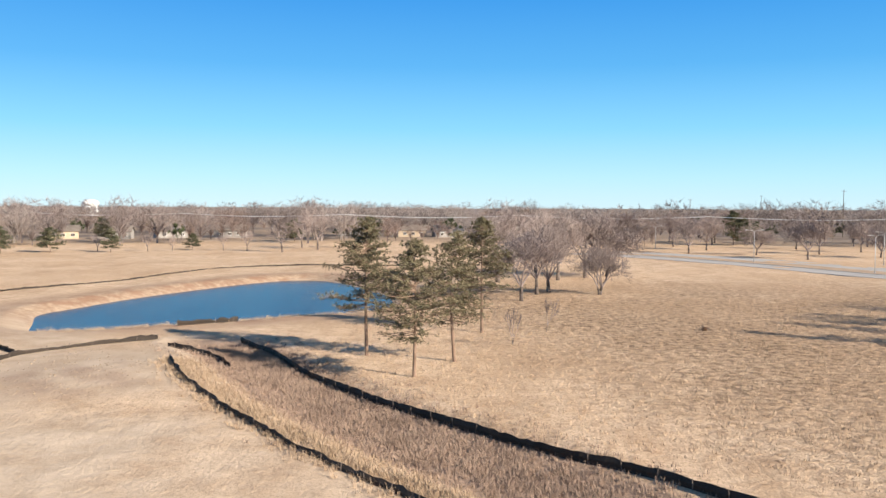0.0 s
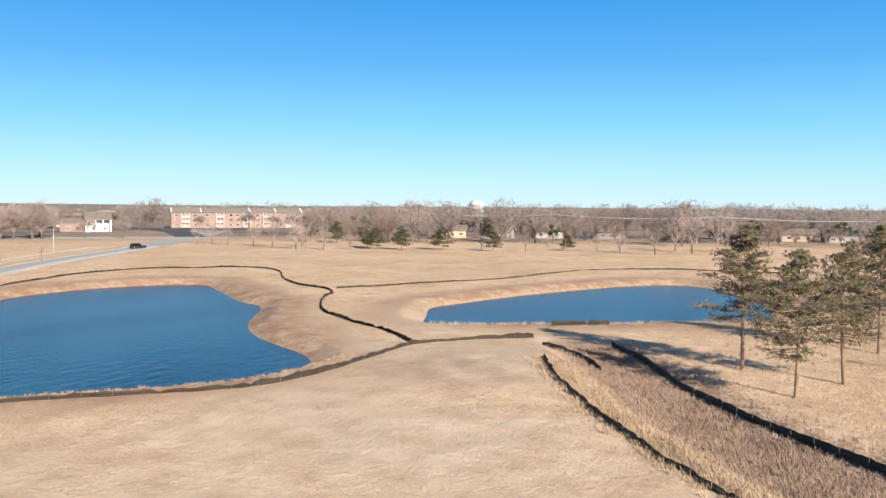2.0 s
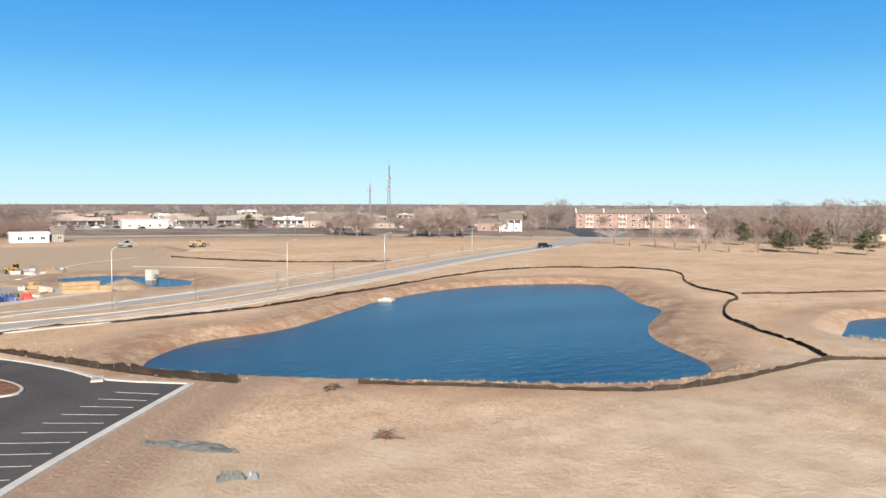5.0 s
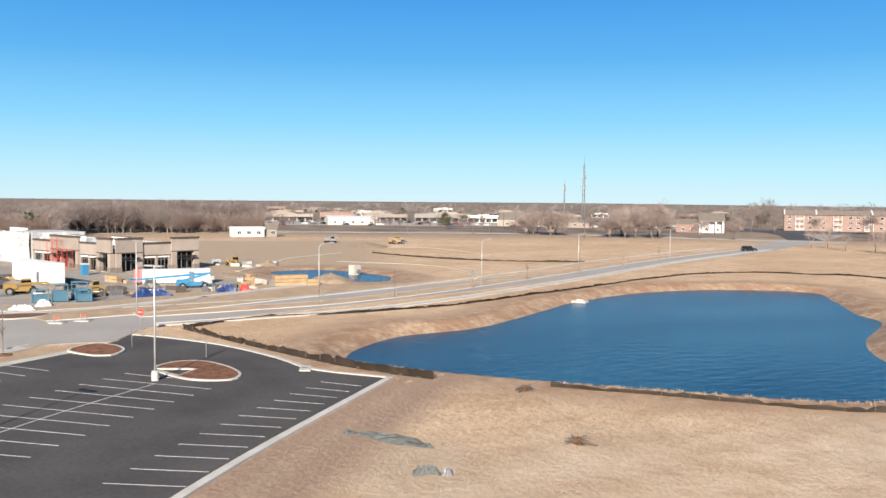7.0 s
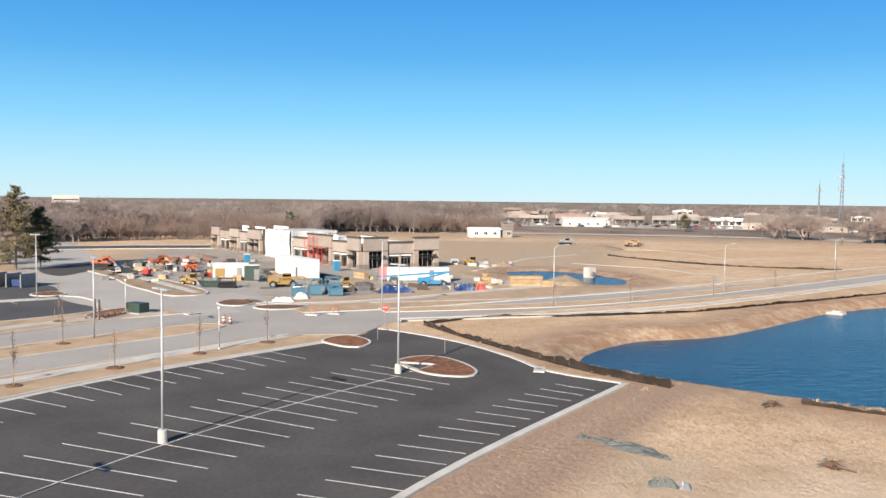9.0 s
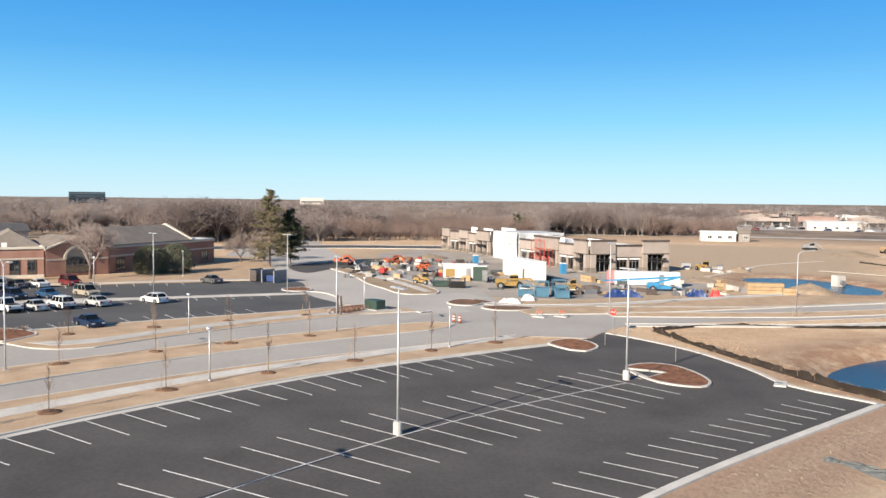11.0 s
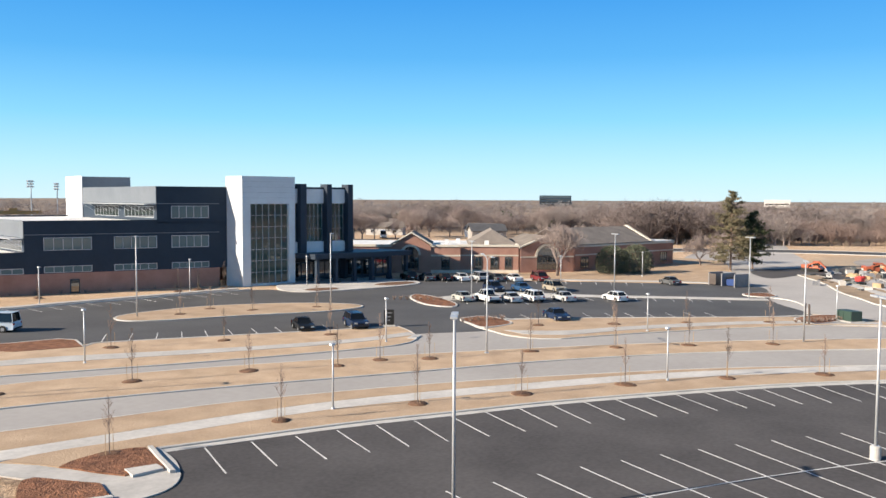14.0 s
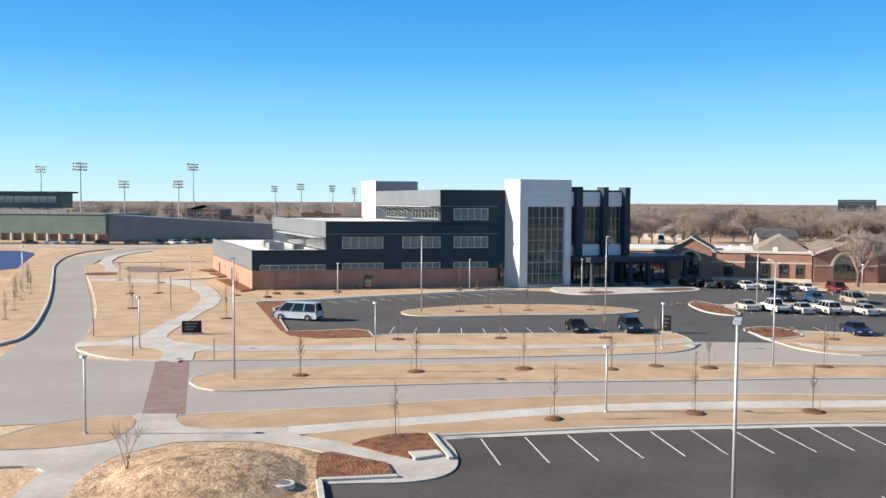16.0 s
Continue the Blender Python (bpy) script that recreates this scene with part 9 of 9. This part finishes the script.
def lattice(x, y, h, w, label, ant):
    """A three-legged lattice mast with cross bracing and aerials."""
    ob = thing("radio_mast", label, "radio mast", spot(x, y), "radio masts")
    legs = [(math.cos(k * 2.094) * w, math.sin(k * 2.094) * w) for k in range(3)]
    for lx, ly in legs:
        part("leg", Build().tube((lx, ly, -0.5), (lx * 0.3, ly * 0.3, h), 0.22, 0.16, 4), STEEL, ob)
    br, n = Build(), int(h / 3)
    for k in range(n):
        f0, f1 = 1 - 0.7 * k / n, 1 - 0.7 * (k + 1) / n
        for q in range(3):
            a, b = legs[q], legs[(q + 1) % 3]
            br.tube((a[0] * f0, a[1] * f0, h * k / n), (b[0] * f1, b[1] * f1, h * (k + 1) / n), 0.1, 0.1, 3)
    part("bracing", br, STEEL, ob)
    for z, r in ant:
        for q in range(3):
            an = Build().box(math.cos(q * 2.09) * r - 0.3, math.sin(q * 2.09) * r - 0.3, z - 1.2, math.cos(q * 2.09) * r + 0.3, math.sin(q * 2.09) * r + 0.3, z + 1.2)
            an.tube((0, 0, z), (math.cos(q * 2.09) * r, math.sin(q * 2.09) * r, z), 0.12, 0.12, 4)
            part("aerial", an, GALV, ob)
    part("whip", Build().tube((0, 0, h - 1), (0, 0, h * 1.16), 0.14, 0.06, 5), STEEL, ob)


lattice(-467.3, 330.5, 40, 1.5, "tall grey lattice radio mast with aerials", ((32, 2.0), (25, 2.0)))
lattice(-473.7, 319.5, 27, 0.7, "slim grey mast beside the radio tower", ((24, 1.6),))
ob = thing("water_tower", "white ball water tower above the far trees", "water tower", spot(-446, 1082))
b, n = Build(), 20
for q in range(9):
    t = -math.pi / 2 + math.pi * q / 8
    b.v += [(math.cos(i * 6.283 / n) * 10.5 * math.cos(t), math.sin(i * 6.283 / n) * 10.5 * math.cos(t), 16.6 + 4.8 * math.sin(t)) for i in range(n)]
for q in range(8):
    b.f += [(q * n + i, q * n + (i + 1) % n, (q + 1) * n + (i + 1) % n, (q + 1) * n + i) for i in range(n)]
part("tank", b, WHITE, ob, "white steel tank", smooth=True)
part("column", Build().tube((0, 0, -1), (0, 0, 13), 9.0, 9.4, 16), WHITE, ob)
BB = Plan((-1469.6, -728.6), (-1442.7, -780.6))
bb = at_origin("office_block", "far dark glass office block on the horizon", "building", BB)
part("wall", BB.box(Build(), 0, 60, 0, 40, 0, 21.5), NAVY, bb)
for k in range(4):
    part("window_band", BB.box(Build(), 1, 59, -0.2, 0, 2.5 + k * 5, 5 + k * 5), GLASS, bb)
HB = Plan((-1675, -380), (-1665, -425))
hb = at_origin("far_block", "far pale block near the horizon", "building", HB)
part("wall", HB.box(Build(), 0, 46, 0, 20, 0, 15), PALE, hb)
part("window_band", HB.box(Build(), 2, 44, -0.2, 0, 6, 8), GLASS, hb)


def utility_pole(x, y, h, turn=0.0):
    ob = thing("utility_pole", "weathered wooden utility pole with a crossarm", "utility pole", spot(x, y, 0, turn), "utility poles")
    part("pole", Build().tube((0, 0, -0.5), (0, 0, h), 0.2, 0.13, 8), BARK, ob)
    part("crossarm", Build().box(-1.3, -0.08, h - 0.9, 1.3, 0.08, h - 0.7), BARK, ob)
    for s in (-1.1, 0, 1.1):
        part("insulator", Build().tube((s, 0, h - 0.7), (s, 0, h - 0.4), 0.06, 0.05, 6), STEEL, ob)


for x, y, h in ((-109.6, 357.5, 11.6), (-40, 345, 11.5), (30, 338, 11.5), (102, 330, 11.5), (-180, 368, 11.6), (202, 432, 24), (150, 520, 20), (261, 702, 25), (-252, 330, 11), (-270, 352, 11), (-292, 300, 11), (-296, 210, 10), (-360, 200, 11), (-410, 130, 11), (-420, 60, 11), (60, 560, 18)):
    utility_pole(x, y, h, 10)
for a, b in (((-180, 368), (-109.6, 357.5)), ((-109.6, 357.5), (-40, 345)), ((-40, 345), (30, 338)), ((30, 338), (102, 330)), ((102, 330), (180, 318))):
    for off in (-0.8, 0.8):
        w, n = Build(), 14
        pts = [(a[0] + (b[0] - a[0]) * k / n, a[1] + (b[1] - a[1]) * k / n + off, 11.0 - 1.1 * math.sin(math.pi * k / n)) for k in range(n + 1)]
        for p in pts:
            w.v += [(p[0], p[1] - 0.1, p[2] - 0.06), (p[0], p[1] + 0.1, p[2] - 0.06), (p[0], p[1], p[2] + 0.12)]
        w.f += [(3 * i + j, 3 * i + (j + 1) % 3, 3 * i + 3 + (j + 1) % 3, 3 * i + 3 + j) for i in range(n) for j in range(3)] + [(2, 1, 0), (3 * n, 3 * n + 1, 3 * n + 2)]
        solid("overhead_wire", w, GALV, "pale overhead wire sagging between poles", "wire", None, "overhead wires")


# stadium with its light masts
ST = Plan((-45.0, -362.0), (-86.1, -315.5))
st = at_origin("stadium", "long grey-green stadium wall with a press box over it", "stadium", ST)
part("wall", ST.box(Build(), -60, 61, 0, 30, 2.6, 9.9), GREEN, st, "pale green metal wall")
part("base", ST.box(Build(), -60, 61, 1.5, 30, -0.2, 2.7), BRICK, st, "brick arcade base")
for k in range(24):
    part("column", ST.box(Build(), -58 + k * 5, -57.2 + k * 5, -0.2, 1.0, -0.1, 2.7), STONE, st)
part("roof_edge", ST.box(ST.box(Build(), -60, 61.2, -0.3, 0.2, 9.7, 10.2), -60, 40, 8, 9, 9.9, 11.2), STEEL, st)
part("stand", Build().add([ST(61, 2, 0), ST(140, 30, 0), ST(140, 34, 0), ST(61, 12, 0), ST(61, 2, 9.6), ST(140, 30, 5.0), ST(140, 34, 5.0), ST(61, 12, 9.6)],
                          [(0, 1, 5, 4), (1, 2, 6, 5), (2, 3, 7, 6), (3, 0, 4, 7), (4, 5, 6, 7)]), SILVER, st, "grey rear of the seating stand")
PB = Plan((-20.0, -420.0), (-83.0, -371.0))
part("press_box", PB.box(Build(), -30, 80, 0, 10, 11.5, 17.5), GREEN, st, "green press box on steel posts")
part("press_roof", PB.box(Build(), -31, 82, -1.5, 11, 17.5, 18.2), ROOF_DARK, st)
window(PB, st, -28, 78, 13.4, 16.4, 30, 1, 0, GREEN, bar=0.25)
for k in range(10):
    part("press_post", PB.box(Build(), -26 + k * 11, -25.3 + k * 11, 1, 2, 0, 11.5), STEEL, st)


def light_mast(x, y, h, turn, cols=5, rows=3):
    ob = thing("floodlight_mast", "tall steel floodlight mast with rows of lamps", "floodlight mast", spot(x, y, 0, turn), "floodlight masts")
    part("pole", Build().tube((0, 0, -1), (0, 0, h), 0.34, 0.17, 10), GALV, ob)
    for q in range(rows):
        z = h - 0.4 - q * 1.15
        rk = part("rack", Build().box(-cols * 0.55, -0.12, z - 0.1, cols * 0.55, 0.12, z + 0.1), GALV, ob)
        for k in range(cols):
            xx = (k - (cols - 1) / 2) * 1.1
            part("floodlight", Build().tube((xx, -0.1, z + 0.2), (xx, -0.6, z + 0.1), 0.3, 0.48, 8), GALV, rk)


for x, y, h, c in ((-81.9, -335.4, 28.7, 6), (-136.1, -365.6, 30.9, 6), (-86, -421.5, 30.1, 5), (-106.4, -365, 22.9, 5), (-123.6, -348.9, 23, 5), (-179.2, -374.5, 22, 4), (-190.2, -369, 23.1, 5), (-203.4, -361.9, 22.3, 4), (-212.4, -356.7, 21.3, 3)):
    light_mast(x, y, h, 25, c)
GH = Plan((-128.0, -352.0), (-150, -333))
gh = at_origin("brick_block", "weathered red brick block behind the stadium", "building", GH)
part("wall", GH.box(GH.box(Build(), 0, 14, 0, 16, 0, 11), 14, 24, 3, 16, 0, 8.5), APBRICK, gh)
part("roof", GH.gable(Build(), 0, 14, 0, 16, 11, 13), SHINGLE, gh)
for q in range(3):
    for k in range(4):
        window(GH, gh, 1.2 + k * 3.3, 3.0 + k * 3.3, 1.6 + q * 3.2, 3.2 + q * 3.2, 2, 1, 0, WHITE)
simple_house(-137, -318, -158, -300, 14, 0.8, 4.6, BRICK, SHINGLE, "low dark-roofed pavilion by the sports ground", 2, False, "pavilion", "")
ob = at_origin("yellow_sign", "yellow lettered sign board beyond the clinic roof", "sign", C)
YS = Plan((-176, -342), (-190, -336))
part("board", YS.box(YS.box(Build(), 0, 18, 0, 0.4, 8.2, 9.6), 6, 9, -0.05, 0.45, 9.6, 10.6), YELLOW, ob)
for k in range(4):
    part("post", YS.box(Build(), 1 + k * 5, 1.4 + k * 5, 0.1, 0.4, -0.1, 8.2), STEEL, ob)
fen = Build()
for k in range(40):
    x, y = -96 - k * 2.0, -302 + k * 0.5
    fen.box(x, y, -0.1, x + 0.12, y + 0.12, 1.9)
fen.add([(-96, -302, 0.1), (-176, -282, 0.1), (-176, -282, 1.8), (-96, -302, 1.8), (-96, -302.1, 0.1), (-176, -282.1, 0.1), (-176, -282.1, 1.8), (-96, -302.1, 1.8)], [(0, 1, 2, 3), (7, 6, 5, 4), (3, 2, 6, 7)])
solid("sports_fence", fen, GREEN, "green screened fence along the sports ground", "fence")
COURT = paint("blue court surface", (0.02, 0.06, 0.19), 0.7)
patch("sports_court", spline([(-18, -190), (-32.5, -201.7), (-36.5, -205), (-43.5, -231.9), (-50.5, -262), (-42, -276), (0, -250)], 4.0, True), 0.08, COURT, "blue surfaced court behind the lawn", "court")
SR = spline([(-20, -300), (-60, -285), (-90, -270), (-130, -272), (-200, -262)])
ribbon("road", SR, offset(SR, 9), 0.05, CONCRETE, "pale road before the stadium", "road")
patch("parking_lot", spline([(-30, -330), (-60, -312), (-90, -288), (-120, -288), (-118, -296), (-92, -300), (-60, -324), (-32, -342)], 4.0, True), 0.06, ASPHALT_OLD, "grey parking strip before the stadium", "parking lot")
# trees and poles among the far stores
rs = np.random.RandomState(77)
TOWN_TREES = []
for k in range(230):
    a, r = radians(rs.uniform(137, 168)), rs.uniform(436, 1000)
    TOWN_TREES.append((r * math.cos(a), r * math.sin(a), rs.uniform(4, 9.5)))
woods("town_trees", TOWN_TREES, "leafless trees among the far stores", TWIG_FAR, 700)
for k in range(16):
    a, r = radians(rs.uniform(138, 168)), rs.uniform(400, 560)
    utility_pole(r * math.cos(a), r * math.sin(a), rs.uniform(8, 11), 20 * k)
patch("parking_lot", spline([(-262, -120), (-238, -150), (-210, -182), (-200, -176), (-228, -142), (-254, -112)], 4.0, True), 0.06, WALKWAY, "pale street behind the brick office", "road")
for k in range(12):
    f = k / 11
    o = tagged(new("far_car", FAR_CARS[(k * 3) % 5]), "car parked on the street behind the office", "car", "far parked cars")
    o.matrix_world = spot(-254 + 48 * f, -121 - 56 * f, 0.1, 130)

# ---------------------------------------------------------------- weeds, reeds and litter
def tufts(name, spots, h, label, material, seed, blades=8, wide=0.35):
    """Many tufts of dry blades, each rooted on the ground."""
    rnd = random.Random(seed)
    zs = relief([p[0] for p in spots], [p[1] for p in spots])[0]
    V, F = [], []
    for (x, y), z in zip(spots, zs):
        s = h * rnd.uniform(0.5, 1.35)
        for _ in range(blades):
            a, l = rnd.uniform(0, 6.283), rnd.uniform(0.15, 0.75)
            bx, by = x + rnd.uniform(-wide, wide) * 0.5, y + rnd.uniform(-wide, wide) * 0.5
            w = rnd.uniform(0.012, 0.03)
            k = len(V)
            V += [(bx - math.sin(a) * w, by + math.cos(a) * w, z - 0.03), (bx + math.sin(a) * w, by - math.cos(a) * w, z - 0.03), (bx + math.cos(a) * l * s * 0.7, by + math.sin(a) * l * s * 0.7, z + s * rnd.uniform(0.6, 1.0))]
            F.append((k, k + 1, k + 2))
    return tagged(new(name, mesh(name, V, F, material)), label, "dry grass", kind="stuff")


def near_line(pts, spread_m, count, seed, step=1.0):
    rnd = random.Random(seed)
    ln = spline(pts, step)
    return [(p[0] + rnd.gauss(0, spread_m), p[1] + rnd.gauss(0, spread_m)) for p in (rnd.choice(ln) for _ in range(count))]


tufts("ditch_weeds", near_line([(-22, 86), (-17.5, 79), (-12.2, 69.5), (-7.0, 61), (-1.0, 53), (5, 46), (11, 37)], 2.5, 11000, 1), 0.33, "matted brown weeds filling the ditch", WEED_DARK, 2)
tufts("bank_grass", near_line([(-24, 76), (-19, 67.8), (-14.6, 60.6), (-9.5, 53.6), (-4, 46.4), (2, 39)], 1.0, 3600, 3), 0.36, "tall straw-coloured grass along the silt fence", WEED, 4)
tufts("bank_grass", near_line([(-60.6, 40.6), (-54.4, 46.8), (-48.6, 53.0), (-45.4, 58.5), (-43.6, 65), (-43.2, 72)], 0.5, 260, 5), 0.24, "dry reeds along the near pond edge", WEED, 6)
tufts("bank_grass", near_line([(-45, 98), (-38, 101.0), (-28, 106.4), (-21.6, 111.6), (-11.5, 118.5)], 0.7, 1300, 7), 0.6, "dry reeds along the far pond edge", WEED, 8)
tufts("bank_grass", near_line([(-68, 31), (-78, 26.6), (-92, 21.6), (-103, 17.6)], 1.4, 300, 9), 0.22, "dry grass above the lot kerb", WEED, 10)
rnd = random.Random(12)
FIELD = [(rnd.uniform(-40, 75), rnd.uniform(38, 135)) for _ in range(26000)]
tufts("field_grass", [p for p in FIELD if p[0] > -12 and p[1] > 58 - p[0] * 0.7][:15000], 0.26, "short clumps of dry field grass", WEED, 13, 6, 0.5)


def stump(x, y, turn, seed):
    """A pulled-up root ball with a short trunk and broken roots."""
    rnd = random.Random(seed)
    ob = thing("tree_stump", "uprooted stump with a root ball on dry grass", "tree stump", spot(x, y, ground_z(x, y), turn))
    b, n = Build(), 12
    for q in range(6):
        t = -1.2 + 2.6 * q / 5
        b.v += [(math.cos(i * 6.283 / n) * 0.4 * math.cos(t) * rnd.uniform(0.6, 1.3), math.sin(i * 6.283 / n) * 0.36 * math.cos(t) * rnd.uniform(0.6, 1.3), 0.22 + 0.28 * math.sin(t) * rnd.uniform(0.9, 1.1)) for i in range(n)]
    for q in range(5):
        b.f += [(q * n + i, q * n + (i + 1) % n, (q + 1) * n + (i + 1) % n, (q + 1) * n + i) for i in range(n)]
    part("root_ball", b, MULCH_DARK, ob)
    part("trunk", Build().tube((0.2, 0, 0.25), (1.3, 0.15, 0.12), 0.10, 0.05, 7), BARK, ob)
    r = Build()
    for _ in range(34):
        a, q = rnd.uniform(0, 6.283), rnd.uniform(0.5, 1.1)
        r.tube((0, 0, 0.3), (math.cos(a) * q, math.sin(a) * q, rnd.uniform(0.02, 0.6)), 0.04, 0.01, 4, False)
    part("roots", r, BARK, ob)["kind"] = "stuff"


stump(-44.6, 31.5, 30, 3)
stump(-59.2, 36.4, -60, 5)
stump(30.6, 100.0, 80, 6)
# pale float in the large pond
ob = thing("pond_float", "small pale wooden float on the pond", "float", spot(-115.0, 81.0, -1.0, 35))
part("deck", Build().slab(-1.2, -0.8, 0.0, 1.2, 0.8, 0.35, 0.04), WALKWAY, ob)
part("frame", Build().box(-1.1, -0.7, -0.2, 1.1, 0.7, 0.0), STEEL, ob)
part("hatch", Build().slab(-0.5, -0.4, 0.35, 0.5, 0.4, 0.5, 0.03), WHITE, ob)
# concrete outfall by the small pond
ob = thing("outfall_box", "pale concrete outfall box beside the small pond", "outfall", spot(-171.1, 62.5, -0.6, 20))
part("box", Build().slab(-0.9, -0.9, -0.3, 0.9, 0.9, 2.2, 0.05), WALKWAY, ob)
part("pipe", Build().tube((0.9, 0, 0.9), (1.5, 0, 0.9), 0.45, 0.45, 14), STEEL, ob)
# loose clods on the bare ground
rnd = random.Random(21)
clods = Build()
for _ in range(260):
    if rnd.random() < 0.93:
        x, y = rnd.gauss(-30, 5), rnd.gauss(72, 5)
    else:
        f = rnd.random()
        x, y = -43 - 23 * f + rnd.gauss(0, 1.2), 9.4 + 20 * f + rnd.gauss(0, 1.2)
    z, s = ground_z(x, y), rnd.uniform(0.03, 0.1)
    k = len(clods.v)
    clods.v += [(x + s, y, z), (x, y + s, z), (x - s, y, z), (x, y - s, z), (x, y, z + s * 0.9)]
    clods.f += [(k, k + 1, k + 4), (k + 1, k + 2, k + 4), (k + 2, k + 3, k + 4), (k + 3, k, k + 4)]
tagged(part("clods", clods, SOIL, None), "loose clods of dry earth", "earth", kind="stuff")
